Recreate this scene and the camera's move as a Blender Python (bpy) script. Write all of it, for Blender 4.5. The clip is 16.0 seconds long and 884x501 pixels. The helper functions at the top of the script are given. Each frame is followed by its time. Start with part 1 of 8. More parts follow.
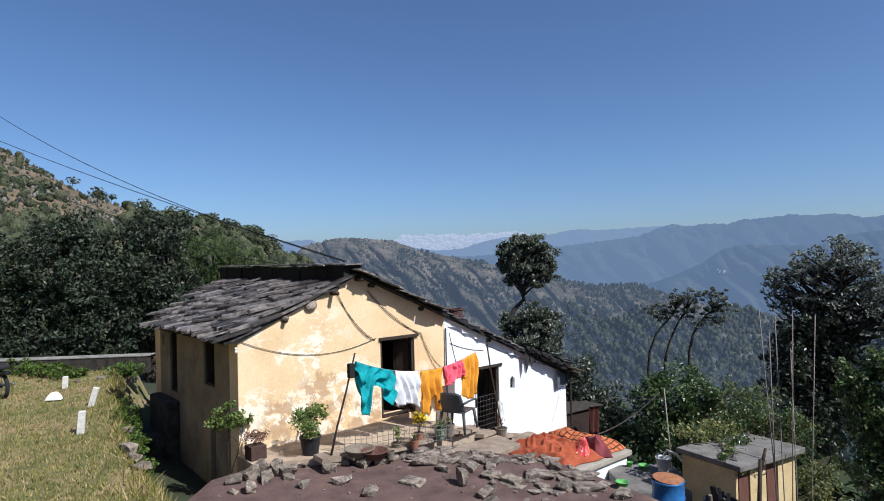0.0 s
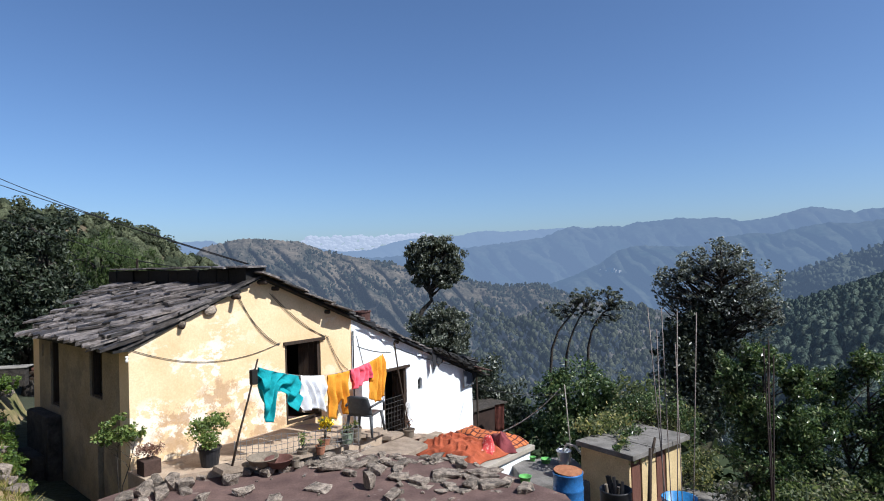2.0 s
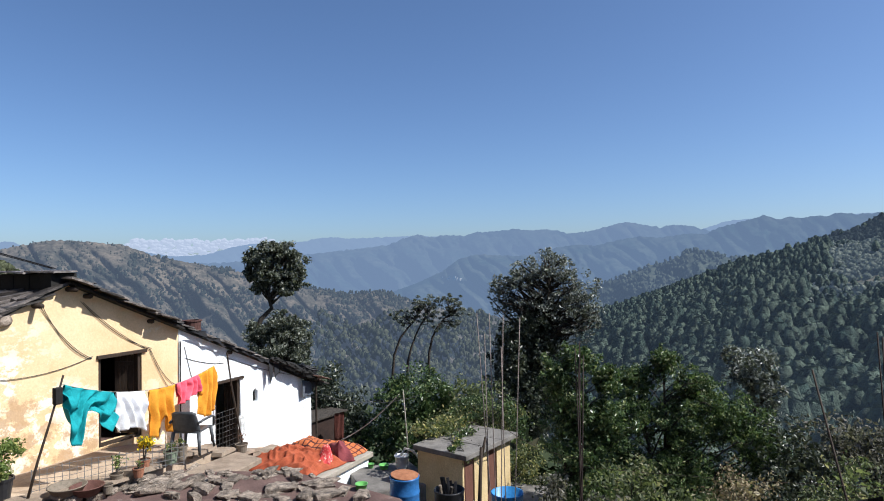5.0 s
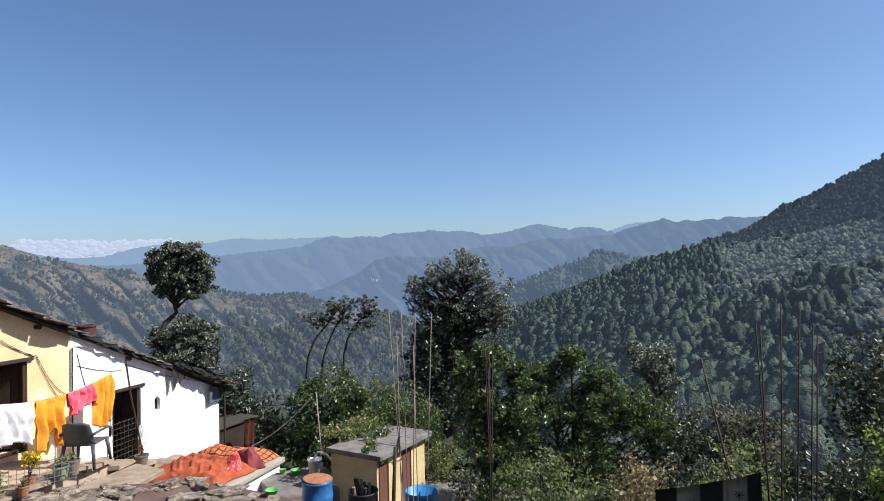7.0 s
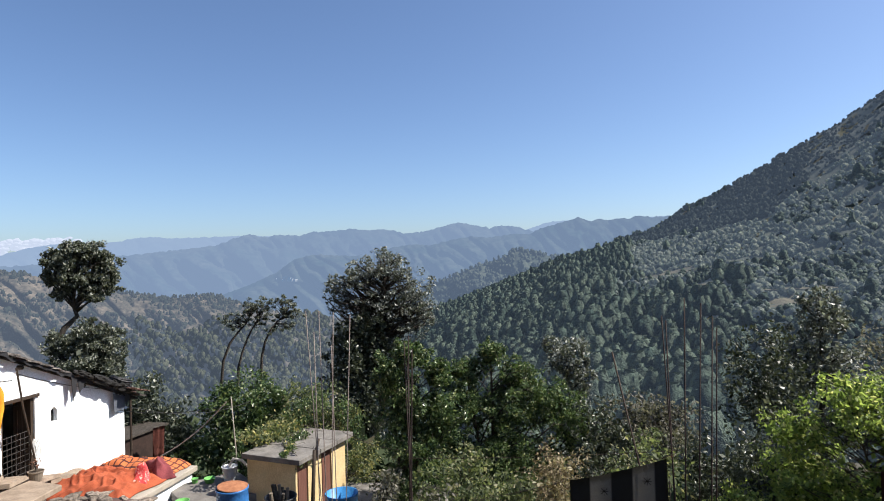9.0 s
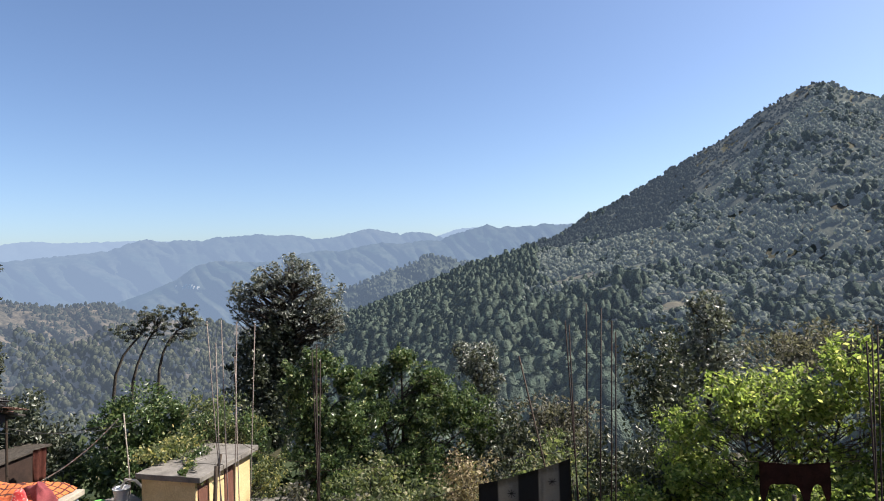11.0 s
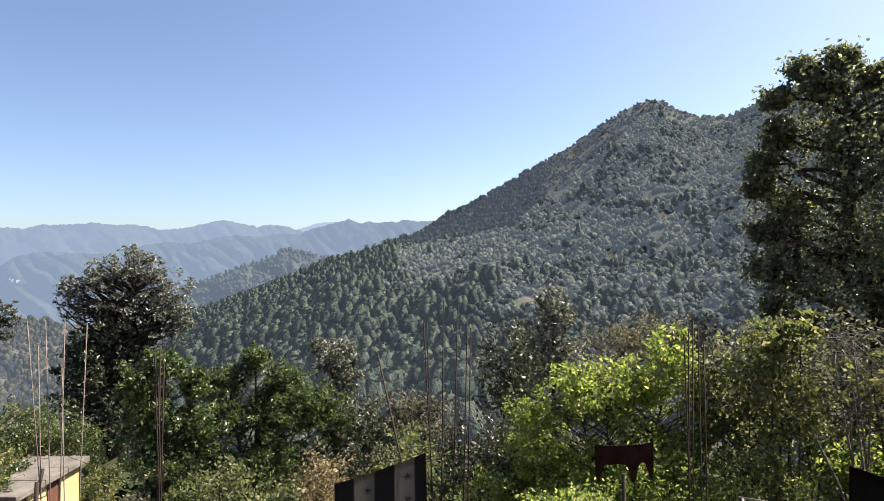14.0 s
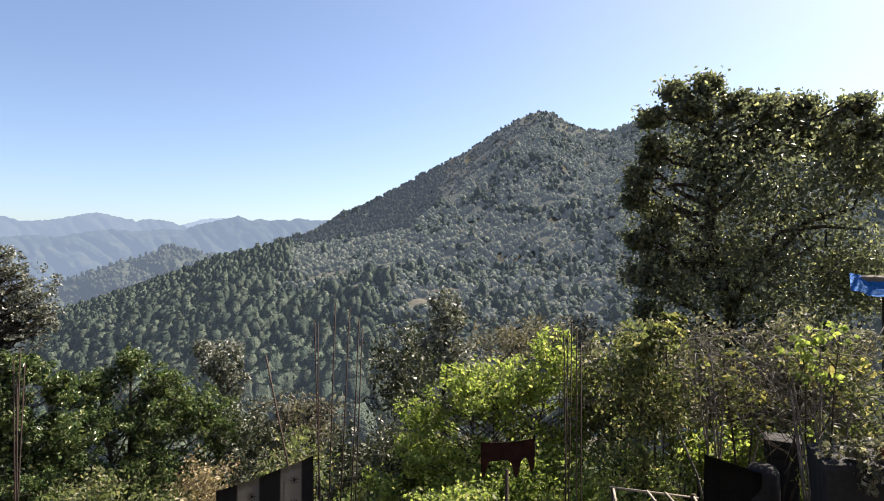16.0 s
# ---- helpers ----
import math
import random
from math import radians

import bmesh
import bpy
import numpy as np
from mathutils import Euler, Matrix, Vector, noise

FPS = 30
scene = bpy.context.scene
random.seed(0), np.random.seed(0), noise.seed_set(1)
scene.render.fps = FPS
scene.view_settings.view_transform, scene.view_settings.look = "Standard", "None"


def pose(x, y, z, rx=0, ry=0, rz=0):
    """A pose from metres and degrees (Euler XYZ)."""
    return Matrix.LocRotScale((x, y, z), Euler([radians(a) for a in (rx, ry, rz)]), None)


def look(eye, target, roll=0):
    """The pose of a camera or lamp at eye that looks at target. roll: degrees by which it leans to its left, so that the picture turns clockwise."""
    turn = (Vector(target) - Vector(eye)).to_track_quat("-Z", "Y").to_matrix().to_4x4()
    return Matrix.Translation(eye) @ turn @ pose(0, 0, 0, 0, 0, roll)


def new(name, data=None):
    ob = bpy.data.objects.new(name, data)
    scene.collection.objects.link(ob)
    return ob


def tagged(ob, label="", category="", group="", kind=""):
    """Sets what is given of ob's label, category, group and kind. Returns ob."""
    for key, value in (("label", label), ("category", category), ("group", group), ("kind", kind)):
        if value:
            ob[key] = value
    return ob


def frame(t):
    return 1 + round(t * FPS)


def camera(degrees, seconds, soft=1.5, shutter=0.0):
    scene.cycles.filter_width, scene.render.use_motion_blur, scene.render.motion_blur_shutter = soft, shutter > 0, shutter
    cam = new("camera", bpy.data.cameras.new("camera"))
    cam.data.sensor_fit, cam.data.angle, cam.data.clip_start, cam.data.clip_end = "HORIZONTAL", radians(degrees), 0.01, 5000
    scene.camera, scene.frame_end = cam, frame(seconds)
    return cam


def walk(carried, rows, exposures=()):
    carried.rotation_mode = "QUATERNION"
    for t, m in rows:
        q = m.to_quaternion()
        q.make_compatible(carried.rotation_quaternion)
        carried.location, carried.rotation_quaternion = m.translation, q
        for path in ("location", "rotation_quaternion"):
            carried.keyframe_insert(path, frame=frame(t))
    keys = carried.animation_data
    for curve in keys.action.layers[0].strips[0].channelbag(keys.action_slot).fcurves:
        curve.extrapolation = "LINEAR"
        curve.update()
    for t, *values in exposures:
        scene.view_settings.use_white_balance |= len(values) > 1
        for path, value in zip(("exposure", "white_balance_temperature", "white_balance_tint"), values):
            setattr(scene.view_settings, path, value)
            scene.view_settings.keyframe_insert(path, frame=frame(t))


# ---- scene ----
import itertools

EXPOSURES = [(0.0, 0.40, 5800, 10), (1.2, 0.54, 5830, 10), (4.0, 0.6, 5950, 10), (9.0, 0.95, 6500, 11), (12.5, 1.3, 7080, 13), (16.0, 1.42, 7500, 15)]
# The eye is the origin; x to the right, y ahead at the start, z up.
cam = camera(72.00, 16.0, soft=1.0)
# seconds, x, y, z, turn to the left, tilt up, lean (degrees)
PATH = [
    (0.0, -0.009, 0.012, 0.002, -0.47, 0.88, -1.44), (0.5, 0.002, -0.000, 0.010, -2.57, 0.83, -1.59),
    (1.0, -0.006, 0.008, 0.020, -4.59, 0.76, -1.69), (1.5, 0.004, 0.005, 0.017, -6.73, 0.72, -1.71),
    (2.0, 0.017, 0.002, 0.018, -9.06, 0.76, -1.62), (2.5, 0.032, -0.013, 0.026, -11.45, 0.77, -1.46),
    (3.0, 0.047, -0.024, 0.032, -13.88, 0.81, -1.26), (3.5, 0.041, -0.039, 0.029, -16.47, 0.83, -1.09),
    (4.0, 0.059, -0.047, 0.019, -19.01, 1.00, -1.07), (6.5, 0.123, -0.034, 0.007, -29.55, 1.03, -1.02),
    (7.0, 0.130, -0.069, -0.020, -31.46, 1.07, -1.20), (7.5, 0.138, -0.066, -0.022, -33.39, 0.99, -1.31),
    (8.0, 0.151, -0.063, -0.022, -35.26, 0.85, -1.33), (8.5, 0.165, -0.055, -0.025, -37.09, 0.74, -1.35),
    (9.0, 0.174, -0.051, -0.025, -38.82, 0.76, -1.54), (11.5, 0.193, -0.043, -0.012, -49.32, 0.91, -1.50),
    (12.0, 0.198, -0.041, -0.004, -51.35, 0.57, -1.45), (12.5, 0.206, -0.038, -0.006, -53.52, 0.45, -1.40),
    (13.0, 0.198, -0.043, -0.000, -55.80, 0.22, -1.05), (13.5, 0.195, -0.046, 0.000, -57.81, 0.23, -0.83),
    (14.0, 0.195, -0.049, -0.001, -60.20, 0.44, -0.69), (14.5, 0.190, -0.055, -0.005, -62.81, 0.59, -0.44),
    (15.0, 0.166, -0.074, -0.001, -65.35, 0.74, -0.20), (15.5, 0.165, -0.076, 0.003, -67.75, 0.57, 0.18),
    (16.0, 0.150, -0.087, 0.007, -70.06, 0.55, 0.52),
]


def held(x, y, z, turn, tilt, lean):
    """The camera's pose: turned about the upright, then tilted, then leant."""
    return Matrix.Translation((x, y, z)) @ Euler((0, 0, radians(turn))).to_matrix().to_4x4() @ Euler((radians(90 + tilt), 0, 0)).to_matrix().to_4x4() @ pose(0, 0, 0, 0, 0, lean)


walk(cam, [(t, held(*p)) for t, *p in PATH], EXPOSURES)

# ---- sky and sun ----
SUN_AZ, SUN_EL = 125.0, 47.0     # degrees, clockwise from +y
world = bpy.data.worlds.new("sky")
scene.world = world
world.use_nodes = True
wn = world.node_tree
wn.nodes.clear()
sky = wn.nodes.new("ShaderNodeTexSky")
sky.sky_type, sky.sun_disc = "NISHITA", False
sky.sun_elevation, sky.sun_rotation = radians(SUN_EL), radians(SUN_AZ)
sky.altitude, sky.air_density, sky.dust_density, sky.ozone_density = 1800, 1.0, 4.6, 5.2
back = wn.nodes.new("ShaderNodeBackground")
back.inputs["Strength"].default_value = 0.085
wout = wn.nodes.new("ShaderNodeOutputWorld")
wn.links.new(sky.outputs[0], back.inputs["Color"])
wn.links.new(back.outputs[0], wout.inputs["Surface"])

sun_data = bpy.data.lights.new("sun", "SUN")
sun_data.energy, sun_data.angle, sun_data.color = 5.0, radians(0.53), (1.0, 0.95, 0.86)
sun = new("sun", sun_data)
sa, se = radians(SUN_AZ), radians(SUN_EL)
SUN_WAY = Vector((math.sin(sa) * math.cos(se), math.cos(sa) * math.cos(se), math.sin(se)))
sun.matrix_world = look(SUN_WAY * 60, (0, 0, 0))

# ---- materials ----
def shader(name):
    m = bpy.data.materials.new(name)
    m.use_nodes = True
    t = m.node_tree
    return m, t, t.nodes["Principled BSDF"]


def ramp(t, source, stops):
    r = t.nodes.new("ShaderNodeValToRGB")
    while len(r.color_ramp.elements) < len(stops):
        r.color_ramp.elements.new(0.5)
    for e, (at, c) in zip(r.color_ramp.elements, stops):
        e.position, e.color = at, (*c, 1)
    t.links.new(source, r.inputs[0])
    return r.outputs[0]


def noise_tex(t, scale, detail=6.0, rough=0.6, coords="Object", stretch=None, kind="noise"):
    c = t.nodes.new("ShaderNodeTexCoord").outputs[coords] if coords != "World" else t.nodes.new("ShaderNodeNewGeometry").outputs["Position"]
    if stretch:
        mp = t.nodes.new("ShaderNodeMapping")
        mp.inputs["Scale"].default_value = stretch
        t.links.new(c, mp.inputs["Vector"])
        c = mp.outputs[0]
    n = t.nodes.new("ShaderNodeTexNoise" if kind == "noise" else "ShaderNodeTexVoronoi")
    n.inputs["Scale"].default_value = scale
    if kind == "noise":
        n.inputs["Detail"].default_value, n.inputs["Roughness"].default_value = detail, rough
    t.links.new(c, n.inputs["Vector"])
    return n.outputs[0]


def mixed(t, a, b, fac, how="MIX"):
    m = t.nodes.new("ShaderNodeMix")
    m.data_type, m.blend_type = "RGBA", how
    for slot, v in ((0, fac), (6, a), (7, b)):
        if isinstance(v, (tuple, list)):
            m.inputs[slot].default_value = (*v, 1)
        elif isinstance(v, (int, float)):
            m.inputs[slot].default_value = v
        else:
            t.links.new(v, m.inputs[slot])
    return m.outputs[2]


def surface(name, dark, light, scale=8.0, rough=0.85, bump=0.3, fine=60.0, coords="World", stretch=None, piece=0.0, island=0.0, metal=0.0,
            patch=None, patch_scale=1.2, patch_at=(0.5, 0.62), deep=0.01):
    """A surface of two tones at one scale with grain at a finer one; patch: a third colour in stains of that scale;
    piece / island: how far whole pieces differ in tone."""
    m, t, p = shader(name)
    big, grain = noise_tex(t, scale, 8, 0.65, coords, stretch), noise_tex(t, fine, 5, 0.7, coords, stretch)
    c = ramp(t, big, [(0.32, dark), (0.68, light)])
    g = ramp(t, grain, [(0.3, (0.72, 0.72, 0.72)), (0.7, (1.18, 1.18, 1.18))])
    c = mixed(t, c, g, 1.0, "MULTIPLY")
    if patch:
        where = ramp(t, noise_tex(t, patch_scale, 7, 0.68, coords), [(patch_at[0], (0, 0, 0)), (patch_at[1], (1, 1, 1))])
        c = mixed(t, c, patch, where)
    for amount, out in ((piece, ("ShaderNodeObjectInfo", "Random")), (island, ("ShaderNodeNewGeometry", "Random Per Island"))):
        if amount:
            r = t.nodes.new(out[0]).outputs[out[1]]
            v = ramp(t, r, [(0.0, (1 - amount,) * 3), (1.0, (1 + amount,) * 3)])
            c = mixed(t, c, v, 1.0, "MULTIPLY")
    t.links.new(c, p.inputs["Base Color"])
    p.inputs["Roughness"].default_value, p.inputs["Metallic"].default_value = rough, metal
    p.inputs["Specular IOR Level"].default_value = 0.3
    if bump:
        b = t.nodes.new("ShaderNodeBump")
        b.inputs["Strength"].default_value, b.inputs["Distance"].default_value = bump, deep
        add = t.nodes.new("ShaderNodeMath")
        add.operation = "ADD"
        t.links.new(big, add.inputs[0])
        t.links.new(grain, add.inputs[1])
        t.links.new(add.outputs[0], b.inputs["Height"])
        t.links.new(b.outputs[0], p.inputs["Normal"])
    return m


def leafy(name, dark, light, gloss=0.45, through_=0.35, odd=None, odd_share=0.08, mottle=0.0):
    """Leaves: each its own tone between dark and light, some of an odd colour, part of the light passing through."""
    m, t, p = shader(name)
    r = t.nodes.new("ShaderNodeNewGeometry").outputs["Random Per Island"]
    stops = [(0.0, dark), (0.85, light)]
    if odd:
        stops = [(0.0, dark), (1 - odd_share - 0.01, light), (1 - odd_share, odd)]
    c = ramp(t, r, stops)
    if mottle:
        grain = noise_tex(t, mottle, 5, 0.75, "World")
        c = mixed(t, c, ramp(t, grain, [(0.34, (0.35,) * 3), (0.66, (1.6,) * 3)]), 1.0, "MULTIPLY")
        b = t.nodes.new("ShaderNodeBump")
        b.inputs["Strength"].default_value, b.inputs["Distance"].default_value = 1.0, 0.9 / mottle
        t.links.new(grain, b.inputs["Height"])
        t.links.new(b.outputs[0], p.inputs["Normal"])
    t.links.new(c, p.inputs["Base Color"])
    p.inputs["Roughness"].default_value = gloss
    p.inputs["Specular IOR Level"].default_value = 0.32 if gloss < 0.6 else 0.12
    tr = t.nodes.new("ShaderNodeBsdfTranslucent")
    warm = mixed(t, c, (1.1, 1.15, 0.75), 1.0, "MULTIPLY")
    t.links.new(warm, tr.inputs["Color"])
    mx = t.nodes.new("ShaderNodeMixShader")
    mx.inputs[0].default_value = through_
    t.links.new(p.outputs[0], mx.inputs[1])
    t.links.new(tr.outputs[0], mx.inputs[2])
    last = mx.outputs[0]
    t.links.new(last, t.nodes["Material Output"].inputs["Surface"])
    return m


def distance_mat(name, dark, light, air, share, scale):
    """A far mountain side: woods and bare slopes; kilometres of haze mixed in as emission."""
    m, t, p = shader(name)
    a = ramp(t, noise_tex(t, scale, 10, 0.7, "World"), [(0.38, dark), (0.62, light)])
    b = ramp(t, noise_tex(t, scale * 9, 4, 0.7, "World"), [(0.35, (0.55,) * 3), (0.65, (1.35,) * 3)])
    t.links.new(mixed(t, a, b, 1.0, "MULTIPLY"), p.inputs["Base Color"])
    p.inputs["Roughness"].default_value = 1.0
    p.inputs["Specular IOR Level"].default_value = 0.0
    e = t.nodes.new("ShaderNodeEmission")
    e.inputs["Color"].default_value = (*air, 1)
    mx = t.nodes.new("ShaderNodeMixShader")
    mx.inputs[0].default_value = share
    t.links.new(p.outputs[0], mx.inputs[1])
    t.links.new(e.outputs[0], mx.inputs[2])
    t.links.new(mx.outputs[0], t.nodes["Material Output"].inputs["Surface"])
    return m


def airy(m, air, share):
    """Mixes haze into a surface some hundred metres off, as emission of the air's colour."""
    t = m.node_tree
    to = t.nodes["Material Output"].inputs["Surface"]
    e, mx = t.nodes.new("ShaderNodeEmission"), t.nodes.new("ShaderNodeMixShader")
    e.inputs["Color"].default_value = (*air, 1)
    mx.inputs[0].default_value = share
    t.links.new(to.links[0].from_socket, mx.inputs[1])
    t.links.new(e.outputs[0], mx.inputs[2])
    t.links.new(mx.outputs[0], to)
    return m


def plain(name, colour, rough=0.6, metal=0.0, scale=14.0, vary=0.25, bump=0.1):
    lo, hi = tuple(c * (1 - vary) for c in colour), tuple(min(1.0, c * (1 + vary)) for c in colour)
    return surface(name, lo, hi, scale, rough, bump, 90.0, "Object", metal=metal, deep=0.004)


M_ground = surface("hillside", (0.022, 0.030, 0.016), (0.07, 0.07, 0.04), 0.05, 1.0, 0.5, 0.9, patch=(0.062, 0.058, 0.045), patch_scale=0.02, patch_at=(0.42, 0.6), deep=0.6)


def brown_west(m):
    """The dry brown turf of the western hill."""
    t = m.node_tree
    p = t.nodes["Principled BSDF"]
    old = p.inputs["Base Color"].links[0].from_socket
    sep = t.nodes.new("ShaderNodeSeparateXYZ")
    t.links.new(t.nodes.new("ShaderNodeNewGeometry").outputs["Position"], sep.inputs[0])
    side = t.nodes.new("ShaderNodeMapRange")
    side.inputs["From Min"].default_value, side.inputs["From Max"].default_value = -35.0, -75.0
    t.links.new(sep.outputs[0], side.inputs["Value"])
    turf = ramp(t, noise_tex(t, 0.09, 9, 0.75, "World"), [(0.36, (0.06, 0.055, 0.03)), (0.5, (0.125, 0.095, 0.06)), (0.64, (0.185, 0.14, 0.095))])
    t.links.new(mixed(t, old, turf, side.outputs[0]), p.inputs["Base Color"])


brown_west(M_ground)
M_grass = surface("meadow", (0.07, 0.085, 0.025), (0.22, 0.19, 0.08), 2.4, 1.0, 0.6, 22.0, patch=(0.30, 0.215, 0.12), patch_scale=0.9, patch_at=(0.46, 0.62), deep=0.03)
# far slopes and ranges: the third colour and its share are painted haze
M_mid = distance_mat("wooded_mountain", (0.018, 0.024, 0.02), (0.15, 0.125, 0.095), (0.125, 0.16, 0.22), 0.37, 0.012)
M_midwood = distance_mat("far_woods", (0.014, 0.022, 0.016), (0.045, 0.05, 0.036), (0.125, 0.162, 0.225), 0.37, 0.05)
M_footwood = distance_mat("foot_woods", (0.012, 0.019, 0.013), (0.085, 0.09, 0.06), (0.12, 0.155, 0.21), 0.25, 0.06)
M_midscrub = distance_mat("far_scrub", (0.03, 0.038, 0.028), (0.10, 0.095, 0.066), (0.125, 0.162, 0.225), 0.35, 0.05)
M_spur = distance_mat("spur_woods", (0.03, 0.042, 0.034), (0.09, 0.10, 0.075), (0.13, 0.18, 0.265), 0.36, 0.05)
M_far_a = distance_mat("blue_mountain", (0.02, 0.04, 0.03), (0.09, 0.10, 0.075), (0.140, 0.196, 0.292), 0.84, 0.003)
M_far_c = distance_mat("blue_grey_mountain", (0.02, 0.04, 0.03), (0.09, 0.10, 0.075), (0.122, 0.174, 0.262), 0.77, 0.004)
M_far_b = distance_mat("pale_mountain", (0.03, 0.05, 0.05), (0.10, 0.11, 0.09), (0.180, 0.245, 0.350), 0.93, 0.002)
def old_limewash():
    """Cream limewash: flaking white, with brown damp stains low down and thin streaks."""
    m, t, p = shader("cream_limewash")
    c = ramp(t, noise_tex(t, 1.1, 6, 0.6, "World"), [(0.35, (0.64, 0.455, 0.255)), (0.65, (0.74, 0.565, 0.35))])
    flake = mixed(t, ramp(t, noise_tex(t, 1.05, 9, 0.72, "World", (1, 1, 1.5)), [(0.545, (0, 0, 0)), (0.585, (1, 1, 1))]), ramp(t, noise_tex(t, 0.45, 3, 0.5, "World"), [(0.42, (0, 0, 0)), (0.6, (1, 1, 1))]), 1.0, "MULTIPLY")
    c = mixed(t, c, (0.76, 0.66, 0.51), flake)
    pos = t.nodes.new("ShaderNodeNewGeometry").outputs["Position"]
    spots = None
    for at, wide in ((hp(1.75, 0, -2.62), 0.7), (hp(2.9, 0, -3.35), 0.85), (hp(0.9, 0, -3.1), 0.8), (hp(2.1, 0, -3.2), 0.8)):
        d = t.nodes.new("ShaderNodeVectorMath")
        d.operation = "DISTANCE"
        d.inputs[1].default_value = at
        t.links.new(pos, d.inputs[0])
        near = t.nodes.new("ShaderNodeMapRange")
        near.inputs["From Min"].default_value, near.inputs["From Max"].default_value = wide, wide * 0.2
        t.links.new(d.outputs["Value"], near.inputs["Value"])
        if spots is None:
            spots = near.outputs[0]
        else:
            mx = t.nodes.new("ShaderNodeMath")
            mx.operation = "MAXIMUM"
            t.links.new(spots, mx.inputs[0])
            t.links.new(near.outputs[0], mx.inputs[1])
            spots = mx.outputs[0]
    blot = ramp(t, noise_tex(t, 2.6, 9, 0.75, "World"), [(0.44, (0, 0, 0)), (0.56, (1, 1, 1))])
    both = t.nodes.new("ShaderNodeMath")
    both.operation = "MULTIPLY"
    t.links.new(blot, both.inputs[0])
    t.links.new(spots, both.inputs[1])
    # a broad worn area where the white undercoat shows through in specks
    worn = None
    for at, wide in ((hp(2.6, 0, -2.9), 1.25), (hp(1.3, 0, -3.2), 1.1), (hp(0.4, 0, -3.0), 0.9), (hp(1.5, 0, -1.9), 0.6), (hp(4.7, 0, -3.5), 0.8)):
        d = t.nodes.new("ShaderNodeVectorMath")
        d.operation = "DISTANCE"
        d.inputs[1].default_value = at
        t.links.new(pos, d.inputs[0])
        near = t.nodes.new("ShaderNodeMapRange")
        near.inputs["From Min"].default_value, near.inputs["From Max"].default_value = wide, wide * 0.25
        t.links.new(d.outputs["Value"], near.inputs["Value"])
        if worn is None:
            worn = near.outputs[0]
        else:
            mx = t.nodes.new("ShaderNodeMath")
            mx.operation = "MAXIMUM"
            t.links.new(worn, mx.inputs[0])
            t.links.new(near.outputs[0], mx.inputs[1])
            worn = mx.outputs[0]
    specks = ramp(t, noise_tex(t, 3.2, 10, 0.74, "World", (1, 1, 1.4)), [(0.46, (0, 0, 0)), (0.53, (1, 1, 1))])
    c = mixed(t, c, (0.80, 0.72, 0.60), ramp(t, mixed(t, specks, worn, 1.0, "MULTIPLY"), [(0.34, (0, 0, 0)), (0.62, (0.8, 0.8, 0.8))]))
    c = mixed(t, c, (0.42, 0.27, 0.15), ramp(t, both.outputs[0], [(0.2, (0, 0, 0)), (0.6, (0.8, 0.8, 0.8))]))
    c = mixed(t, c, ramp(t, noise_tex(t, 28, 5, 0.7, "World"), [(0.3, (0.86,) * 3), (0.7, (1.08,) * 3)]), 1.0, "MULTIPLY")
    t.links.new(c, p.inputs["Base Color"])
    p.inputs["Roughness"].default_value, p.inputs["Specular IOR Level"].default_value = 0.95, 0.2
    b = t.nodes.new("ShaderNodeBump")
    b.inputs["Strength"].default_value, b.inputs["Distance"].default_value = 0.5, 0.02
    t.links.new(noise_tex(t, 5, 6, 0.6, "World"), b.inputs["Height"])
    t.links.new(b.outputs[0], p.inputs["Normal"])
    return m


M_white = surface("white_limewash", (0.74, 0.78, 0.80), (0.84, 0.86, 0.86), 2.0, 0.9, 0.3, 35.0)
M_slate = surface("slate", (0.026, 0.022, 0.020), (0.20, 0.172, 0.155), 7.0, 0.5, 0.7, 30.0, piece=0.8, deep=0.02)
M_stone = surface("fieldstone", (0.065, 0.052, 0.043), (0.42, 0.345, 0.275), 9.0, 0.95, 1.0, 30.0, piece=0.35, deep=0.04, patch=(0.07, 0.065, 0.06), patch_scale=5, patch_at=(0.58, 0.68))
# fieldstone darkened in colour for the shade on plinth and low wall
M_shadestone = surface("shaded_stone", (0.018, 0.016, 0.014), (0.07, 0.06, 0.05), 5.0, 0.95, 0.8, 30.0, deep=0.03)
M_concrete = surface("concrete", (0.105, 0.097, 0.088), (0.22, 0.205, 0.188), 2.5, 0.95, 0.4, 45.0, patch=(0.10, 0.095, 0.085), patch_scale=1.6, patch_at=(0.58, 0.7))
M_mud = surface("red_mud", (0.075, 0.045, 0.04), (0.15, 0.095, 0.08), 2.2, 0.95, 0.5, 30.0, patch=(0.24, 0.20, 0.17), patch_scale=2.6, patch_at=(0.62, 0.72))
M_wood_dark = surface("dark_wood", (0.02, 0.014, 0.010), (0.055, 0.036, 0.024), 6.0, 0.7, 0.4, 60.0, stretch=(8, 8, 0.8))
# near-black; also the shade colour of roof boards, ridge stones and room backs
M_black = plain("soot_shade_black", (0.015, 0.014, 0.013), 0.9)
M_bark = surface("bark", (0.022, 0.019, 0.016), (0.075, 0.063, 0.052), 9.0, 0.95, 0.7, 50.0, deep=0.02)
M_oak = leafy("oak_leaves", (0.018, 0.026, 0.018), (0.085, 0.098, 0.066), 0.38, 0.22, (0.20, 0.21, 0.165), 0.10)
M_greyoak = leafy("grey_oak_leaves", (0.026, 0.033, 0.026), (0.15, 0.165, 0.125), 0.36, 0.3, (0.30, 0.31, 0.26), 0.14)
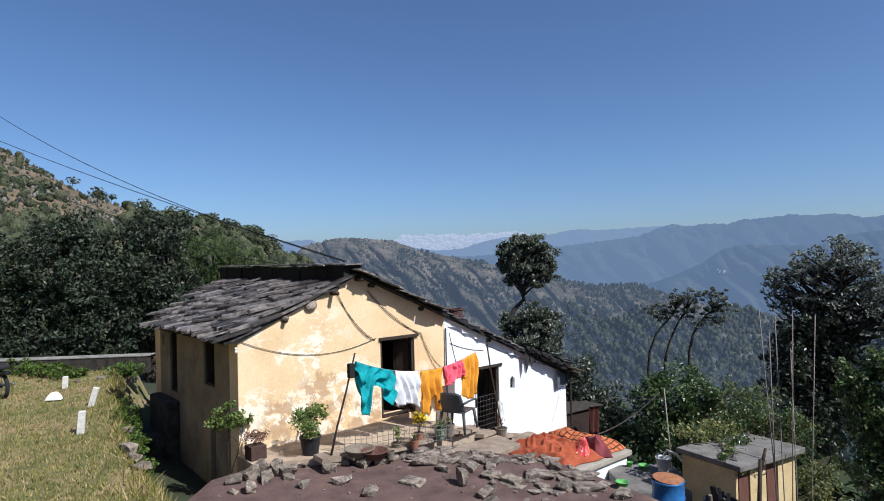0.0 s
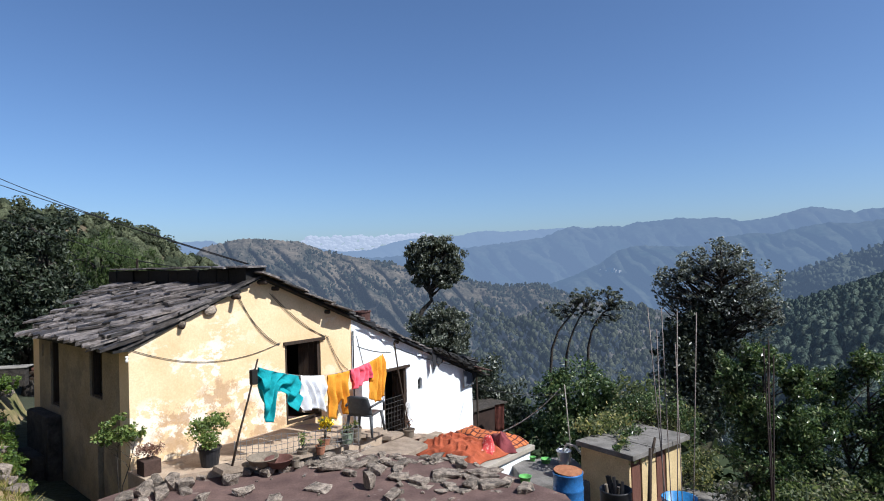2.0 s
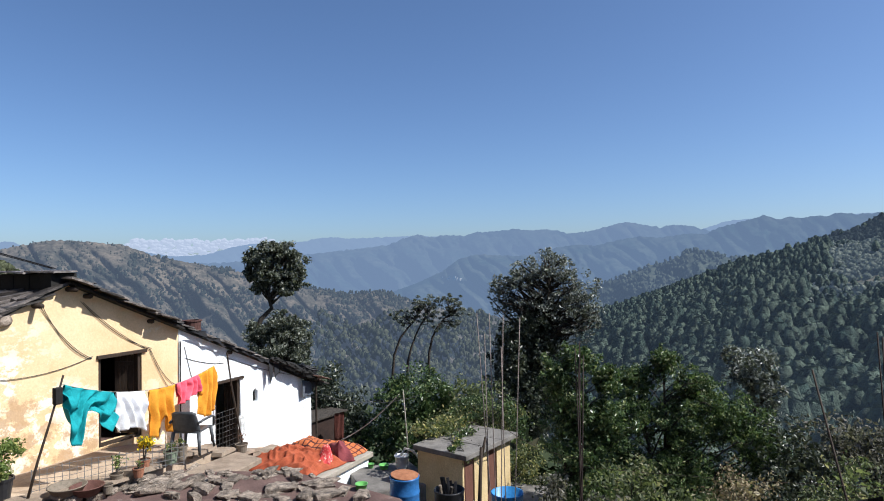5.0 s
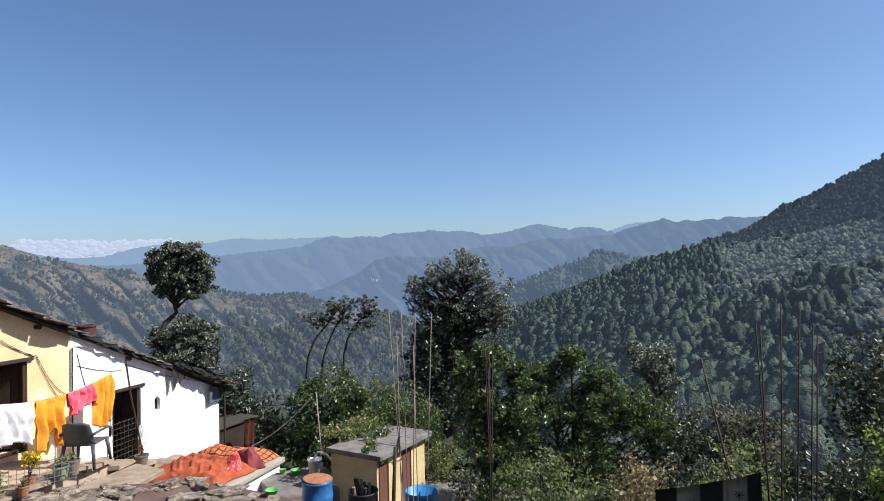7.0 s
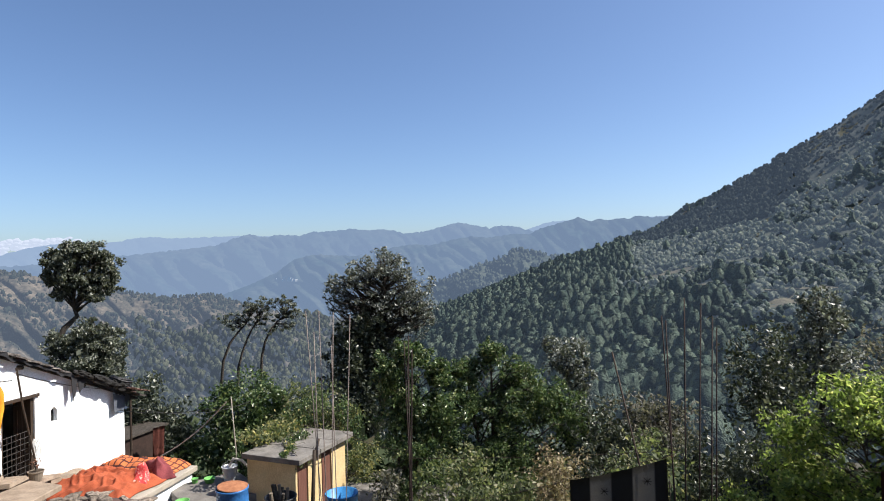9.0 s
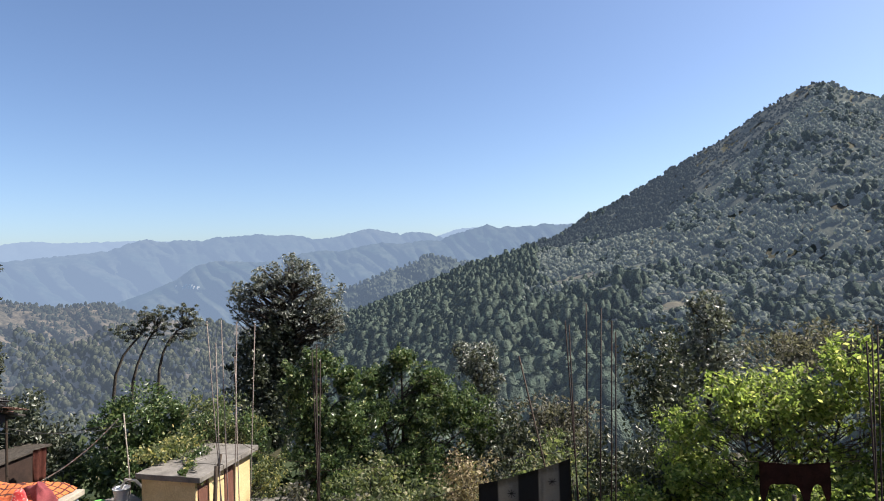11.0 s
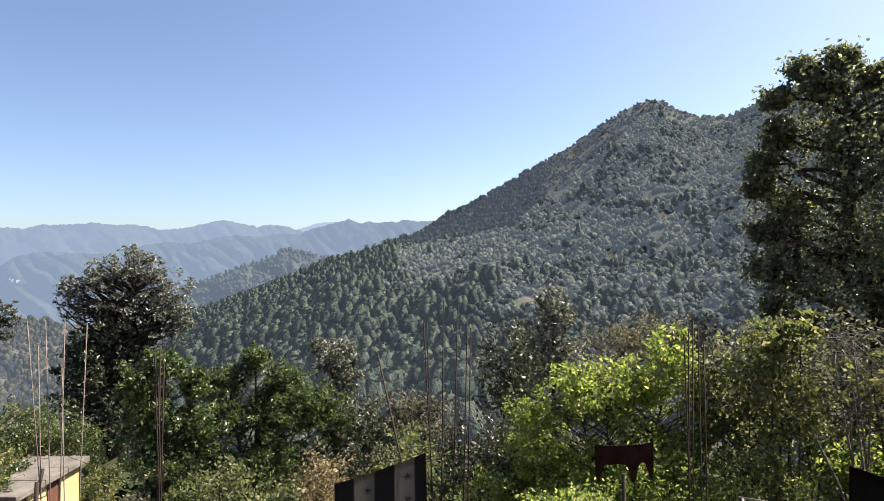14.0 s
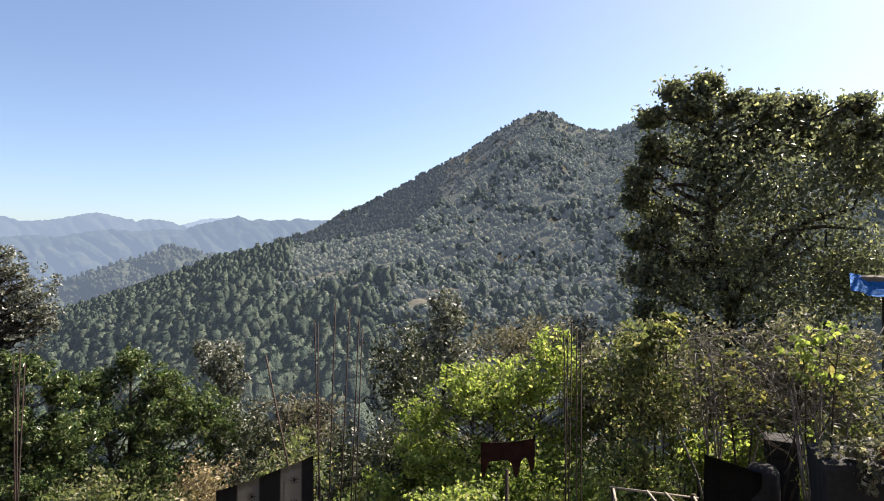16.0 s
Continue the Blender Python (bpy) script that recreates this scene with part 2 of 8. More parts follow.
# oak leaves darkened in colour for the shadow in the meadow oaks
M_shadeoak = leafy("shaded_oak_leaves", (0.010, 0.018, 0.010), (0.046, 0.06, 0.034), 0.55, 0.15, (0.11, 0.12, 0.085), 0.05)
M_citrus = leafy("citrus_leaves", (0.014, 0.032, 0.014), (0.12, 0.175, 0.07), 0.28, 0.35, (0.28, 0.31, 0.16), 0.10)
M_lime = leafy("lime_leaves", (0.09, 0.135, 0.045), (0.36, 0.44, 0.14), 0.45, 0.62, (0.52, 0.52, 0.25), 0.10)
M_drybush = leafy("dry_leaves", (0.05, 0.052, 0.042), (0.17, 0.165, 0.14), 0.7, 0.35, (0.27, 0.255, 0.23), 0.2)
M_drystraw = leafy("dry_straw", (0.12, 0.09, 0.06), (0.32, 0.26, 0.17), 0.8, 0.4, (0.42, 0.37, 0.26), 0.2)
M_thicket = leafy("thicket_leaves", (0.055, 0.06, 0.05), (0.19, 0.195, 0.155), 0.5, 0.45, (0.34, 0.32, 0.26), 0.14)
M_vine = leafy("vine_leaves", (0.05, 0.07, 0.03), (0.20, 0.22, 0.10), 0.5, 0.5, (0.42, 0.38, 0.17), 0.2)
# haze colour, put as emission into the materials of the right-hand hill
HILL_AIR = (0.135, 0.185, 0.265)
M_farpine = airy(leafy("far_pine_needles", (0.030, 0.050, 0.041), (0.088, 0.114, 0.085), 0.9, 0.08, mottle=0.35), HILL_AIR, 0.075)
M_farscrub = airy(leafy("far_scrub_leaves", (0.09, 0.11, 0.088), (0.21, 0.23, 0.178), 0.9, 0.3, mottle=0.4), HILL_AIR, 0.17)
# leaves darkened in colour for the shaded flank under the crest
M_farshade = airy(leafy("far_shaded_leaves", (0.012, 0.020, 0.017), (0.026, 0.036, 0.030), 0.9, 0.08, mottle=0.4), HILL_AIR, 0.15)
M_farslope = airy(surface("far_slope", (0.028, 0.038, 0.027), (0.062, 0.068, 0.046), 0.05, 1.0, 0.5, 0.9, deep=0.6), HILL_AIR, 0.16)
M_hillwood = leafy("hill_oak_leaves", (0.034, 0.045, 0.026), (0.118, 0.13, 0.075), 0.9, 0.25, mottle=1.6)
M_silver = leafy("silvery_oak_leaves", (0.045, 0.055, 0.05), (0.20, 0.215, 0.19), 0.40, 0.24, (0.38, 0.40, 0.37), 0.14)
M_canopy = leafy("canopy_leaves", (0.058, 0.070, 0.058), (0.19, 0.215, 0.16), 0.32, 0.5, (0.40, 0.42, 0.28), 0.10)
M_willow = leafy("willow_leaves", (0.03, 0.052, 0.018), (0.10, 0.135, 0.05), 0.6, 0.35)
M_vinegreen = leafy("weed_leaves", (0.05, 0.07, 0.036), (0.19, 0.22, 0.105), 0.5, 0.52, (0.34, 0.32, 0.20), 0.12)
M_scrub = leafy("scrub_leaves", (0.016, 0.028, 0.015), (0.075, 0.095, 0.048), 0.8, 0.25, (0.15, 0.14, 0.09), 0.08)

# ---- tools ----
def part(name, bm, material, parent=None, label="", smooth=False, m=None):
    """Links a bmesh as one mesh object under its parent."""
    me = bpy.data.meshes.new(name)
    bm.normal_update()
    bm.to_mesh(me)
    bm.free()
    me.materials.append(material)
    if smooth:
        me.polygons.foreach_set("use_smooth", [True] * len(me.polygons))
    ob = new(name, me)
    ob.parent = parent
    if m is not None:
        ob.matrix_basis = m
    return tagged(ob, label)


def array_mesh(name, verts, faces, material, parent=None, smooth=False):
    """A mesh from arrays of vertices and of equal-sided faces."""
    verts, faces = np.asarray(verts, np.float32), np.asarray(faces, np.int32)
    k = faces.shape[1]
    me = bpy.data.meshes.new(name)
    me.vertices.add(len(verts))
    me.vertices.foreach_set("co", verts.ravel())
    me.loops.add(faces.size)
    me.loops.foreach_set("vertex_index", faces.ravel())
    me.polygons.add(len(faces))
    me.polygons.foreach_set("loop_start", np.arange(0, faces.size, k, dtype=np.int32))
    me.polygons.foreach_set("use_smooth", np.full(len(faces), smooth))
    me.update(calc_edges=True)
    me.materials.append(material)
    ob = new(name, me)
    ob.parent = parent
    return ob


def base(name, at, label, category, group="", turn=0.0, kind=""):
    """The Empty at the foot of a thing."""
    ob = new(name)
    ob.matrix_basis = pose(*at, 0, 0, turn)
    return tagged(ob, label, category, group, kind)


def box(bm, lo, hi, bevel=0.0, m=None):
    lo, hi = Vector(lo), Vector(hi)
    made = bmesh.ops.create_cube(bm, size=1)["verts"]
    mat = Matrix.Translation((lo + hi) / 2) @ Matrix.Diagonal((*(hi - lo), 1))
    bmesh.ops.transform(bm, matrix=(m @ mat) if m else mat, verts=made)
    if bevel:
        bmesh.ops.bevel(bm, geom=list({e for v in made for e in v.link_edges}), offset=bevel, segments=2, affect="EDGES", profile=0.6)
    return bm


def prism(bm, outline, lo, hi, m=None):
    """An outline in x, y raised from lo to hi in z."""
    a, b = ([bm.verts.new((m or Matrix()) @ Vector((x, y, z))) for x, y in outline] for z in (lo, hi))
    n = len(outline)
    bm.faces.new(a[::-1]), bm.faces.new(b)
    for i in range(n):
        bm.faces.new((a[i], a[(i + 1) % n], b[(i + 1) % n], b[i]))
    return bm


def tube(bm, points, r0, r1=None, sides=6, closed=True):
    """A tapered tube along points."""
    pts, r1 = [Vector(p) for p in points], r0 if r1 is None else r1
    rings, last = [], None
    for i, p in enumerate(pts):
        d = (pts[min(i + 1, len(pts) - 1)] - pts[max(i - 1, 0)]).normalized()
        if last is None:
            side = d.orthogonal().normalized()
        else:
            side = (last - d * last.dot(d)).normalized()
        last = side
        up = d.cross(side)
        r = r0 + (r1 - r0) * i / max(1, len(pts) - 1)
        rings.append([bm.verts.new(p + r * (math.cos(a) * side + math.sin(a) * up)) for a in (2 * math.pi * k / sides for k in range(sides))])
    for a, b in zip(rings, rings[1:]):
        for k in range(sides):
            bm.faces.new((a[k], a[(k + 1) % sides], b[(k + 1) % sides], b[k]))
    if closed:
        bm.faces.new(rings[0][::-1]), bm.faces.new(rings[-1])
    return bm


def lathe(bm, profile, sides=20, m=None):
    """A turned body from (radius, z) pairs."""
    rings = []
    for r, z in profile:
        rings.append([bm.verts.new((m or Matrix()) @ Vector((r * math.cos(a), r * math.sin(a), z))) for a in (2 * math.pi * k / sides for k in range(sides))])
    for a, b in zip(rings, rings[1:]):
        for k in range(sides):
            bm.faces.new((a[k], a[(k + 1) % sides], b[(k + 1) % sides], b[k]))
    bm.faces.new(rings[0][::-1]), bm.faces.new(rings[-1])
    return bm


def sag(a, b, drop, n=14):
    """Points of a cord that hangs from a to b."""
    a, b = Vector(a), Vector(b)
    return [a.lerp(b, i / n) - Vector((0, 0, drop * 4 * (i / n) * (1 - i / n))) for i in range(n + 1)]


def polar(az, r, z=0.0):
    return Vector((r * math.sin(radians(az)), r * math.cos(radians(az)), z))


def leaf_array(rng, centres, size, aspect=0.5, droop=0.2, fold=0.25):
    """A four-cornered, slightly folded leaf at each centre."""
    n = len(centres)
    along = rng.normal(size=(n, 3))
    along[:, 2] -= droop
    along /= np.linalg.norm(along, axis=1)[:, None]
    side = np.cross(along, rng.normal(size=(n, 3)))
    side /= np.linalg.norm(side, axis=1)[:, None] + 1e-9
    up = np.cross(along, side)
    ln = (size * rng.uniform(0.6, 1.3, n))[:, None]
    v = np.stack([centres - along * ln / 2, centres + side * ln * aspect / 2 + up * ln * fold * 0.3, centres + along * ln / 2, centres - side * ln * aspect / 2 + up * ln * fold * 0.3], 1)
    return v.reshape(-1, 3), np.arange(4 * n).reshape(-1, 4)


def crown_points(rng, blobs, n, clump=0.3, shell=0.55, clumps=26):
    """Leaf places in lumpy blobs (x, y, z, rx, rz): gathered in clumps, so that gaps stay between them."""
    vol = np.array([b[3] * b[3] * b[4] for b in blobs]) ** 0.75
    out, hubs = [], []
    for b, share in zip(blobs, vol / vol.sum()):
        k = max(5, int(clumps * (0.5 + share)))
        d = rng.normal(size=(k, 3))
        d /= np.linalg.norm(d, axis=1)[:, None]
        rad = rng.uniform(shell, 1.0, k)[:, None]
        hub = np.array(b[:3]) + d * rad * np.array([b[3], b[3], b[4]])
        hubs.append(hub)
        m = int(n * share)
        pick = rng.integers(0, k, m)
        spread = np.array([b[3], b[3], b[4]]) * clump * rng.uniform(0.6, 1.25, k)[pick][:, None]
        q = rng.normal(size=(m, 3))
        q = q / (np.linalg.norm(q, axis=1)[:, None] + 1e-9) * (rng.uniform(0, 1, (m, 1)) ** 0.45)
        out.append(hub[pick] + q * spread)
    return np.concatenate(out), np.concatenate(hubs)


def tree(name, foot, blobs, leaves, size, material, label, category="tree", seed=1, trunk=0.16, aspect=0.5, clump=0.3, shell=0.55, clumps=26,
         droop=0.2, stems=1, limb_share=0.4, group="", bark=None, bend=0.3, core=1.45, spine=None, heart=0.05):
    """A tree: a tapered trunk (or several stems) with limbs to its clumps of leaves, and a crown of single leaves."""
    rng = np.random.default_rng(seed)
    foot = Vector(foot)
    blobs = [tuple(np.subtract(b[:3], foot)) + tuple(b[3:]) for b in blobs]
    places, hubs = crown_points(rng, blobs, leaves, clump, shell, clumps)
    top = max(blobs, key=lambda b: b[2])
    ob = base(name, foot, label, category, group)
    bm = bmesh.new()
    for k in range(stems):
        tip = Vector(blobs[k % len(blobs)][:3]) if stems > 1 else Vector(top[:3])
        start = Vector((0, 0, -0.3)) + (Vector(rng.normal(size=3) * (0.12, 0.12, 0)) if stems > 1 else Vector())
        way = [start.lerp(tip, i / 6) + Vector((*(rng.normal(size=2) * bend * trunk * 2 * math.sin(math.pi * i / 6)), 0)) for i in range(7)]
        if spine and not k:
            line = [Vector(q) - foot for q in spine]
            way = [line[min(i * (len(line) - 1) // 6, len(line) - 2)].lerp(line[min(i * (len(line) - 1) // 6, len(line) - 2) + 1], i * (len(line) - 1) / 6 - min(i * (len(line) - 1) // 6, len(line) - 2)) for i in range(7)]
        tube(bm, way, trunk / stems ** 0.5, trunk * 0.3 / stems ** 0.5, 7)
        near = [h for h in hubs if rng.uniform() < limb_share]
        for h in near[k::stems]:
            h = Vector(h)
            f = 6 * min(0.95, max(0.2, (h.z - rng.uniform(0.35, 0.75) * math.hypot(h.x - tip.x * h.z / max(0.5, tip.z), h.y - tip.y * h.z / max(0.5, tip.z))) / max(0.4, tip.z)))
            i = min(5, int(f))
            a = way[i].lerp(way[i + 1], f - i)
            ln = (h - a).length
            mid = a.lerp(h, 0.5) + Vector(rng.normal(size=3) * 0.10 * ln) + Vector((0, 0, 0.06 * ln))
            r = trunk / stems ** 0.5 * (0.22 + 0.3 * (1 - f / 6))
            tube(bm, [a, a.lerp(mid, 0.5) + Vector(rng.normal(size=3) * 0.04 * ln), mid, mid.lerp(h, 0.5) + Vector(rng.normal(size=3) * 0.05 * ln), h], r, r * 0.22, 5)
            for _ in range(2):
                q = mid.lerp(h, rng.uniform(0, 0.7))
                e = q + Vector(rng.uniform(-1, 1, 3)) * min(0.28 * ln, 0.35)
                tube(bm, [q, q.lerp(e, 0.5) + Vector(rng.normal(size=3) * 0.03 * ln), e], r * 0.35, r * 0.12, 4)
    part("trunk", bm, bark or M_bark, ob, smooth=True)
    inner = np.concatenate([np.array(b[:3]) + np.clip(rng.normal(size=(max(4, int(leaves * heart / len(blobs))), 3)), -1.7, 1.7) * np.array([b[3], b[3], b[4]]) * 0.32 for b in blobs])
    v, f = leaf_array(rng, places, size, aspect, droop)
    v2, f2 = leaf_array(rng, inner, size * core, 0.7, droop)
    array_mesh("crown", np.concatenate([v, v2]), np.concatenate([f, f2 + len(v)]), material, ob)
    return ob

# ---- the land ----
# skylines: azimuth from +y to the right, and height over the level, in degrees
HILL_RIGHT = [(34, -5.6), (36.5, -4.9), (39.6, -4.0), (42.7, -2.9), (46.4, -1.5), (49, -0.6), (52.7, 0.2), (55.2, 1.3), (58.6, 2.6), (62.5, 4.3), (66, 6.4), (70.3, 8.8),
              (72.7, 10.2), (75, 11.7), (76.8, 12.8), (79, 13.5), (80.2, 13.2), (81.4, 12.3), (83.4, 11.5), (85.5, 11.3), (88.7, 12.8), (93.4, 14.1), (99.7, 13.6), (103.6, 11.4), (112, 9)]
# left of about -37 the hill is unseen, raised to block sky light
HILL_LEFT = [(-180, 4), (-150, 22), (-110, 38), (-75, 31), (-50, 18), (-41, 13.6), (-35.4, 10.3), (-32.7, 8.6), (-29.9, 5.9), (-27.5, 4.6), (-25, 4.0), (-21.6, 3.5), (-19, 2.6), (-15.7, 1.3), (-13.8, -0.2), (-11.3, -1.5)]
MID = [(-20, -2), (-14.3, -0.1), (-12.3, 1.6), (-9.2, 2.3), (-7.1, 2.2), (-4, 1.9), (-1.6, 0.9), (1.3, 0.3), (5, -0.5), (9.2, -1.7), (12.2, -2.3), (14.7, -2.8),
       (18.1, -2.6), (20.5, -3.5), (23.7, -4.4), (27.3, -4.9), (31, -5.6), (36, -6.2), (42, -7)]
FAR_A = [(-4, 0.2), (4, 0.3), (8, 0.6), (11.3, 0.95), (13.9, 1.22), (16, 1.42), (18.5, 1.7), (20, 2.3), (21.35, 2.66), (22.5, 2.36), (24, 2.55), (25.7, 2.46), (26.8, 2.76), (28.9, 2.84), (30.5, 2.99), (32, 2.82),
         (33.3, 2.9), (34.4, 2.72), (35.4, 2.46), (36.7, 2.55), (37.8, 2.72), (39.2, 3.1), (40.4, 3.36), (42, 3.05), (43.3, 2.75), (44.4, 2.95), (45.7, 2.83), (47, 2.43), (48, 2.0), (52, 1.5)]
FAR_C = [(18, -3), (20.9, -2.0), (23.5, -0.9), (25.1, 0.25), (26.7, 0.69), (28.5, 0.6), (30.3, 0.46), (32.6, 0.57), (34.1, 1.15), (35.3, 1.34), (36.1, 1.42), (37.7, 1.27), (39.75, 1.75), (41.5, 2.0), (43.4, 1.85), (44.6, 2.02),
         (45.8, 2.14), (47.1, 2.05), (48, 2.55), (49.2, 2.85), (50.7, 3.2), (51.5, 3.48), (52.6, 3.02), (53.4, 3.26), (54.2, 3.07), (55.2, 3.24), (56, 3.11), (56.6, 3.4), (57.8, 3.2), (60, 3.2), (66, 2.5)]
FAR_B = [(-20, 2.2), (-14.7, 1.98), (-11.9, 2.17), (-11.1, 1.9), (-3, 1.4), (-0.4, 0.9), (2.3, 1.0), (4.5, 1.65), (6.2, 1.95), (10.7, 2.1), (11.5, 2.3), (13.2, 2.52), (14.8, 2.35), (16.5, 2.4), (20.1, 2.5), (30, 2.3), (44, 2.0),
         (46.5, 2.4), (48.8, 3.12), (50.4, 3.2), (53, 3.0), (55.2, 3.1), (58.7, 3.25), (61, 3.2)]


def along_line(line, az):
    return np.interp(az, [p[0] for p in line], [p[1] for p in line])


# height of the land by distance, for a few directions
R_NODES = [0, 9, 20, 50, 80, 150, 270, 430]
LAND = [  # azimuth, heights at R_NODES past the first
    (-180, -3.4, -3.4, -3, -1, 4, 12, 26),
    (-75, -3.8, -3.8, -2, 2, 14, 40, 60),
    (-36, -3.8, -3.8, -4, -3, 8, 38, 38),
    (-17, -4.6, -5.0, -8, -9, -6, 6, 10),
    (-10, -4.2, -6.0, -12, -18, -20, -14, -20),
    (0, -4.2, -6.5, -14, -26, -52, -95, -140),
    (12, -5.0, -7.5, -13.5, -25, -55, -95, -145),
    (26, -6.0, -7.5, -15, -26, -52, -85, -120),
    (38, -5.6, -8.0, -17, -27, -46, -62, -62),
    (50, -5.2, -8.5, -18, -28, -44, -45, -24),
    (90, -4.0, -7.5, -17, -26, -40, -38, -4),
    (180, -3.4, -3.4, -3, -1, 4, 12, 26),
]
LAND_AZ = np.array([row[0] for row in LAND])
LAND_Z = np.array([(-3.9,) + row[1:] for row in LAND])


def land_smooth(az, r):
    """Height of the land without its small relief; az and r as arrays of one shape."""
    az, r = np.asarray(az, float), np.asarray(r, float)
    i = np.clip(np.searchsorted(LAND_AZ, az, "right") - 1, 0, len(LAND_AZ) - 2)
    f = (az - LAND_AZ[i]) / (LAND_AZ[i + 1] - LAND_AZ[i])
    j = np.clip(np.searchsorted(R_NODES, r, "right") - 1, 0, len(R_NODES) - 2)
    rn = np.array(R_NODES, float)
    g = np.clip((r - rn[j]) / (rn[j + 1] - rn[j]), 0, 1)
    z = (1 - f) * ((1 - g) * LAND_Z[i, j] + g * LAND_Z[i, j + 1]) + f * ((1 - g) * LAND_Z[i + 1, j] + g * LAND_Z[i + 1, j + 1])
    # from 430 m up to the crests of the two hills, and down behind them
    right = (az > 30) & (az < 125)
    crest_r = np.where(right, np.interp(az, [30, 46, 60, 80, 125], [950, 900, 800, 760, 700]), np.interp(az, [-180, -40, -12, -5], [320, 330, 330, 440]))
    crest_el = np.where(right, along_line(HILL_RIGHT, az) - np.interp(az, [40, 66, 72], [0.4, 0.35, 0.1]), np.where(az < -8, along_line(HILL_LEFT, az), -14.0))
    crest_z = crest_r * np.tan(np.radians(crest_el))
    start_r = np.where(right, 430.0, np.where(az < -8, 200.0, 430.0))
    z_start = np.where(right | (az >= -8), z, np.interp(az, [-180, -36, -25, -17, -8], [8, 20, 7, -1, -18]))
    t = np.clip((r - start_r) / (crest_r - start_r), 0, 1)
    up = z_start + (crest_z - z_start) * t ** 0.9
    z = np.where((r > start_r) & (right | (az < -8)), up, z)
    down = np.clip((r - crest_r) / (0.5 * crest_r), 0, 1)
    hill = right | (az < -8)
    z = np.where(hill, z + (np.minimum(-290.0, z) - z) * down * down * (3 - 2 * down), z)
    rest = ~hill & (r > 430)
    return np.where(rest, np.maximum(z - (r - 430) * 0.32, -300), z)


def relief(x, y, r):
    """Spurs, gullies and lumps that grow with the distance."""
    a = noise.fractal(Vector((x, y, 0)) / 160, 1.0, 2.1, 6)
    b = noise.fractal(Vector((x + 900, y, 0)) / 38, 1.0, 2.1, 4)
    return a * min(11, max(0, (r - 60) * 0.05)) + b * min(3.5, max(0, (r - 25) * 0.03))


def land(x, y):
    r, az = math.hypot(x, y), math.degrees(math.atan2(x, y))
    return float(land_smooth(az, r)) + relief(x, y, r)


def build_ground():
    az = np.concatenate([np.arange(-180, -46, 4.0), np.arange(-46, 116, 0.6), np.arange(116, 181, 4.0)])
    rr = np.concatenate([np.linspace(0.0, 30, 60), np.geomspace(31, 1000, 150), np.geomspace(1050, 4700, 20)])
    A, R = np.meshgrid(az, rr, indexing="ij")
    Z = land_smooth(A, R)
    X, Y = R * np.sin(np.radians(A)), R * np.cos(np.radians(A))
    Z += np.array([[relief(x, y, r) for x, y, r in zip(xs, ys, rr)] for xs, ys in zip(X, Y)])
    n, k = len(az), len(rr)
    v = np.stack([X, Y, Z], -1).reshape(-1, 3)
    i = (np.arange(n - 1)[:, None] * k + np.arange(k - 1)[None]).ravel()
    f = np.stack([i, i + 1, i + k + 1, i + k], 1)
    return tagged(array_mesh("ground", v, f, M_ground, smooth=True), "green and dry-brown wooded hillside falling to a valley", "hillside", kind="structure")


build_ground()


def far_slope():
    """A second sheet over the far hill's open ground, under its woods, with painted haze."""
    az, rr = np.arange(33, 113, 0.5), np.geomspace(300, 930, 70)
    v = []
    for a in az:
        for r in rr:
            x, y = polar(a, r)[:2]
            v.append((x, y, land(x, y) + 0.3))
    k = len(rr)
    i = (np.arange(len(az) - 1)[:, None] * k + np.arange(k - 1)[None]).ravel()
    return tagged(array_mesh("backdrop_hill", v, np.stack([i, i + 1, i + k + 1, i + k], 1), M_farslope, smooth=True), "dry grassy ground of the steep wooded hill, haze mixed in", "hill", kind="structure")


far_slope()


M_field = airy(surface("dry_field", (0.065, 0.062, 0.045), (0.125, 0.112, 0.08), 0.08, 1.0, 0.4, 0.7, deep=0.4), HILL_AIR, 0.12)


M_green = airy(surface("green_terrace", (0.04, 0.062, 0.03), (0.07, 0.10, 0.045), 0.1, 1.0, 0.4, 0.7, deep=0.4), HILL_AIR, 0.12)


def field(az, r, wide, deep, label, material, name="ground_field"):
    """A clearing of grass laid on the slope."""
    n = 16
    v, f = [], []
    for i in range(n + 1):
        for j in range(n + 1):
            u, w = i / n * 2 - 1, j / n * 2 - 1
            wob = 1 + 0.3 * noise.noise(Vector((math.atan2(w, u + 0.001) * 1.5, az, 0)))
            k = 1 / max(1.0, math.hypot(u, w) / max(abs(u), abs(w), 0.001)) * wob
            p = polar(az + math.degrees(u * k * wide / r), r + w * k * deep)
            v.append((p.x, p.y, land(p.x, p.y) + 0.5))
    f = [(i * (n + 1) + j, (i + 1) * (n + 1) + j, (i + 1) * (n + 1) + j + 1, i * (n + 1) + j + 1) for i in range(n) for j in range(n)]
    return tagged(array_mesh(name, v, f, material, smooth=True), label, "field", kind="structure")


CLEARINGS = [(58.8, 452, 30, 24), (68.6, 352, 13, 15), (50.5, 330, 9, 8), (78.8, 418, 7, 4), (82.4, 424, 13, 4)]     # azimuth, distance, half width, half depth
for az_, r_, wide_, deep_ in CLEARINGS:
    field(az_, r_, wide_, deep_, *(("clearing of dry brown grass on the hillside", M_field) if az_ < 75 else ("small green terrace on the hillside", M_green)))
# an earth track along the slope
v, f = [], []
for i in range(91):
    az_ = 60 + i * 0.4
    for dr_ in (-1.8, 1.8):
        p = polar(az_, 378 + 8 * math.sin(az_ * 0.35) + dr_)
        v.append((p.x, p.y, land(p.x, p.y) + 0.7))
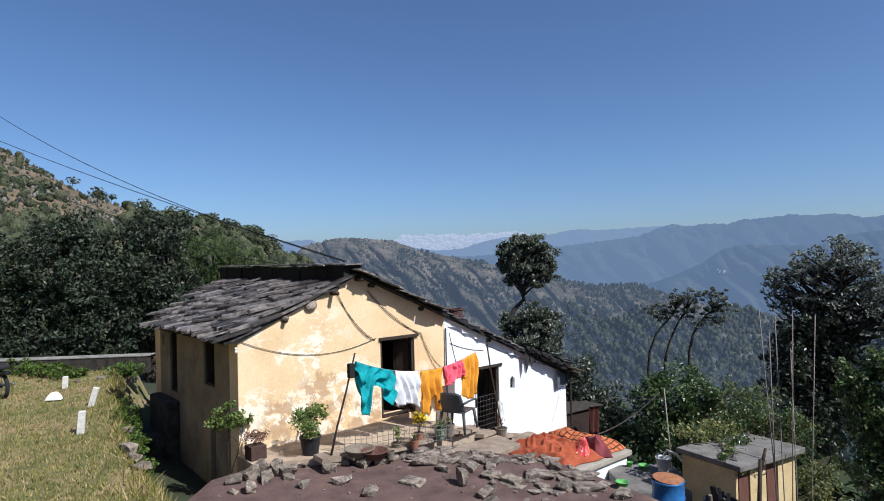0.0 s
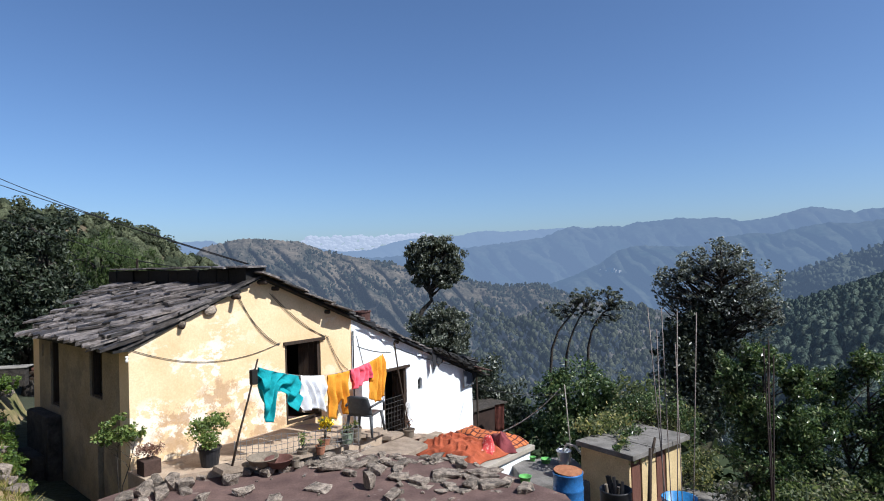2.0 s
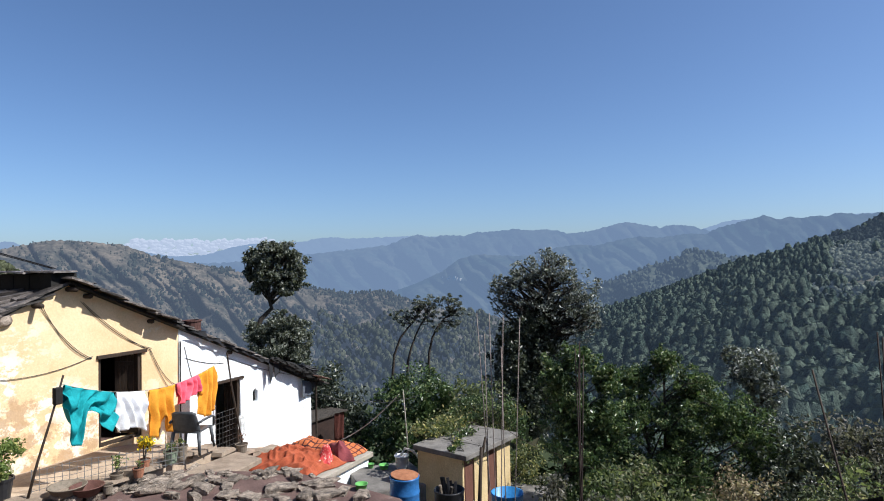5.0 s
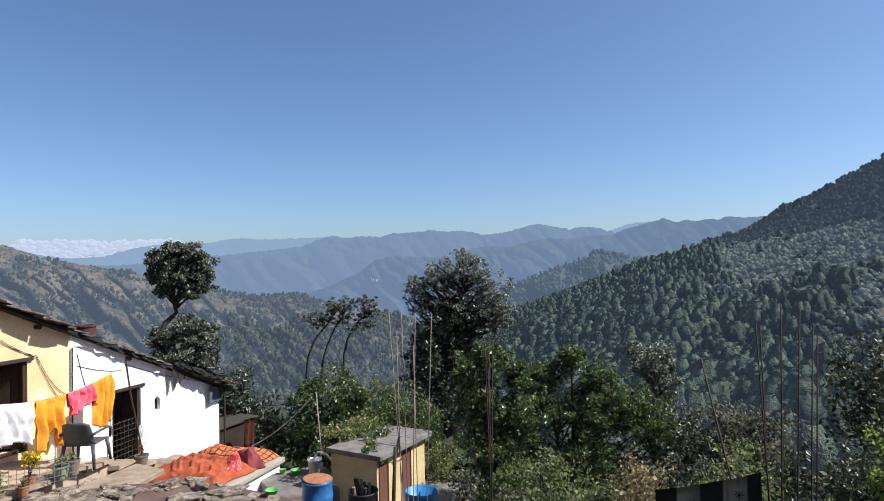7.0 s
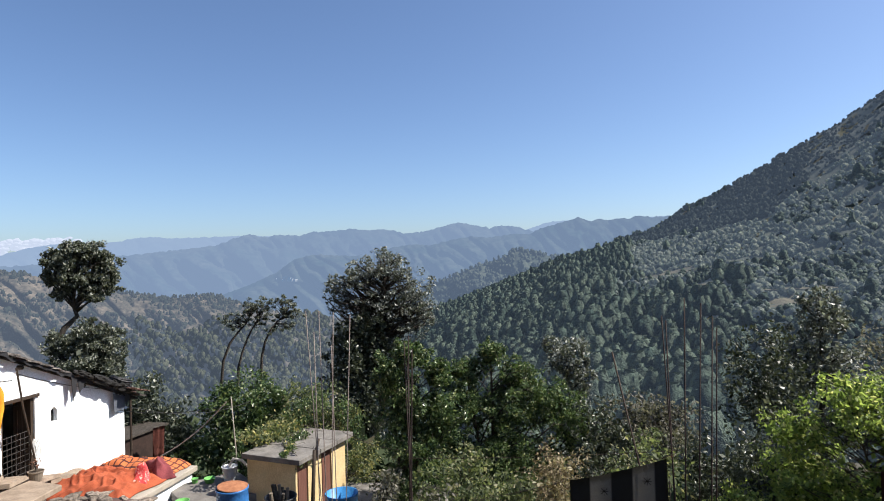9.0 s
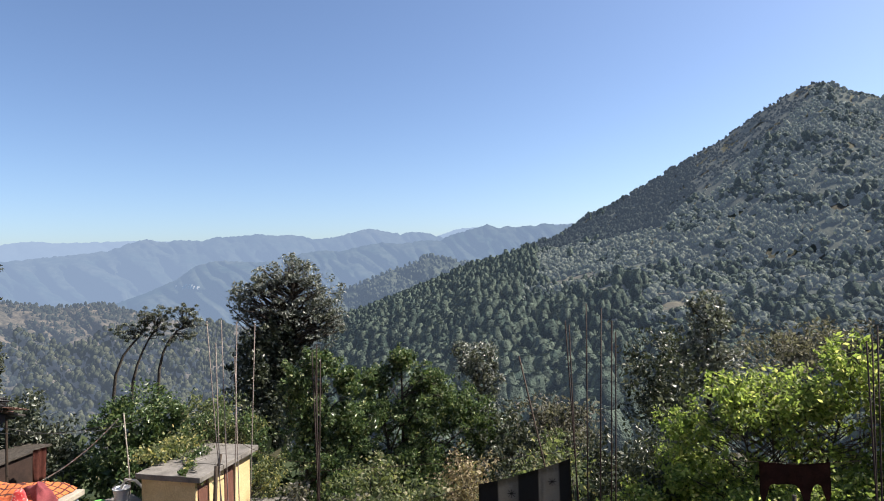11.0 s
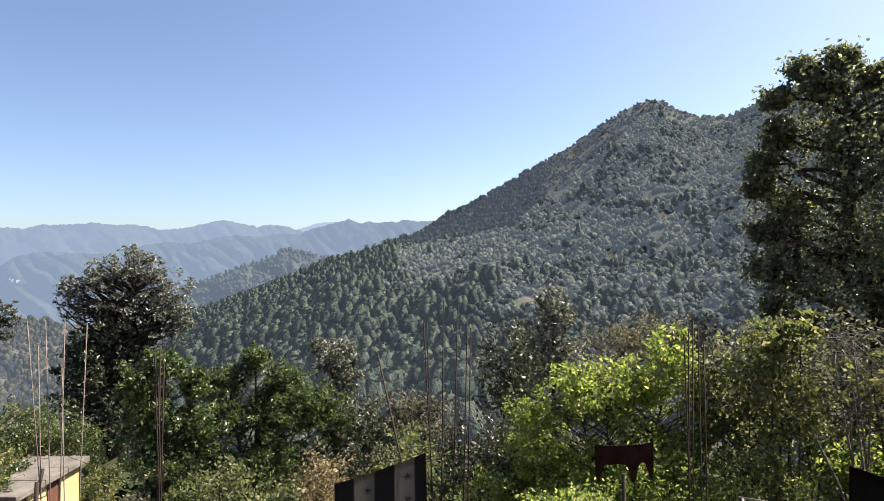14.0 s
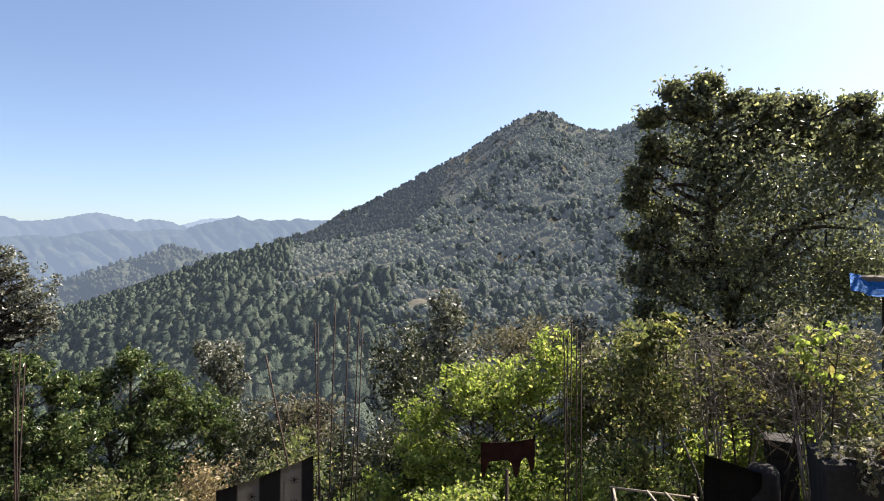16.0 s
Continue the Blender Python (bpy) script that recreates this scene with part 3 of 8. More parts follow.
f = [(2 * i, 2 * i + 1, 2 * i + 3, 2 * i + 2) for i in range(90)]
tagged(array_mesh("road_track", v, f, M_field, smooth=True), "pale earth track along the hillside", "track", kind="structure")


def open_ground(x, y):
    """Whether a clearing or the track lies here."""
    az, r = math.degrees(math.atan2(x, y)), math.hypot(x, y)
    if 60 < az < 96 and abs(r - 376 - 8 * math.sin(az * 0.35)) < 3:
        return True
    return any(math.hypot(radians(az - a) * q / w, (r - q) / d) < 0.72 + 0.3 * noise.noise(Vector((x / 9, y / 9, 3))) for a, q, w, d in CLEARINGS)


def mountain(name, line, dist, foot_el, material, label, seed, rough, rows=52, step=0.14, lean=0.3, stretch=1.0):
    """A far range: its skyline, and flanks with spurs and gullies coming towards the valley."""
    a0, a1 = line[0][0], line[-1][0]
    az = np.arange(a0, a1, step)
    top = along_line(line, az)
    knolls = np.array([0.10 * rough * noise.fractal(Vector((a * 2.2, seed, 0)), 0.8, 2.0, 4) for a in az])
    v = []
    for a, el, knoll in zip(az, top, knolls):
        for j in range(rows):
            f = (j / (rows - 1)) ** 1.3
            e = el + (foot_el - el) * f + knoll * max(0.0, 1 - 14 * f)
            wx, wy = noise.fractal(Vector((a * 0.2, e * 0.2, seed)), 1, 2, 3), noise.fractal(Vector((a * 0.2, e * 0.2, seed + 5)), 1, 2, 3)
            gully = noise.ridged_multi_fractal(Vector((a * 0.17 * stretch + 0.16 * stretch * e + 0.5 * wx, e * 0.13 - 0.05 * a + 0.5 * wy, seed)), 0.95, 2.1, 4, 0.8, 1.8) - 1.0
            bumpy = noise.fractal(Vector((a * 2.3, e * 2.3, seed + 2)), 0.8, 2.1, 2)
            r = dist * (1 - lean * f + rough * min(1, 0.15 + 5 * f) * (0.05 * gully + 0.005 * bumpy))
            v.append((*polar(a, r)[:2], r * math.tan(radians(e))))
    n = len(az)
    i = (np.arange(n - 1)[:, None] * rows + np.arange(rows - 1)[None]).ravel()
    f = np.stack([i, i + 1, i + rows + 1, i + rows], 1)
    ob = tagged(array_mesh(name, v, f, material, smooth=True), label, "mountain", kind="structure")
    return np.array(v).reshape(n, rows, 3)


# a bank of cloud over the snows, far behind the ranges; its sunlit white is emission
def cloud_bank():
    rng = np.random.default_rng(2)
    bm = bmesh.new()
    for az in np.linspace(-5.6, 10.2, 90):
        tall = 2.35 + 0.30 * noise.noise(Vector((az * 0.55, 0, 3))) + 0.42 * abs(noise.noise(Vector((az * 1.7, 0, 8)))) - 0.9 * max(0.0, abs(az - 2.4) - 5.6) / 2.2
        for k in range(6):
            el = 0.7 + (tall - 0.7) * (1 - 0.85 * rng.uniform() ** 1.3)
            r = rng.uniform(7, 17)
            m = Matrix.Translation(polar(az + rng.uniform(-0.2, 0.2), 4700, 4700 * math.tan(radians(el)) - r)) @ Matrix.Diagonal((r * 1.8, r * 1.8, r, 1))
            bmesh.ops.create_icosphere(bm, subdivisions=2, radius=1.0, matrix=m)
    for v in bm.verts:
        v.co += Vector((1, 1, 1)) * 9 * noise.noise(v.co / 22)
    return tagged(part("backdrop_cloud", bm, distance_mat("far_cloud", (0.7, 0.7, 0.7), (0.8, 0.8, 0.8), (0.335, 0.385, 0.475), 0.93, 0.01), None, smooth=True), "low bank of white cloud on the horizon", "cloud", kind="structure")


cloud_bank()
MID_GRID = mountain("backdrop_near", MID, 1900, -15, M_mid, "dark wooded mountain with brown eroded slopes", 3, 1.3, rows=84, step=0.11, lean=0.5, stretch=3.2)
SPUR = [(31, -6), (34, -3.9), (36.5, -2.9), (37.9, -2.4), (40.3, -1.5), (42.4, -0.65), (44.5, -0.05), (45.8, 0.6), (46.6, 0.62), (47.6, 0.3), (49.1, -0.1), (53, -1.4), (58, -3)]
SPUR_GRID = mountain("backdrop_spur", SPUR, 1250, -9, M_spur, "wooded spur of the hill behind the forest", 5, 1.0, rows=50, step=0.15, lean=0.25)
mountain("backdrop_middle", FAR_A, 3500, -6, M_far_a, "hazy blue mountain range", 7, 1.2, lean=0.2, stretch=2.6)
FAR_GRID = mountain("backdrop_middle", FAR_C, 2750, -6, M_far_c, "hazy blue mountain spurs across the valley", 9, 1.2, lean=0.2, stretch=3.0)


def far_village():
    """A few pale roofs on the far mountain side."""
    rng = np.random.default_rng(12)
    bm = bmesh.new()
    flat = FAR_GRID.reshape(-1, 3)
    az = np.degrees(np.arctan2(flat[:, 0], flat[:, 1]))
    el = np.degrees(np.arctan2(flat[:, 2], np.hypot(flat[:, 0], flat[:, 1])))
    for i in range(14):
        k = int(np.argmin((az - 24.5 - rng.normal() * 0.45) ** 2 + (el + 1.45 - rng.normal() * 0.12) ** 2))
        x, y, z = flat[k]
        w = rng.uniform(3, 6.5)
        box(bm, (x - w, y - w * 0.6, z - 8), (x + w, y + w * 0.6, z + rng.uniform(2, 4)))
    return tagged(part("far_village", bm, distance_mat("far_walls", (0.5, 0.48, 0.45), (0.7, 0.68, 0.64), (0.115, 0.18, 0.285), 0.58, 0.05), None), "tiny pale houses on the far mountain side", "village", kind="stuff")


far_village()
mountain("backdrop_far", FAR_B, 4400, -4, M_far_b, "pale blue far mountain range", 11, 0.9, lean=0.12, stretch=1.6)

# ---- woods on the hills ----
def tuft_tree(rng, kind, n=42, rings=5, sides=6):
    """One far tree, a metre high: a rough dark heart under many loose tufts. Returns its corners and quads."""
    body = []
    rings = 5 if kind == "umbrella" else rings
    for i in range(rings):
        f = i / (rings - 1)
        if kind == "pine":
            z, r = 0.10 + 0.84 * f, 0.33 * math.sin(math.pi * (0.17 + 0.72 * f)) ** 0.6 * (1 - 0.2 * f)
        elif kind == "umbrella":
            z, r = (0.0, 0.36, 0.55, 0.72, 0.86)[i % 5], (0.02, 0.018, 0.05, 0.22, 0.08)[i % 5]
        else:
            z, r = 0.02 + 0.88 * f ** 0.85, 0.46 * math.sin(math.pi * (0.16 + 0.79 * f)) ** 0.6
        turn = rng.uniform(0, 0.7)
        body += [(r * q * math.cos(a), r * q * math.sin(a), z + rng.normal() * 0.03) for a in np.linspace(0, 2 * math.pi, sides, False) + turn for q in [rng.uniform(0.6, 1.25)]]
    quads = [(i * sides + k, i * sides + (k + 1) % sides, (i + 1) * sides + (k + 1) % sides, (i + 1) * sides + k) for i in range(rings - 1) for k in range(sides)]
    a = rng.uniform(0, 2 * math.pi, n)
    if kind == "umbrella":
        h = rng.uniform(0.5, 1.0, n)
        rad = 0.44 * np.sqrt(np.maximum(0.05, 1 - ((h - 0.74) / 0.27) ** 2)) * rng.uniform(0.7, 1.05, n)
    else:
        h = rng.uniform(0.08, 1.0, n)
        lump = 1 + 0.22 * np.sin(a * 3 + h * 9 + rng.uniform(0, 6))
        rad = (0.35 * np.sin(np.pi * (0.14 + 0.76 * h)) ** 0.6 * (1.0 - 0.18 * h) if kind == "pine" else 0.44 * np.sqrt(np.maximum(0.04, 1 - (2 * h - 1) ** 2))) * rng.uniform(0.75, 1.05, n) * lump
    v, f = leaf_array(rng, np.stack([rad * np.cos(a), rad * np.sin(a), h], 1), (0.16 if kind != "pine" else 0.13) * (1.0 if n < 40 or kind == "umbrella" else 0.6 if n > 60 else 0.85), 0.62, 0.0)
    return np.concatenate([np.array(body), v]), np.concatenate([np.array(quads), f + len(body)])


def bush_tuft(rng, n=48):
    """A bush a metre high of leaf tufts alone."""
    d = rng.normal(size=(n, 3))
    d = d / np.linalg.norm(d, axis=1)[:, None] * rng.uniform(0.5, 1.0, (n, 1)) * (0.62, 0.62, 0.5) + (0, 0, 0.48)
    lump = 0.8 + 0.35 * np.array([noise.noise(Vector(q) * 4 + Vector((rng.uniform(), 0, 0))) for q in d])
    return leaf_array(rng, d * lump[:, None], 0.27, 0.6, 0.0)


def wood(name, places, heights, kinds, material, label, detail=(11, 4, 5), category="forest"):
    rng = np.random.default_rng(len(places))
    stock = {k: [tuft_tree(rng, k, *detail) if k != "bush" else bush_tuft(rng) for _ in range(10)] for k in set(kinds)}
    v, f, n = [], [], 0
    for p, h, k in zip(places, heights, kinds):
        sv, sf = stock[k][rng.integers(10)]
        a = rng.uniform(0, 2 * math.pi)
        turn = np.array([[math.cos(a), -math.sin(a), 0], [math.sin(a), math.cos(a), 0], [0, 0, 1]])
        v.append((sv @ turn.T) * (h * np.array([rng.uniform(0.85, 1.3)] * 2 + [1.0])) + p)
        f.append(sf + n)
        n += len(sv)
    return tagged(array_mesh(name, np.concatenate(v), np.concatenate(f), material, smooth=True), label, category, kind="stuff")


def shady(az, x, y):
    """Whether the shaded steep north flank under the crest lies here."""
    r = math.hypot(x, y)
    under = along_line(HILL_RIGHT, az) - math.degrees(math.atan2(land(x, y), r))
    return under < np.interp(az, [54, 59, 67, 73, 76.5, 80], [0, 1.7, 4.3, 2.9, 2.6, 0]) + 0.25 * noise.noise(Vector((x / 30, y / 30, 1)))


def scatter_near(n, seed):
    """Round-headed pines and oaks on the lower slope."""
    rng = np.random.default_rng(seed)
    places, heights, kinds = [], [], []
    while len(places) < n:
        az, f = rng.uniform(33, 112), rng.uniform()
        r = 66 + 374 * f ** 0.56
        x, y = polar(az, r)[:2]
        if open_ground(x, y):
            continue
        bare = noise.noise(Vector((x / 46, y / 46, 4))) + 0.5 * noise.noise(Vector((x / 18, y / 18, 9)))
        oakwood = az > 64 + 4 * noise.noise(Vector((x / 60, y / 60, 7)))
        if bare > 0.62:
            continue
        pine = rng.uniform() < (0.04 if oakwood else 0.8)
        h = (rng.uniform(7.5, 13.5) if pine else rng.uniform(4.5, 7.5)) * (1.0 if r > 150 else 0.65) * (0.8 if oakwood else 1.0)
        if (54.5 < az < 63 and r > 375) or (60 < az < 97 and 358 < r < 378):      # low growth below the clearing and the track
            h *= 0.45
        places.append((x, y, land(x, y) - 0.5)), heights.append(h), kinds.append("pine" if pine else "round")
    return places, heights, kinds


def scatter_far(n, seed):
    """Pines and oaks on the shoulder, and single pines along the skyline."""
    rng = np.random.default_rng(seed)
    places, heights, kinds = [], [], []
    while len(places) < n:
        line = len(places) > n - 100
        az = rng.uniform(45, 64) if line else rng.uniform(36, 112)
        r = np.interp(az, [30, 46, 60, 80, 125], [950, 900, 800, 760, 700]) - rng.uniform(0, 25) if line else 430 + 430 * rng.uniform() ** 0.8
        x, y = polar(az, r)[:2]
        if open_ground(x, y) or (not line and shady(az, x, y)):
            continue
        high = az > 60 or (az > 56 and r > 470)
        if not line and noise.noise(Vector((x / 40, y / 40, 4))) > (-0.05 if high else 0.5):
            continue
        pine = line or rng.uniform() < (0.05 if high else 0.75)
        h = rng.uniform(4.5, 8) if line else rng.uniform(7, 12) if pine else rng.uniform(4, 6.5)
        places.append((x, y, land(x, y) - 0.5)), heights.append(h), kinds.append("pine" if pine else "round")
    return places, heights, kinds


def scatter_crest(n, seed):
    """The close wood on the north flank under the crest, its shade put into leaf colour."""
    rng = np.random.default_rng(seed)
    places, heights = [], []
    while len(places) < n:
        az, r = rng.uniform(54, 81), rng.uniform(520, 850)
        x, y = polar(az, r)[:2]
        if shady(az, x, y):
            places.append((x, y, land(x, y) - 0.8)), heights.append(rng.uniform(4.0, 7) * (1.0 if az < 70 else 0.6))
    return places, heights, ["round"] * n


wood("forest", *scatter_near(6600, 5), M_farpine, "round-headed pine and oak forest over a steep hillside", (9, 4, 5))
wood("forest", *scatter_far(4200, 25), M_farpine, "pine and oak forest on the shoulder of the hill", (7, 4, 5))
wood("forest", *scatter_crest(2600, 35), M_farshade, "dark close oak wood under the crest", (5, 3, 5))


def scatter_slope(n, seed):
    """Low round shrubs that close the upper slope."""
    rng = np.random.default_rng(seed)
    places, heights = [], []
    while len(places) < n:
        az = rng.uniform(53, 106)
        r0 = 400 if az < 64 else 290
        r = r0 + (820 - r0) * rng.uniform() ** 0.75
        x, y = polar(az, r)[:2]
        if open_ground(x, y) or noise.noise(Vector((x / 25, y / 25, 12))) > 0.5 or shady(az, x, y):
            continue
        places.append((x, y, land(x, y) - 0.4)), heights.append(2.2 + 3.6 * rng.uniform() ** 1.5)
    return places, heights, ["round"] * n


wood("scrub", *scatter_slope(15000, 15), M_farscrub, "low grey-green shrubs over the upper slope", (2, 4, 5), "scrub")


def scatter_left(n, seed):
    """Small shrubs over the brown hill, closing lower down."""
    rng = np.random.default_rng(seed)
    places, heights, kinds = [], [], []
    while len(places) < n:
        az, f = rng.uniform(-46, -9), rng.uniform()
        r = 110 + 235 * f
        x, y = polar(az, r)[:2]
        z = land(x, y)
        under = along_line(HILL_LEFT, az) - math.degrees(math.atan2(z, r))
        bare = noise.noise(Vector((x / 30, y / 30, 2))) + 0.5 * noise.noise(Vector((x / 9, y / 9, 5)))
        grassy = az < -27 and under < 1.0 + (-27 - az) * 0.62
        if bare > (0.02 if grassy else 0.6) or (grassy and rng.uniform() < 0.45):
            continue
        h, kind = 0.8 + 2.6 * rng.uniform() ** 2.0, "round"
        if not grassy:
            h *= 1.5
        places.append((x, y, z - 0.3)), heights.append(h), kinds.append(kind)
    return places, heights, kinds


def scatter_tussocks(n, seed):
    """Dry grass and low dead scrub on the bare parts of the brown hill."""
    rng = np.random.default_rng(seed)
    places = []
    while len(places) < n:
        x, y = polar(rng.uniform(-44, -22), 120 + 220 * rng.uniform())[:2]
        places.append((x, y, land(x, y) - 0.15))
    return places, list(0.5 + 1.1 * rng.uniform(size=n) ** 2), ["round"] * n


wood("dry_scrub", *scatter_tussocks(4200, 16), M_drybush, "dry brown grass and low dead scrub on a hill", (5, 3, 4), "scrub")
wood("forest", *scatter_left(5200, 6), M_hillwood, "oak scrub over a brown hillside", (15, 4, 5))


def scatter_skyline(n, seed):
    """Single umbrella pines in loose groups along the skyline."""
    rng = np.random.default_rng(seed)
    places, heights = [], []
    while len(places) < n:
        az = rng.choice((-33.2, -31.4, -28.6, -25.5, -22.4, -20.6, -18.4, -16.8, -15.4)) + rng.normal() * 0.55
        x, y = polar(az, rng.uniform(150, 340))[:2]
        if along_line(HILL_LEFT, az) - math.degrees(math.atan2(land(x, y), math.hypot(x, y))) < 0.45:
            places.append((x, y, land(x, y) - 0.3)), heights.append(rng.uniform(3.5, 7.5))
    return places, heights, ["umbrella"] * n


wood("skyline_pines", *scatter_skyline(70, 46), M_hillwood, "umbrella pines along a hill's skyline", (70, 5, 6))


def scatter_mid(n, seed, grid=None, lo=6, hi=13):
    """Trees on the mountain across the valley, thinner on its bare spurs."""
    rng = np.random.default_rng(seed)
    places, heights, kinds = [], [], []
    grid = MID_GRID if grid is None else grid
    cols, rows_ = grid.shape[:2]
    while len(places) < n:
        i, j = rng.integers(0, cols - 1), int(rows_ * rng.uniform(0.0, 0.93))
        p = grid[i, j] + (grid[i + 1, j] - grid[i, j]) * rng.uniform()
        if noise.noise(Vector(p) / 120) + 0.6 * noise.noise(Vector(p) / 40) > (0.02 if hi > 12 else 0.4):
            continue
        places.append(p - (0, 0, 1)), heights.append(rng.uniform(lo, hi)), kinds.append("round" if rng.uniform() < 0.6 else "pine")
    return places, heights, kinds


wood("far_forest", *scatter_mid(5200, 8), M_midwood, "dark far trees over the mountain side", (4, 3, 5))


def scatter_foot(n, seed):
    """The close dark wood at the foot of the mountain, with less haze mixed in."""
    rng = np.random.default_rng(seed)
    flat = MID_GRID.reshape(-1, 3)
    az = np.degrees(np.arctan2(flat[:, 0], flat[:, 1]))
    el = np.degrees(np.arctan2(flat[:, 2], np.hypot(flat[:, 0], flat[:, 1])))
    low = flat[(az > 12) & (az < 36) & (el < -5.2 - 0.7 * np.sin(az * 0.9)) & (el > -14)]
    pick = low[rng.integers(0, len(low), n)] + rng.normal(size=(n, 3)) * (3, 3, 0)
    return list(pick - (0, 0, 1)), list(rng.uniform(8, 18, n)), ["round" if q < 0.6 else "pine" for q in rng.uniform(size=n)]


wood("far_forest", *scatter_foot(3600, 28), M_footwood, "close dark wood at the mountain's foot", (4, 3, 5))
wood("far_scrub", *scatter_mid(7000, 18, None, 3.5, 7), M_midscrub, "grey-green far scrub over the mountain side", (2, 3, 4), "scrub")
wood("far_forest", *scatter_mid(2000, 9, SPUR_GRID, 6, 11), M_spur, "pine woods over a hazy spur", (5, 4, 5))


def scatter_scrub(n, seed, lo, hi, r0, r1):
    rng = np.random.default_rng(seed)
    places, heights = [], []
    while len(places) < n:
        az, r = rng.uniform(lo, hi), r0 + (r1 - r0) * rng.uniform() ** 1.3
        x, y = polar(az, r)[:2]
        if noise.noise(Vector((x / 14, y / 14, 6))) > 0.3:
            continue
        h = rng.uniform(1.2, 3.0) * (min(1.0, 0.45 + r / 110) if az > 34 else 1 if r < 60 else 1.4)
        places.append((x, y, land(x, y) - 0.2)), heights.append(h)
    return places, heights, ["bush"] * n


wood("scrub", *scatter_scrub(1500, 3, 34, 112, 15, 95), M_scrub, "dense dark scrub on the near slope", category="scrub")
wood("scrub", *scatter_scrub(500, 4, -12, 34, 24, 230), M_scrub, "dense dark scrub falling to the valley", category="scrub")
wood("scrub", *scatter_scrub(420, 7, -60, -9, 33, 115), M_scrub, "dark scrub below the brown hill", category="scrub")

# ---- the house ----
# its own axes: s along the front wall, k back into the house, from the near corner
CORNER, TURN = Vector((-3.83, 11.58, 0)), 40.0
HOUSE = Matrix.Translation(CORNER) @ Euler((0, 0, radians(TURN))).to_matrix().to_4x4()
RIDGE_S, RIDGE_Z, EAVE_Z, END_S, END_Z, SEAM = 2.66, -0.30, -1.47, 9.76, -3.42, 5.15
BACK, WALL = 4.95, 0.42
SLOPE_L, SLOPE_R = math.atan2(RIDGE_Z - EAVE_Z, RIDGE_S), math.atan2(RIDGE_Z - END_Z, END_S - RIDGE_S)


def floor_z(s):
    """The terrace falls along the front."""
    return float(np.interp(s, [0, 3.3, 4.2, 5.06, 6.94, 9.8], [-3.58, -3.55, -3.66, -3.96, -4.55, -5.2]))


def roof_z(s):
    """Underside of the roof."""
    if s < RIDGE_S:
        return RIDGE_Z - (RIDGE_S - s) * math.tan(SLOPE_L)
    return RIDGE_Z - (s - RIDGE_S) * math.tan(SLOPE_R)


def hp(s, k, z):
    return HOUSE @ Vector((s, k, z))


M_yellow = old_limewash()
# the front's limewash, darkened in colour for the side's shade; patches are stains
M_shadelime = surface("shaded_limewash", (0.20, 0.155, 0.095), (0.33, 0.265, 0.175), 1.3, 0.95, 0.5, 30.0, patch=(0.13, 0.11, 0.09), patch_scale=1.1, patch_at=(0.5, 0.7))
house = base("house", (0, 0, 0), "old stone house, cream and white limewash, slate roof", "house")
ON_FRONT = Matrix(((1, 0, 0, 0), (0, 0, -1, 0), (0, 1, 0, 0), (0, 0, 0, 1)))     # outline (s, z) raised along -k
ON_SIDE = Matrix(((0, 0, 1, 0), (1, 0, 0, 0), (0, 1, 0, 0), (0, 0, 0, 1)))       # outline (k, z) raised along s


def slab_wall(name, outlines, material, m, lo, hi, label=""):
    bm = bmesh.new()
    for o in outlines:
        prism(bm, o, lo, hi, m)
    bmesh.ops.remove_doubles(bm, verts=bm.verts[:], dist=0.0005)
    bmesh.ops.recalc_face_normals(bm, faces=bm.faces)
    return part(name, bm, material, house, label, m=HOUSE)


def under(s, drop=0.0):
    return (s, roof_z(s) - drop)


D1, D2, NICHE = (3.26, 4.22, -3.52, -1.73), (6.18, 7.00, -4.64, -2.78), (7.42, 7.60, -3.50, -3.24)
slab_wall("front_wall", [
    [(0, -4.6), (D1[0], -4.6), under(D1[0]), under(RIDGE_S), under(0)],
    [(D1[0], -4.6), (D1[1], -4.6), (D1[1], D1[2]), (D1[0], D1[2])],
    [(D1[0], D1[3]), (D1[1], D1[3]), under(D1[1]), under(D1[0])],
    [(D1[1], -4.9), (SEAM, -4.9), under(SEAM), under(D1[1])],
], M_yellow, ON_FRONT, -WALL, 0, "cream limewash flaking in white and brown patches")
nm = (NICHE[0] + NICHE[1]) / 2
slab_wall("front_wall", [
    [(SEAM, -5.2), (D2[0], -5.2), under(D2[0]), under(SEAM)],
    [(D2[0], -5.4), (D2[1], -5.4), (D2[1], D2[2]), (D2[0], D2[2])],
    [(D2[0], D2[3]), (D2[1], D2[3]), under(D2[1]), under(D2[0])],
    [(D2[1], -6.2), (NICHE[0], -6.2), under(NICHE[0]), under(D2[1])],
    [(NICHE[0], -6.2), (NICHE[1], -6.2), (NICHE[1], NICHE[2]), (NICHE[0], NICHE[2])],
    [(NICHE[0], NICHE[3]), (nm, NICHE[3] + 0.09), (nm, roof_z(nm)), under(NICHE[0])],
    [(nm, NICHE[3] + 0.09), (NICHE[1], NICHE[3]), under(NICHE[1]), (nm, roof_z(nm))],
    [(NICHE[1], -6.2), (END_S, -6.2), under(END_S), under(NICHE[1])],
], M_white, ON_FRONT, -WALL, 0.01, "bright white limewashed wall")
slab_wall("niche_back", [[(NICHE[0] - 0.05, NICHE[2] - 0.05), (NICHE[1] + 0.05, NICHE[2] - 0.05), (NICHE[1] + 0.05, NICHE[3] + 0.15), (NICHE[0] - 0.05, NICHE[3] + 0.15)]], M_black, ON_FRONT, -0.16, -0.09)

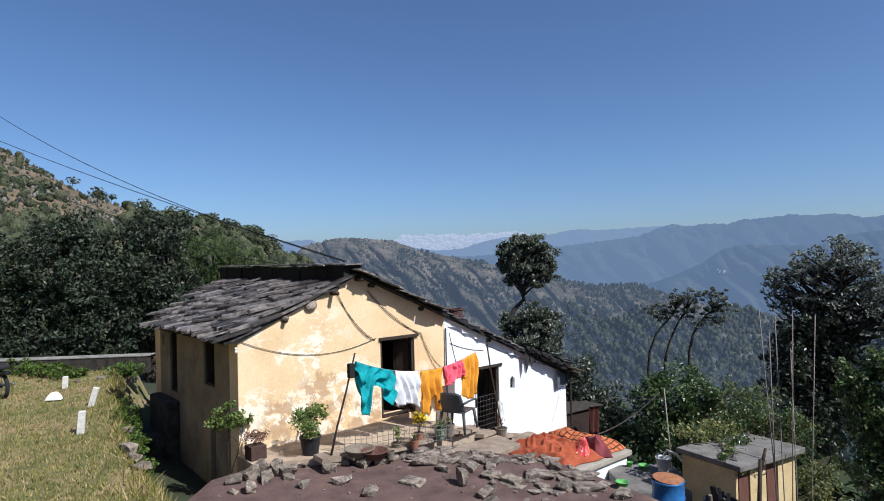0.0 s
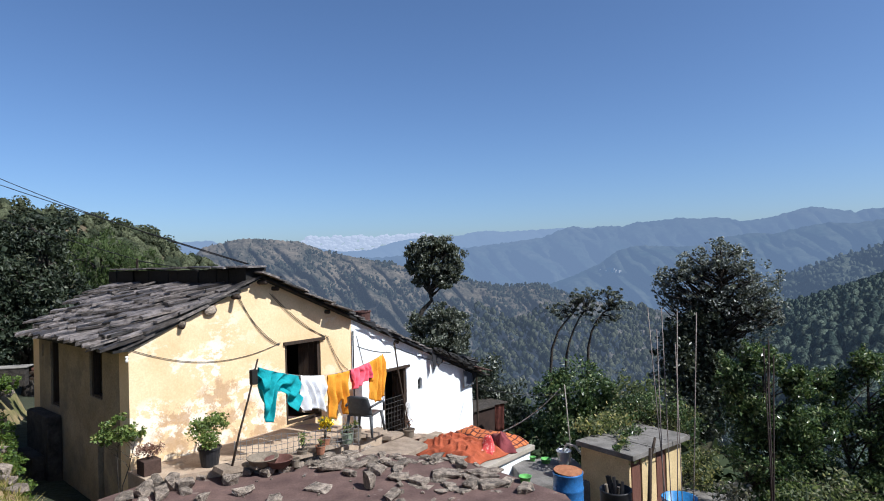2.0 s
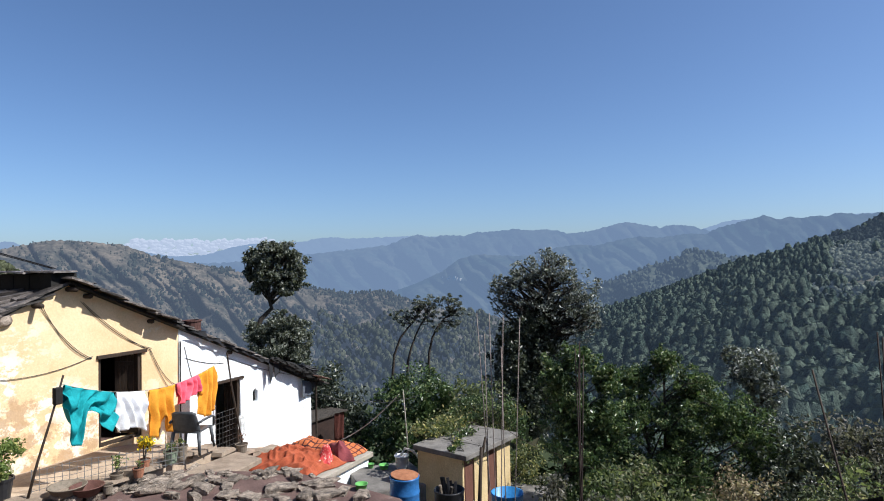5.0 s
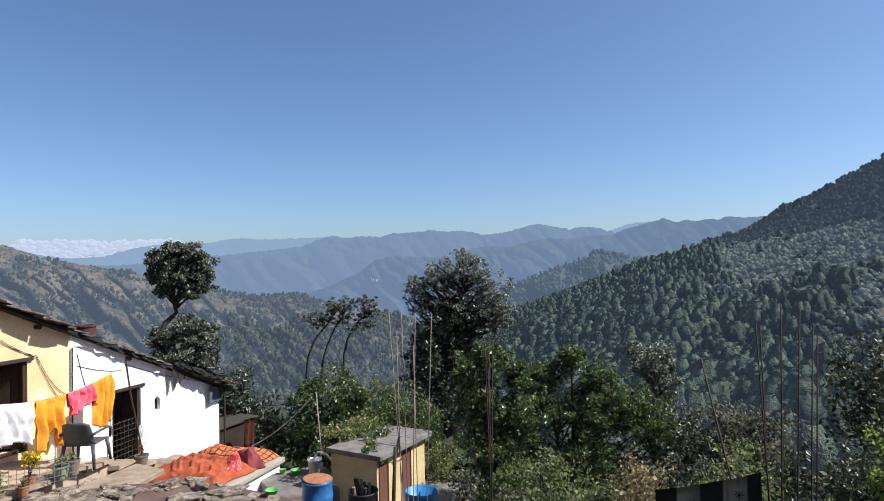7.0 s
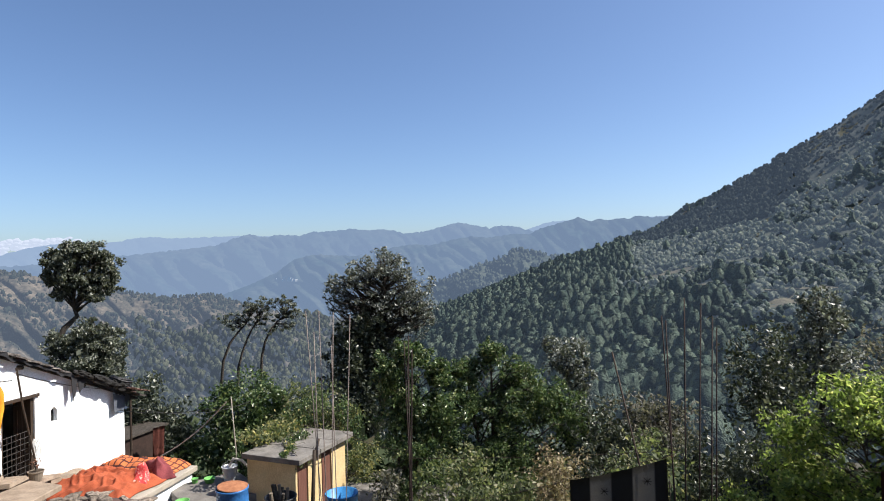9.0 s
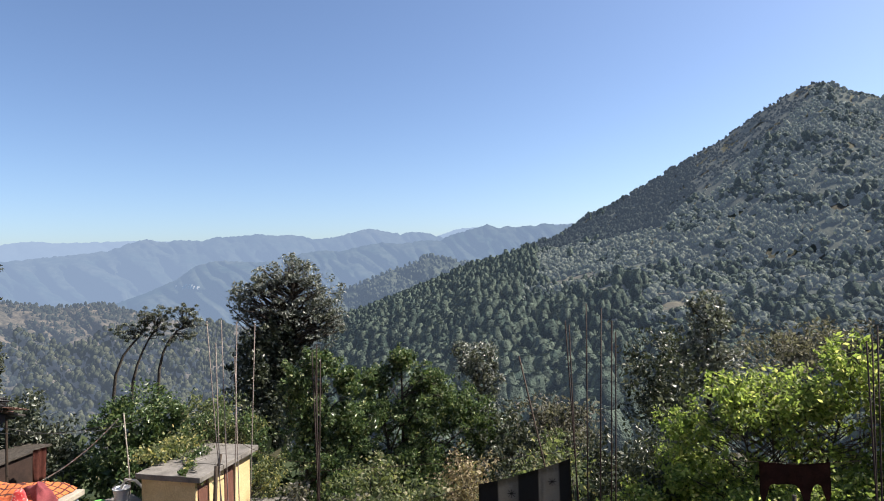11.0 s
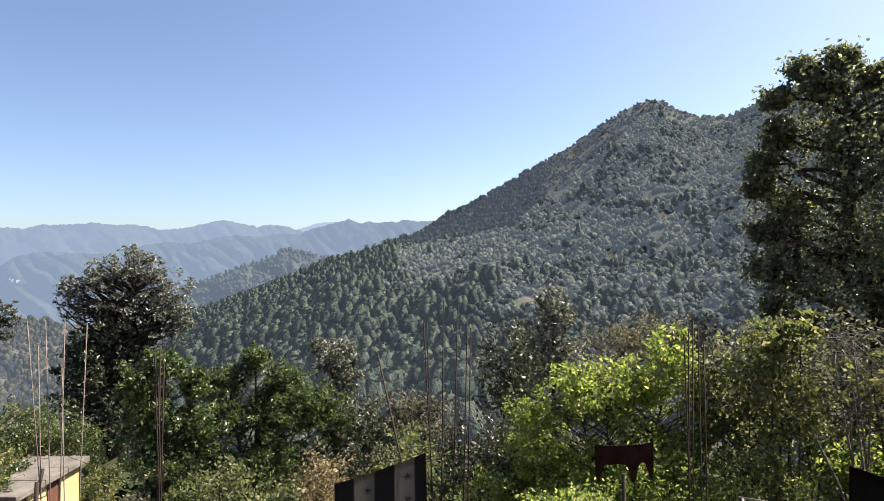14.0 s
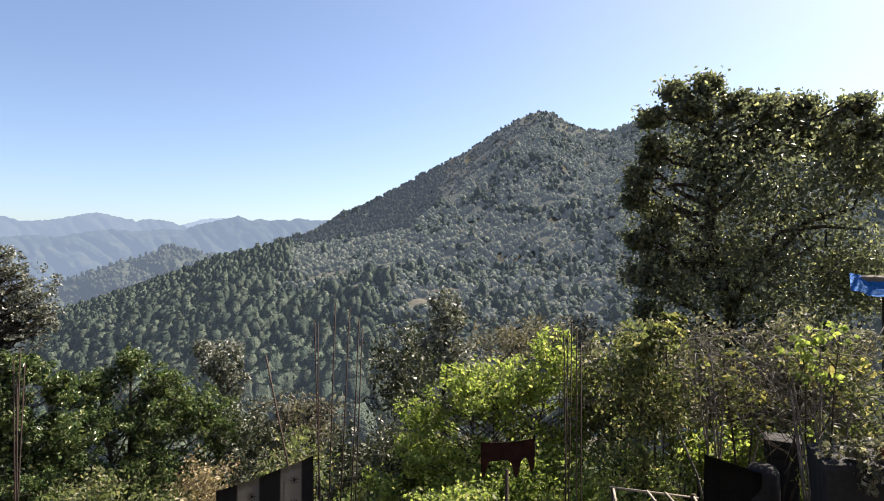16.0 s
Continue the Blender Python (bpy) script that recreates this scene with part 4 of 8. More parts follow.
# the side wall, with a tall doorway, a window, a vent and a low store door
EZ = EAVE_Z - 0.02
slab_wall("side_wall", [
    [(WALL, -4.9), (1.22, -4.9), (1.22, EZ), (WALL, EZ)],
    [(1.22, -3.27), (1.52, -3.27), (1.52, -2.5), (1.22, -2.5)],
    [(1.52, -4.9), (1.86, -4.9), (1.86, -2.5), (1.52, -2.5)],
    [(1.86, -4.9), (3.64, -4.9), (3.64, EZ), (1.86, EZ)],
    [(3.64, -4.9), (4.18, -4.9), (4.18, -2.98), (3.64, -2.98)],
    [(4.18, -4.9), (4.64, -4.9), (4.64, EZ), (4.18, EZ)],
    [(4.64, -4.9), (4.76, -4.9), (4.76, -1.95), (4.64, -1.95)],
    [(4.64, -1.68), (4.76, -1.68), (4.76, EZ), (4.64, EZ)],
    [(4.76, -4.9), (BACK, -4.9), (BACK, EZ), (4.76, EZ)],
], M_shadelime, ON_SIDE, 0, WALL, "limewashed side wall, coloured dark for its shade")
slab_wall("rear_wall", [[(0, -5), (END_S, -6.2), under(END_S), under(RIDGE_S), under(0)]], M_yellow, ON_FRONT, -BACK - WALL, -BACK)
slab_wall("end_wall", [[(WALL, -6.2), (BACK, -6.2), (BACK, END_Z - 0.02), (WALL, END_Z - 0.02)]], M_white, ON_SIDE, END_S - WALL, END_S - 0.002)
# partition coloured black to stand in for the darkness of the rooms
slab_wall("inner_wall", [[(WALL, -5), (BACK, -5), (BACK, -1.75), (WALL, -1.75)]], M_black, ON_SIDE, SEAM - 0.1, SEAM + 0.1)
slab_wall("room_floor", [[(WALL, -4.9), (BACK, -4.9), (BACK, -3.56), (WALL, -3.56)]], M_mud, ON_SIDE, WALL, SEAM - 0.1)
slab_wall("room_floor", [[(WALL, -5.4), (BACK, -5.4), (BACK, -4.62), (WALL, -4.62)]], M_mud, ON_SIDE, SEAM + 0.1, END_S - WALL)
bm = bmesh.new()
box(bm, (-0.30, 3.45, -4.9), (-0.002, 4.9, -3.1), 0.08)
box(bm, (-0.55, 3.6, -4.9), (-0.29, 4.7, -3.9), 0.08)
part("plinth", bm, M_shadestone, house, "stone plinth below the side door, darkened for shade", m=HOUSE)

# roof: boards below, coloured black as the shade in the gaps; slates above
bm = bmesh.new()
for s0, s1, over, k0, k1 in ((-0.28, 0.0, -0.05, 4.95, 5.15), (0.0, RIDGE_S, -0.05, 5.15, 7.2), (RIDGE_S, SEAM, -0.22, 7.2, 6.6), (SEAM, END_S + 0.42, -0.10, 6.6, 5.4)):
    low = [bm.verts.new((s, k, roof_z(max(s, -0.02)) + 0.002)) for s, k in ((s0, over), (s1, over), (s1, k1), (s0, k0))]
    top = [bm.verts.new(v.co + Vector((0, 0, 0.05))) for v in low]
    bm.faces.new(low[::-1]), bm.faces.new(top)
    for i in range(4):
        bm.faces.new((low[i], low[(i + 1) % 4], top[(i + 1) % 4], top[i]))
bmesh.ops.recalc_face_normals(bm, faces=bm.faces)
roof = part("roof", bm, M_black, house, "grey slate roof over boards blackened as gap shade", m=HOUSE)


def slate_mesh(seed, material=None):
    """A rough split slate about a metre square, to be scaled."""
    rng = random.Random(seed)
    bm = bmesh.new()
    o = [(-0.5, -0.5), (0.0, -0.53), (0.48, -0.47), (0.52, 0.1), (0.46, 0.5), (-0.1, 0.52), (-0.5, 0.46)]
    o = [(x + rng.uniform(-0.09, 0.09), y + rng.uniform(-0.06, 0.06)) for x, y in o]
    prism(bm, o, -0.5, 0.5)
    for v in bm.verts:
        if v.co.z > 0:
            v.co.x, v.co.y = v.co.x * 0.95, v.co.y * 0.97
    me = bpy.data.meshes.new("slate")
    bm.normal_update()
    bm.to_mesh(me)
    bm.free()
    me.materials.append(material or M_slate)
    return me


SLATES = [slate_mesh(i) for i in range(7)]


def slate(parent, m, name="slate"):
    ob = new(name, SLATES[random.randrange(7)])
    ob.parent = parent
    ob.matrix_basis = m
    return ob


random.seed(41)
TIP = -0.32      # where the lowest slates end
lift = math.atan2(RIDGE_Z - EAVE_Z - 0.03, RIDGE_S - TIP)
up_l = Euler((0, -lift, 0)).to_matrix().to_4x4()
long_l = (RIDGE_S - TIP) / math.cos(lift)
rows = 9
for i in range(rows):
    d = -0.06 + long_l * i / rows
    f = d / long_l
    k, end = -0.12 + random.uniform(-0.06, 0.06), 4.95 + 2.2 * f
    while k < end:
        w = random.uniform(0.15, 0.31)
        ln = min(random.uniform(0.72, 1.0), long_l - 0.22 - d)
        if ln < 0.25:
            break
        m = Matrix.Translation((TIP, 0, EAVE_Z - 0.03)) @ up_l @ Matrix.Translation((d + ln / 2 - 0.08 + random.uniform(-0.04, 0.04), k + w / 2, 0.05 + random.uniform(0, 0.10)))
        m = m @ Euler((random.uniform(-0.2, 0.2), 0.13 + random.uniform(-0.06, 0.06), -0.62 * min(1, max(0.02, k / 1.0)) + random.uniform(-0.14, 0.14))).to_matrix().to_4x4()
        slate(roof, m @ Matrix.Diagonal((ln, w * 0.72, random.uniform(0.03, 0.06), 1)))
        k += w
# bedding slates along the verge, on the boards
s_ = -0.10
while s_ < 2.0:
    ln = random.uniform(0.6, 0.85)
    m = Matrix.Translation((s_ + ln * 0.4, 0.02 + random.uniform(-0.03, 0.03), roof_z(s_ + ln * 0.4) + 0.085)) @ Euler((random.uniform(-0.1, 0.1), -SLOPE_L + 0.05, random.uniform(-0.08, 0.08))).to_matrix().to_4x4()
    slate(roof, m @ Matrix.Diagonal((ln, 0.24, 0.045, 1)))
    s_ += random.uniform(0.30, 0.42)
up_r = Euler((0, SLOPE_R, 0)).to_matrix().to_4x4()
long_r = (END_S + 0.42 - RIDGE_S) / math.cos(SLOPE_R)
d = 0.1
while d < long_r:
    for k in ((-0.1, 0.34) if d < 2.4 else (0.06, 0.48)):
        ln, w = random.uniform(0.42, 0.62), random.uniform(0.40, 0.52)
        m = Matrix.Translation((RIDGE_S, 0, RIDGE_Z + 0.055)) @ up_r @ Matrix.Translation((d, k + random.uniform(-0.08, 0.05), 0.04 + random.uniform(0, 0.02)))
        m = m @ Euler((random.uniform(-0.05, 0.05), -0.085 + random.uniform(-0.05, 0.05), random.uniform(-0.15, 0.15))).to_matrix().to_4x4()
        slate(roof, m @ Matrix.Diagonal((ln, w, random.uniform(0.025, 0.05), 1)))
    d += random.uniform(0.24, 0.34)
# the raised ridge: stones coloured black as the shade under flat cap slabs
k = 0.03
while k < 7.1:
    bm = bmesh.new()
    w = random.uniform(0.3, 0.6)
    box(bm, (RIDGE_S - 0.30 + random.uniform(-0.03, 0.03), k, RIDGE_Z - 0.10), (RIDGE_S + 0.2, k + w - 0.01, RIDGE_Z + 0.22 + random.uniform(-0.02, 0.02)), 0.015)
    part("ridge_stone", bm, M_black, roof)
    k += w
k = -0.08
while k < 7.0:
    w = random.uniform(0.5, 0.85)
    m = Matrix.Translation((RIDGE_S - 0.1 + random.uniform(-0.06, 0.02), k + w / 2, RIDGE_Z + 0.255 + random.uniform(0, 0.02))) @ Euler((random.uniform(-0.05, 0.05), random.uniform(-0.04, 0.06), random.uniform(-0.1, 0.1))).to_matrix().to_4x4()
    slate(roof, m @ Matrix.Diagonal((random.uniform(0.42, 0.55), w * 1.05, 0.03, 1)), "ridge_slab")
    k += w * 0.92
# rafters and purlin ends below the verge
for s, ln in ((0.95, 0.2), (2.05, 0.42), (2.66, 0.46), (3.0, 0.3), (4.4, 0.2), (6.6, 0.2), (8.3, 0.2)):
    bm = bmesh.new()
    tube(bm, [(s, 0.3, roof_z(s) - 0.07), (s, -ln * 0.6, roof_z(s) - 0.075)], 0.055, 0.045, 8)
    part("purlin", bm, M_wood_dark, house, smooth=True, m=HOUSE)
for s, z, r in ((1.54, -0.87, 0.115), (0.98, -1.08, 0.07)):
    bm = bmesh.new()
    bmesh.ops.create_icosphere(bm, subdivisions=2, radius=r)
    for v in bm.verts:
        v.co = Vector((v.co.x * 1.2, v.co.y * 0.8, v.co.z)) * (1 + 0.25 * noise.noise(v.co * 6 + Vector((s, 0, 0))))
    part("wall_stone", bm, M_stone, house, "pale stone jutting from the wall", m=HOUSE @ Matrix.Translation((s, -0.03, z)))
M_torn = plain("torn_black_sheet", (0.022, 0.022, 0.025), 0.8)
# torn dark cloth and sheet hanging off the low verge
for s, w, h in [(7.82, 0.16, 0.55), (8.0, 0.22, 0.34), (9.55, 0.2, 0.3)] + [(5.3 + 0.42 * i, 0.5, 0.05 + 0.07 * abs(math.sin(i * 2.3))) for i in range(10)]:
    bm = bmesh.new()
    o = [(s, roof_z(s) + 0.02), (s + w, roof_z(s + w) + 0.02), (s + w * 0.9, roof_z(s) - h * 0.6), (s + w * 0.5, roof_z(s) - h * 0.8), (s + w * 0.3, roof_z(s) - h)]
    prism(bm, o, 0.19, 0.202, ON_FRONT)
    bmesh.ops.recalc_face_normals(bm, faces=bm.faces)
    part("hanging_sheet", bm, M_torn, house, "torn dark sheet hanging from the roof edge", m=HOUSE)


def wood_leaf(name, lo, hi, parent, planks=4, m=None, material=None):
    """A plank door leaf or shutter in the s, z plane, thickness along k."""
    bm = bmesh.new()
    w = (hi[0] - lo[0]) / planks
    for i in range(planks):
        box(bm, (lo[0] + i * w + 0.003, lo[1], lo[2]), (lo[0] + (i + 1) * w - 0.003, hi[1], hi[2]), 0.004)
    for z in (lo[2] + 0.18, hi[2] - 0.22):
        box(bm, (lo[0] + 0.01, lo[1] - 0.02, z), (hi[0] - 0.01, lo[1], z + 0.09), 0.004)
    return part(name, bm, material or M_wood_dark, parent, m=m)


def opening(name, a, b, z0, z1, front, label):
    """A timber frame round an opening: two jambs, a lintel and a threshold."""
    ob = base(name, (0, 0, 0), label, "door" if "door" in name else "window")
    ob.parent = house
    ob.matrix_basis = HOUSE
    for k in ("label", "category"):
        if k in ob:
            del ob[k]
    t = 0.07
    for nm_, lo, hi in (("jamb", (a - 0.01, z0), (a + t, z1)), ("jamb", (b - t, z0), (b + 0.01, z1)), ("lintel", (a - 0.04, z1 - 0.05), (b + 0.10 if front else b + 0.05, z1 + 0.02)), ("threshold", (a, z0 - 0.02), (b, z0 + 0.05))):
        bm = bmesh.new()
        if front:
            box(bm, (lo[0], -0.05 if nm_ == "lintel" else 0.03, lo[1]), (hi[0], 0.16, hi[1]), 0.008)
        else:
            box(bm, (0.04 if nm_ != "lintel" else -0.03, lo[0], lo[1]), (0.18, hi[0], hi[1]), 0.008)
        part(nm_, bm, M_wood_dark, ob)
    return ob


d1 = opening("door", *D1, True, "open dark wooden doorway")
wood_leaf("door_leaf", (D1[0] + 0.07, 0, D1[2] + 0.06), (D1[0] + 0.47, 0.05, D1[3] - 0.1), d1, 3, Matrix.Translation((D1[0] + 0.07, 0.2, 0)) @ Euler((0, 0, radians(96))).to_matrix().to_4x4() @ Matrix.Translation((-D1[0] - 0.07, 0, 0)))
wood_leaf("door_leaf", (D1[1] - 0.47, 0, D1[2] + 0.06), (D1[1] - 0.07, 0.05, D1[3] - 0.1), d1, 3, Matrix.Translation((D1[1] - 0.07, 0.16, 0)) @ Euler((0, 0, radians(-62))).to_matrix().to_4x4() @ Matrix.Translation((-D1[1] + 0.07, 0, 0)))
d2 = opening("door", *D2, True, "open dark wooden doorway")
wood_leaf("door_leaf", (D2[1] - 0.36, 0, D2[2] + 0.06), (D2[1] - 0.05, 0.05, D2[3] - 0.1), d2, 3, Matrix.Translation((D2[1] - 0.05, 0.16, 0)) @ Euler((0, 0, radians(-82))).to_matrix().to_4x4() @ Matrix.Translation((-D2[1] + 0.05, 0, 0)))
bm = bmesh.new()
for i in range(7):
    x_ = D2[0] + 0.09 + i * 0.108
    tube(bm, [(x_, 0.07, D2[2] + 0.06), (x_, 0.07, D2[3] - 0.75)], 0.006, None, 5)
for i in range(9):
    z_ = D2[2] + 0.08 + i * 0.125
    tube(bm, [(D2[0] + 0.07, 0.075, z_), (D2[1] - 0.07, 0.075, z_ + 0.02)], 0.006, None, 5)
part("grille", bm, plain("dull_grille_wire", (0.06, 0.055, 0.052), 0.7, 0.3), d2, "low wire grille across the doorway")
dside = opening("side_door", 3.64, 4.18, -2.98, -1.50, False, "")
wside = opening("side_window", 1.22, 1.86, -2.5, -1.50, False, "")
for ob_, a, b, z0, z1 in ((dside, 3.7, 4.12, -2.9, -1.58), (wside, 1.28, 1.8, -2.44, -1.58)):
    bm = bmesh.new()
    for i in range(3):
        w = (b - a) / 3
        box(bm, (0.20, a + i * w + 0.003, z0), (0.24, a + (i + 1) * w - 0.003, z1), 0.004)
    part("shutter", bm, M_wood_dark, ob_)
bm = bmesh.new()
box(bm, (0.12, 1.23, -4.7), (0.17, 1.51, -3.28), 0.01)
part("store_door", bm, M_wood_dark, house, "low dark plank store door", m=HOUSE)
# black plate in place of the dark inside the vent
bm = bmesh.new()
box(bm, (0.25, 4.63, -1.96), (0.28, 4.77, -1.67))
part("vent_back", bm, M_black, house, m=HOUSE)

# chimney drum behind the ridge, pipes and cables on the wall
bm = bmesh.new()
lathe(bm, [(0.22, 0), (0.23, 0.02), (0.22, 0.4), (0.24, 0.42), (0.22, 0.45), (0.225, 0.64), (0.25, 0.65), (0.25, 0.68), (0.19, 0.68), (0.18, 0.1)], 16)
part("chimney", bm, plain("rusted_iron", (0.085, 0.042, 0.035), 0.85, 0.2), house, "rusty drum chimney on the roof", m=HOUSE @ Matrix.Translation((6.75, 1.4, roof_z(6.75) + 0.05)))
M_cable = plain("black_cable", (0.02, 0.02, 0.022), 0.6)
bm = bmesh.new()
tube(bm, [hp(5.16, -0.05, -1.66), hp(5.15, -0.05, -2.9), hp(5.16, -0.05, -3.9)], 0.016, 0.016, 8)
part("drainpipe", bm, M_cable, house, "thin black pipe at the colour seam")
bm = bmesh.new()
tube(bm, [hp(6.09, -0.50, -2.02), hp(6.25, -0.49, -2.9), hp(6.60, -0.50, -4.45)], 0.02, 0.018, 8)
part("pole", bm, M_wood_dark, house, "thin dark pole leaning on the wall")
for pts in (sag(hp(0.08, -0.02, -1.47), hp(3.14, -0.02, -1.70), 0.30), sag(hp(2.10, -0.02, -0.58), hp(3.12, -0.02, -1.74), 0.16), sag(hp(2.16, -0.02, -0.60), hp(3.10, -0.02, -1.74), 0.22),
            sag(hp(2.9, -0.02, -0.62), hp(4.45, -0.02, -1.72), 0.16), sag(hp(2.95, -0.02, -0.64), hp(4.4, -0.02, -1.74), 0.10), sag(hp(4.40, -0.02, -1.74), hp(4.95, -0.02, -2.72), 0.10), sag(hp(4.42, -0.02, -1.74), hp(5.1, -0.02, -2.62), 0.16),
            sag(hp(5.3, -0.02, -2.05), hp(6.45, -0.02, -2.35), 0.05), sag(hp(5.3, -0.02, -1.8), hp(5.55, -0.02, -2.7), 0.04), sag(hp(6.6, -0.02, -2.25), hp(8.9, -0.02, -3.05), 0.05)):
    bm = bmesh.new()
    tube(bm, pts, 0.006, 0.006, 5)
    part("cable", bm, M_cable, house)
bm = bmesh.new()
lathe(bm, [(0.02, -0.10), (0.045, -0.09), (0.05, -0.02), (0.03, 0.0), (0.045, 0.02), (0.05, 0.07), (0.02, 0.09)], 12)
part("insulator", bm, plain("porcelain", (0.75, 0.74, 0.70), 0.25), house, "white porcelain insulator at the corner", smooth=True, m=HOUSE @ Matrix.Translation((-0.05, -0.05, -1.60)) @ Matrix.Scale(0.6, 4))
bm = bmesh.new()
tube(bm, [hp(2.5, 5.6, RIDGE_Z - 0.3), hp(2.5, 5.6, RIDGE_Z + 0.55)], 0.035, 0.03, 8)
part("roof_post", bm, M_wood_dark, house, "short service post on the ridge")

# rusty tin sheets and a coil of rope on the low end of the roof, a hank of pale wire by the second door
M_tin = surface("rusty_tin", (0.10, 0.05, 0.04), (0.24, 0.15, 0.12), 3, 0.8, 0.3, 40, metal=0.3)
for s, k, w, d, turn, tilt in ((9.75, -0.15, 0.75, 0.8, 0.15, 0.30), (9.95, 0.5, 0.8, 0.9, -0.1, 0.22)):
    bm = bmesh.new()
    n_ = 17
    strip = [[bm.verts.new((-w / 2 + w * i / (n_ - 1), y, 0.012 * math.sin(i * 1.57))) for y in (-d / 2, d / 2)] for i in range(n_)]
    for a, b in zip(strip, strip[1:]):
        bm.faces.new((a[0], b[0], b[1], a[1]))
    made = bmesh.ops.extrude_face_region(bm, geom=bm.faces[:])
    bmesh.ops.translate(bm, vec=(0, 0, 0.006), verts=[v for v in made["geom"] if isinstance(v, bmesh.types.BMVert)])
    bmesh.ops.recalc_face_normals(bm, faces=bm.faces)
    part("tin_sheet", bm, M_tin, house, "rusty corrugated tin sheet on the roof end", m=HOUSE @ Matrix.Translation((s, k, roof_z(s) + 0.17)) @ Euler((0.04, tilt, turn)).to_matrix().to_4x4())
bm = bmesh.new()
for i in range(7):
    r = 0.12 + 0.012 * (i % 3)
    tube(bm, [(r * math.cos(a) * (1 + 0.1 * math.sin(a * 2 + i)), r * math.sin(a), 0.022 * i + 0.01 * math.sin(a * 3 + i)) for a in np.linspace(0, 6.28, 15)], 0.013, 0.013, 5)
part("rope_coil", bm, M_cable, house, "coil of dark hose on the roof end", m=HOUSE @ Matrix.Translation((9.45, -0.1, roof_z(9.45) + 0.16)) @ Euler((0.2, 0.35, 0)).to_matrix().to_4x4() @ Matrix.Diagonal((2.0, 1.8, 1.7, 1)))
bm = bmesh.new()
for i in range(4):
    h = 0.34 + 0.05 * i
    tube(bm, [(0.03 * i - 0.05 + (0.05 + 0.01 * i) * math.cos(a), 0.01 * math.sin(a * 2), h / 2 * math.sin(a) - h / 2) for a in np.linspace(1.57, 7.85, 15)], 0.008, 0.008, 5)
part("wire_hank", bm, plain("pale_wire", (0.55, 0.54, 0.52), 0.7), house, "hank of pale wire hung by the door", m=HOUSE @ Matrix.Translation((6.93, -0.09, -3.72)))

bm = bmesh.new()
prism(bm, [(9.22, roof_z(9.22) - 0.06), (9.72, roof_z(9.72) - 0.02), (9.6, roof_z(9.6) - 0.34), (9.25, roof_z(9.25) - 0.55)], 0.13, 0.142, ON_FRONT)
bmesh.ops.recalc_face_normals(bm, faces=bm.faces)
part("hanging_sheet", bm, plain("blue_grey_sheet", (0.085, 0.095, 0.115), 0.7), house, "grey sheet hanging at the low roof corner", m=HOUSE)
for s, long, r in ((8.15, 0.3, 0.08), (8.7, 0.5, 0.11), (9.35, 0.4, 0.12)):
    bm = bmesh.new()
    bmesh.ops.create_icosphere(bm, subdivisions=3, radius=1.0)
    for v in bm.verts:
        q = v.co.copy()
        v.co = Vector((q.x * long, q.y * r * 1.4, q.z * r)) * (1 + 0.45 * noise.noise(q * 3 + Vector((s, 0, 0))) + 0.2 * noise.noise(q * 8))
    part("plastic_sheet", bm, M_black, house, "bunched black plastic sheet on the roof edge", m=HOUSE @ Matrix.Translation((s, -0.22, roof_z(s) + 0.16)) @ Euler((0, SLOPE_R, 0)).to_matrix().to_4x4())

# ---- terrace, yard and rubble ----
M_terrace = surface("tan_plaster_floor", (0.30, 0.22, 0.155), (0.47, 0.37, 0.27), 1.8, 0.95, 0.4, 40.0, patch=(0.17, 0.14, 0.11), patch_scale=1.4, patch_at=(0.6, 0.72))
bm = bmesh.new()
ss = [-0.05, 0.8, 1.7, 2.5, 3.3, 4.2, 5.06, 6.0, 6.94, 7.6, 9.0]
edge = [-0.75, -1.15, -1.7, -1.97, -1.75, -1.5, -1.3, -1.05, -0.8, -0.6, -0.5]
top = [[bm.verts.new((s, -0.003 + (e - 0.01) * f, floor_z(s) + 0.02 * noise.noise(Vector((s * 2, e * f * 3, 0))))) for f in (0, 0.33, 0.66, 1)] for s, e in zip(ss, edge)]
for a, b in zip(top, top[1:]):
    for i in range(3):
        bm.faces.new((a[i], a[i + 1], b[i + 1], b[i]))
made = bmesh.ops.extrude_face_region(bm, geom=bm.faces[:])
bmesh.ops.translate(bm, vec=(0, 0, -0.9), verts=[v for v in made["geom"] if isinstance(v, bmesh.types.BMVert)])
bmesh.ops.recalc_face_normals(bm, faces=bm.faces)
terrace = tagged(part("pavement", bm, M_terrace, None, smooth=False, m=HOUSE), "tan mud-plaster terrace sloping along the house", "terrace", kind="structure")

# the red-brown flat roof of the house below, with stones laid on it
bm = bmesh.new()
yard = [(-4.1, 8.6), (-4.0, 10.6), (-3.1, 11.6), (-2.2, 12.1), (-0.6, 11.95), (0.8, 11.75), (1.9, 11.2), (2.45, 10.5), (3.3, 9.1), (3.3, 8.2), (-4.1, 8.0)]
prism(bm, yard, -4.25, -3.70)
bmesh.ops.recalc_face_normals(bm, faces=bm.faces)
tagged(part("pavement", bm, M_mud, None), "red-brown mud-plastered flat roof strewn with stones", "flat roof", kind="structure")


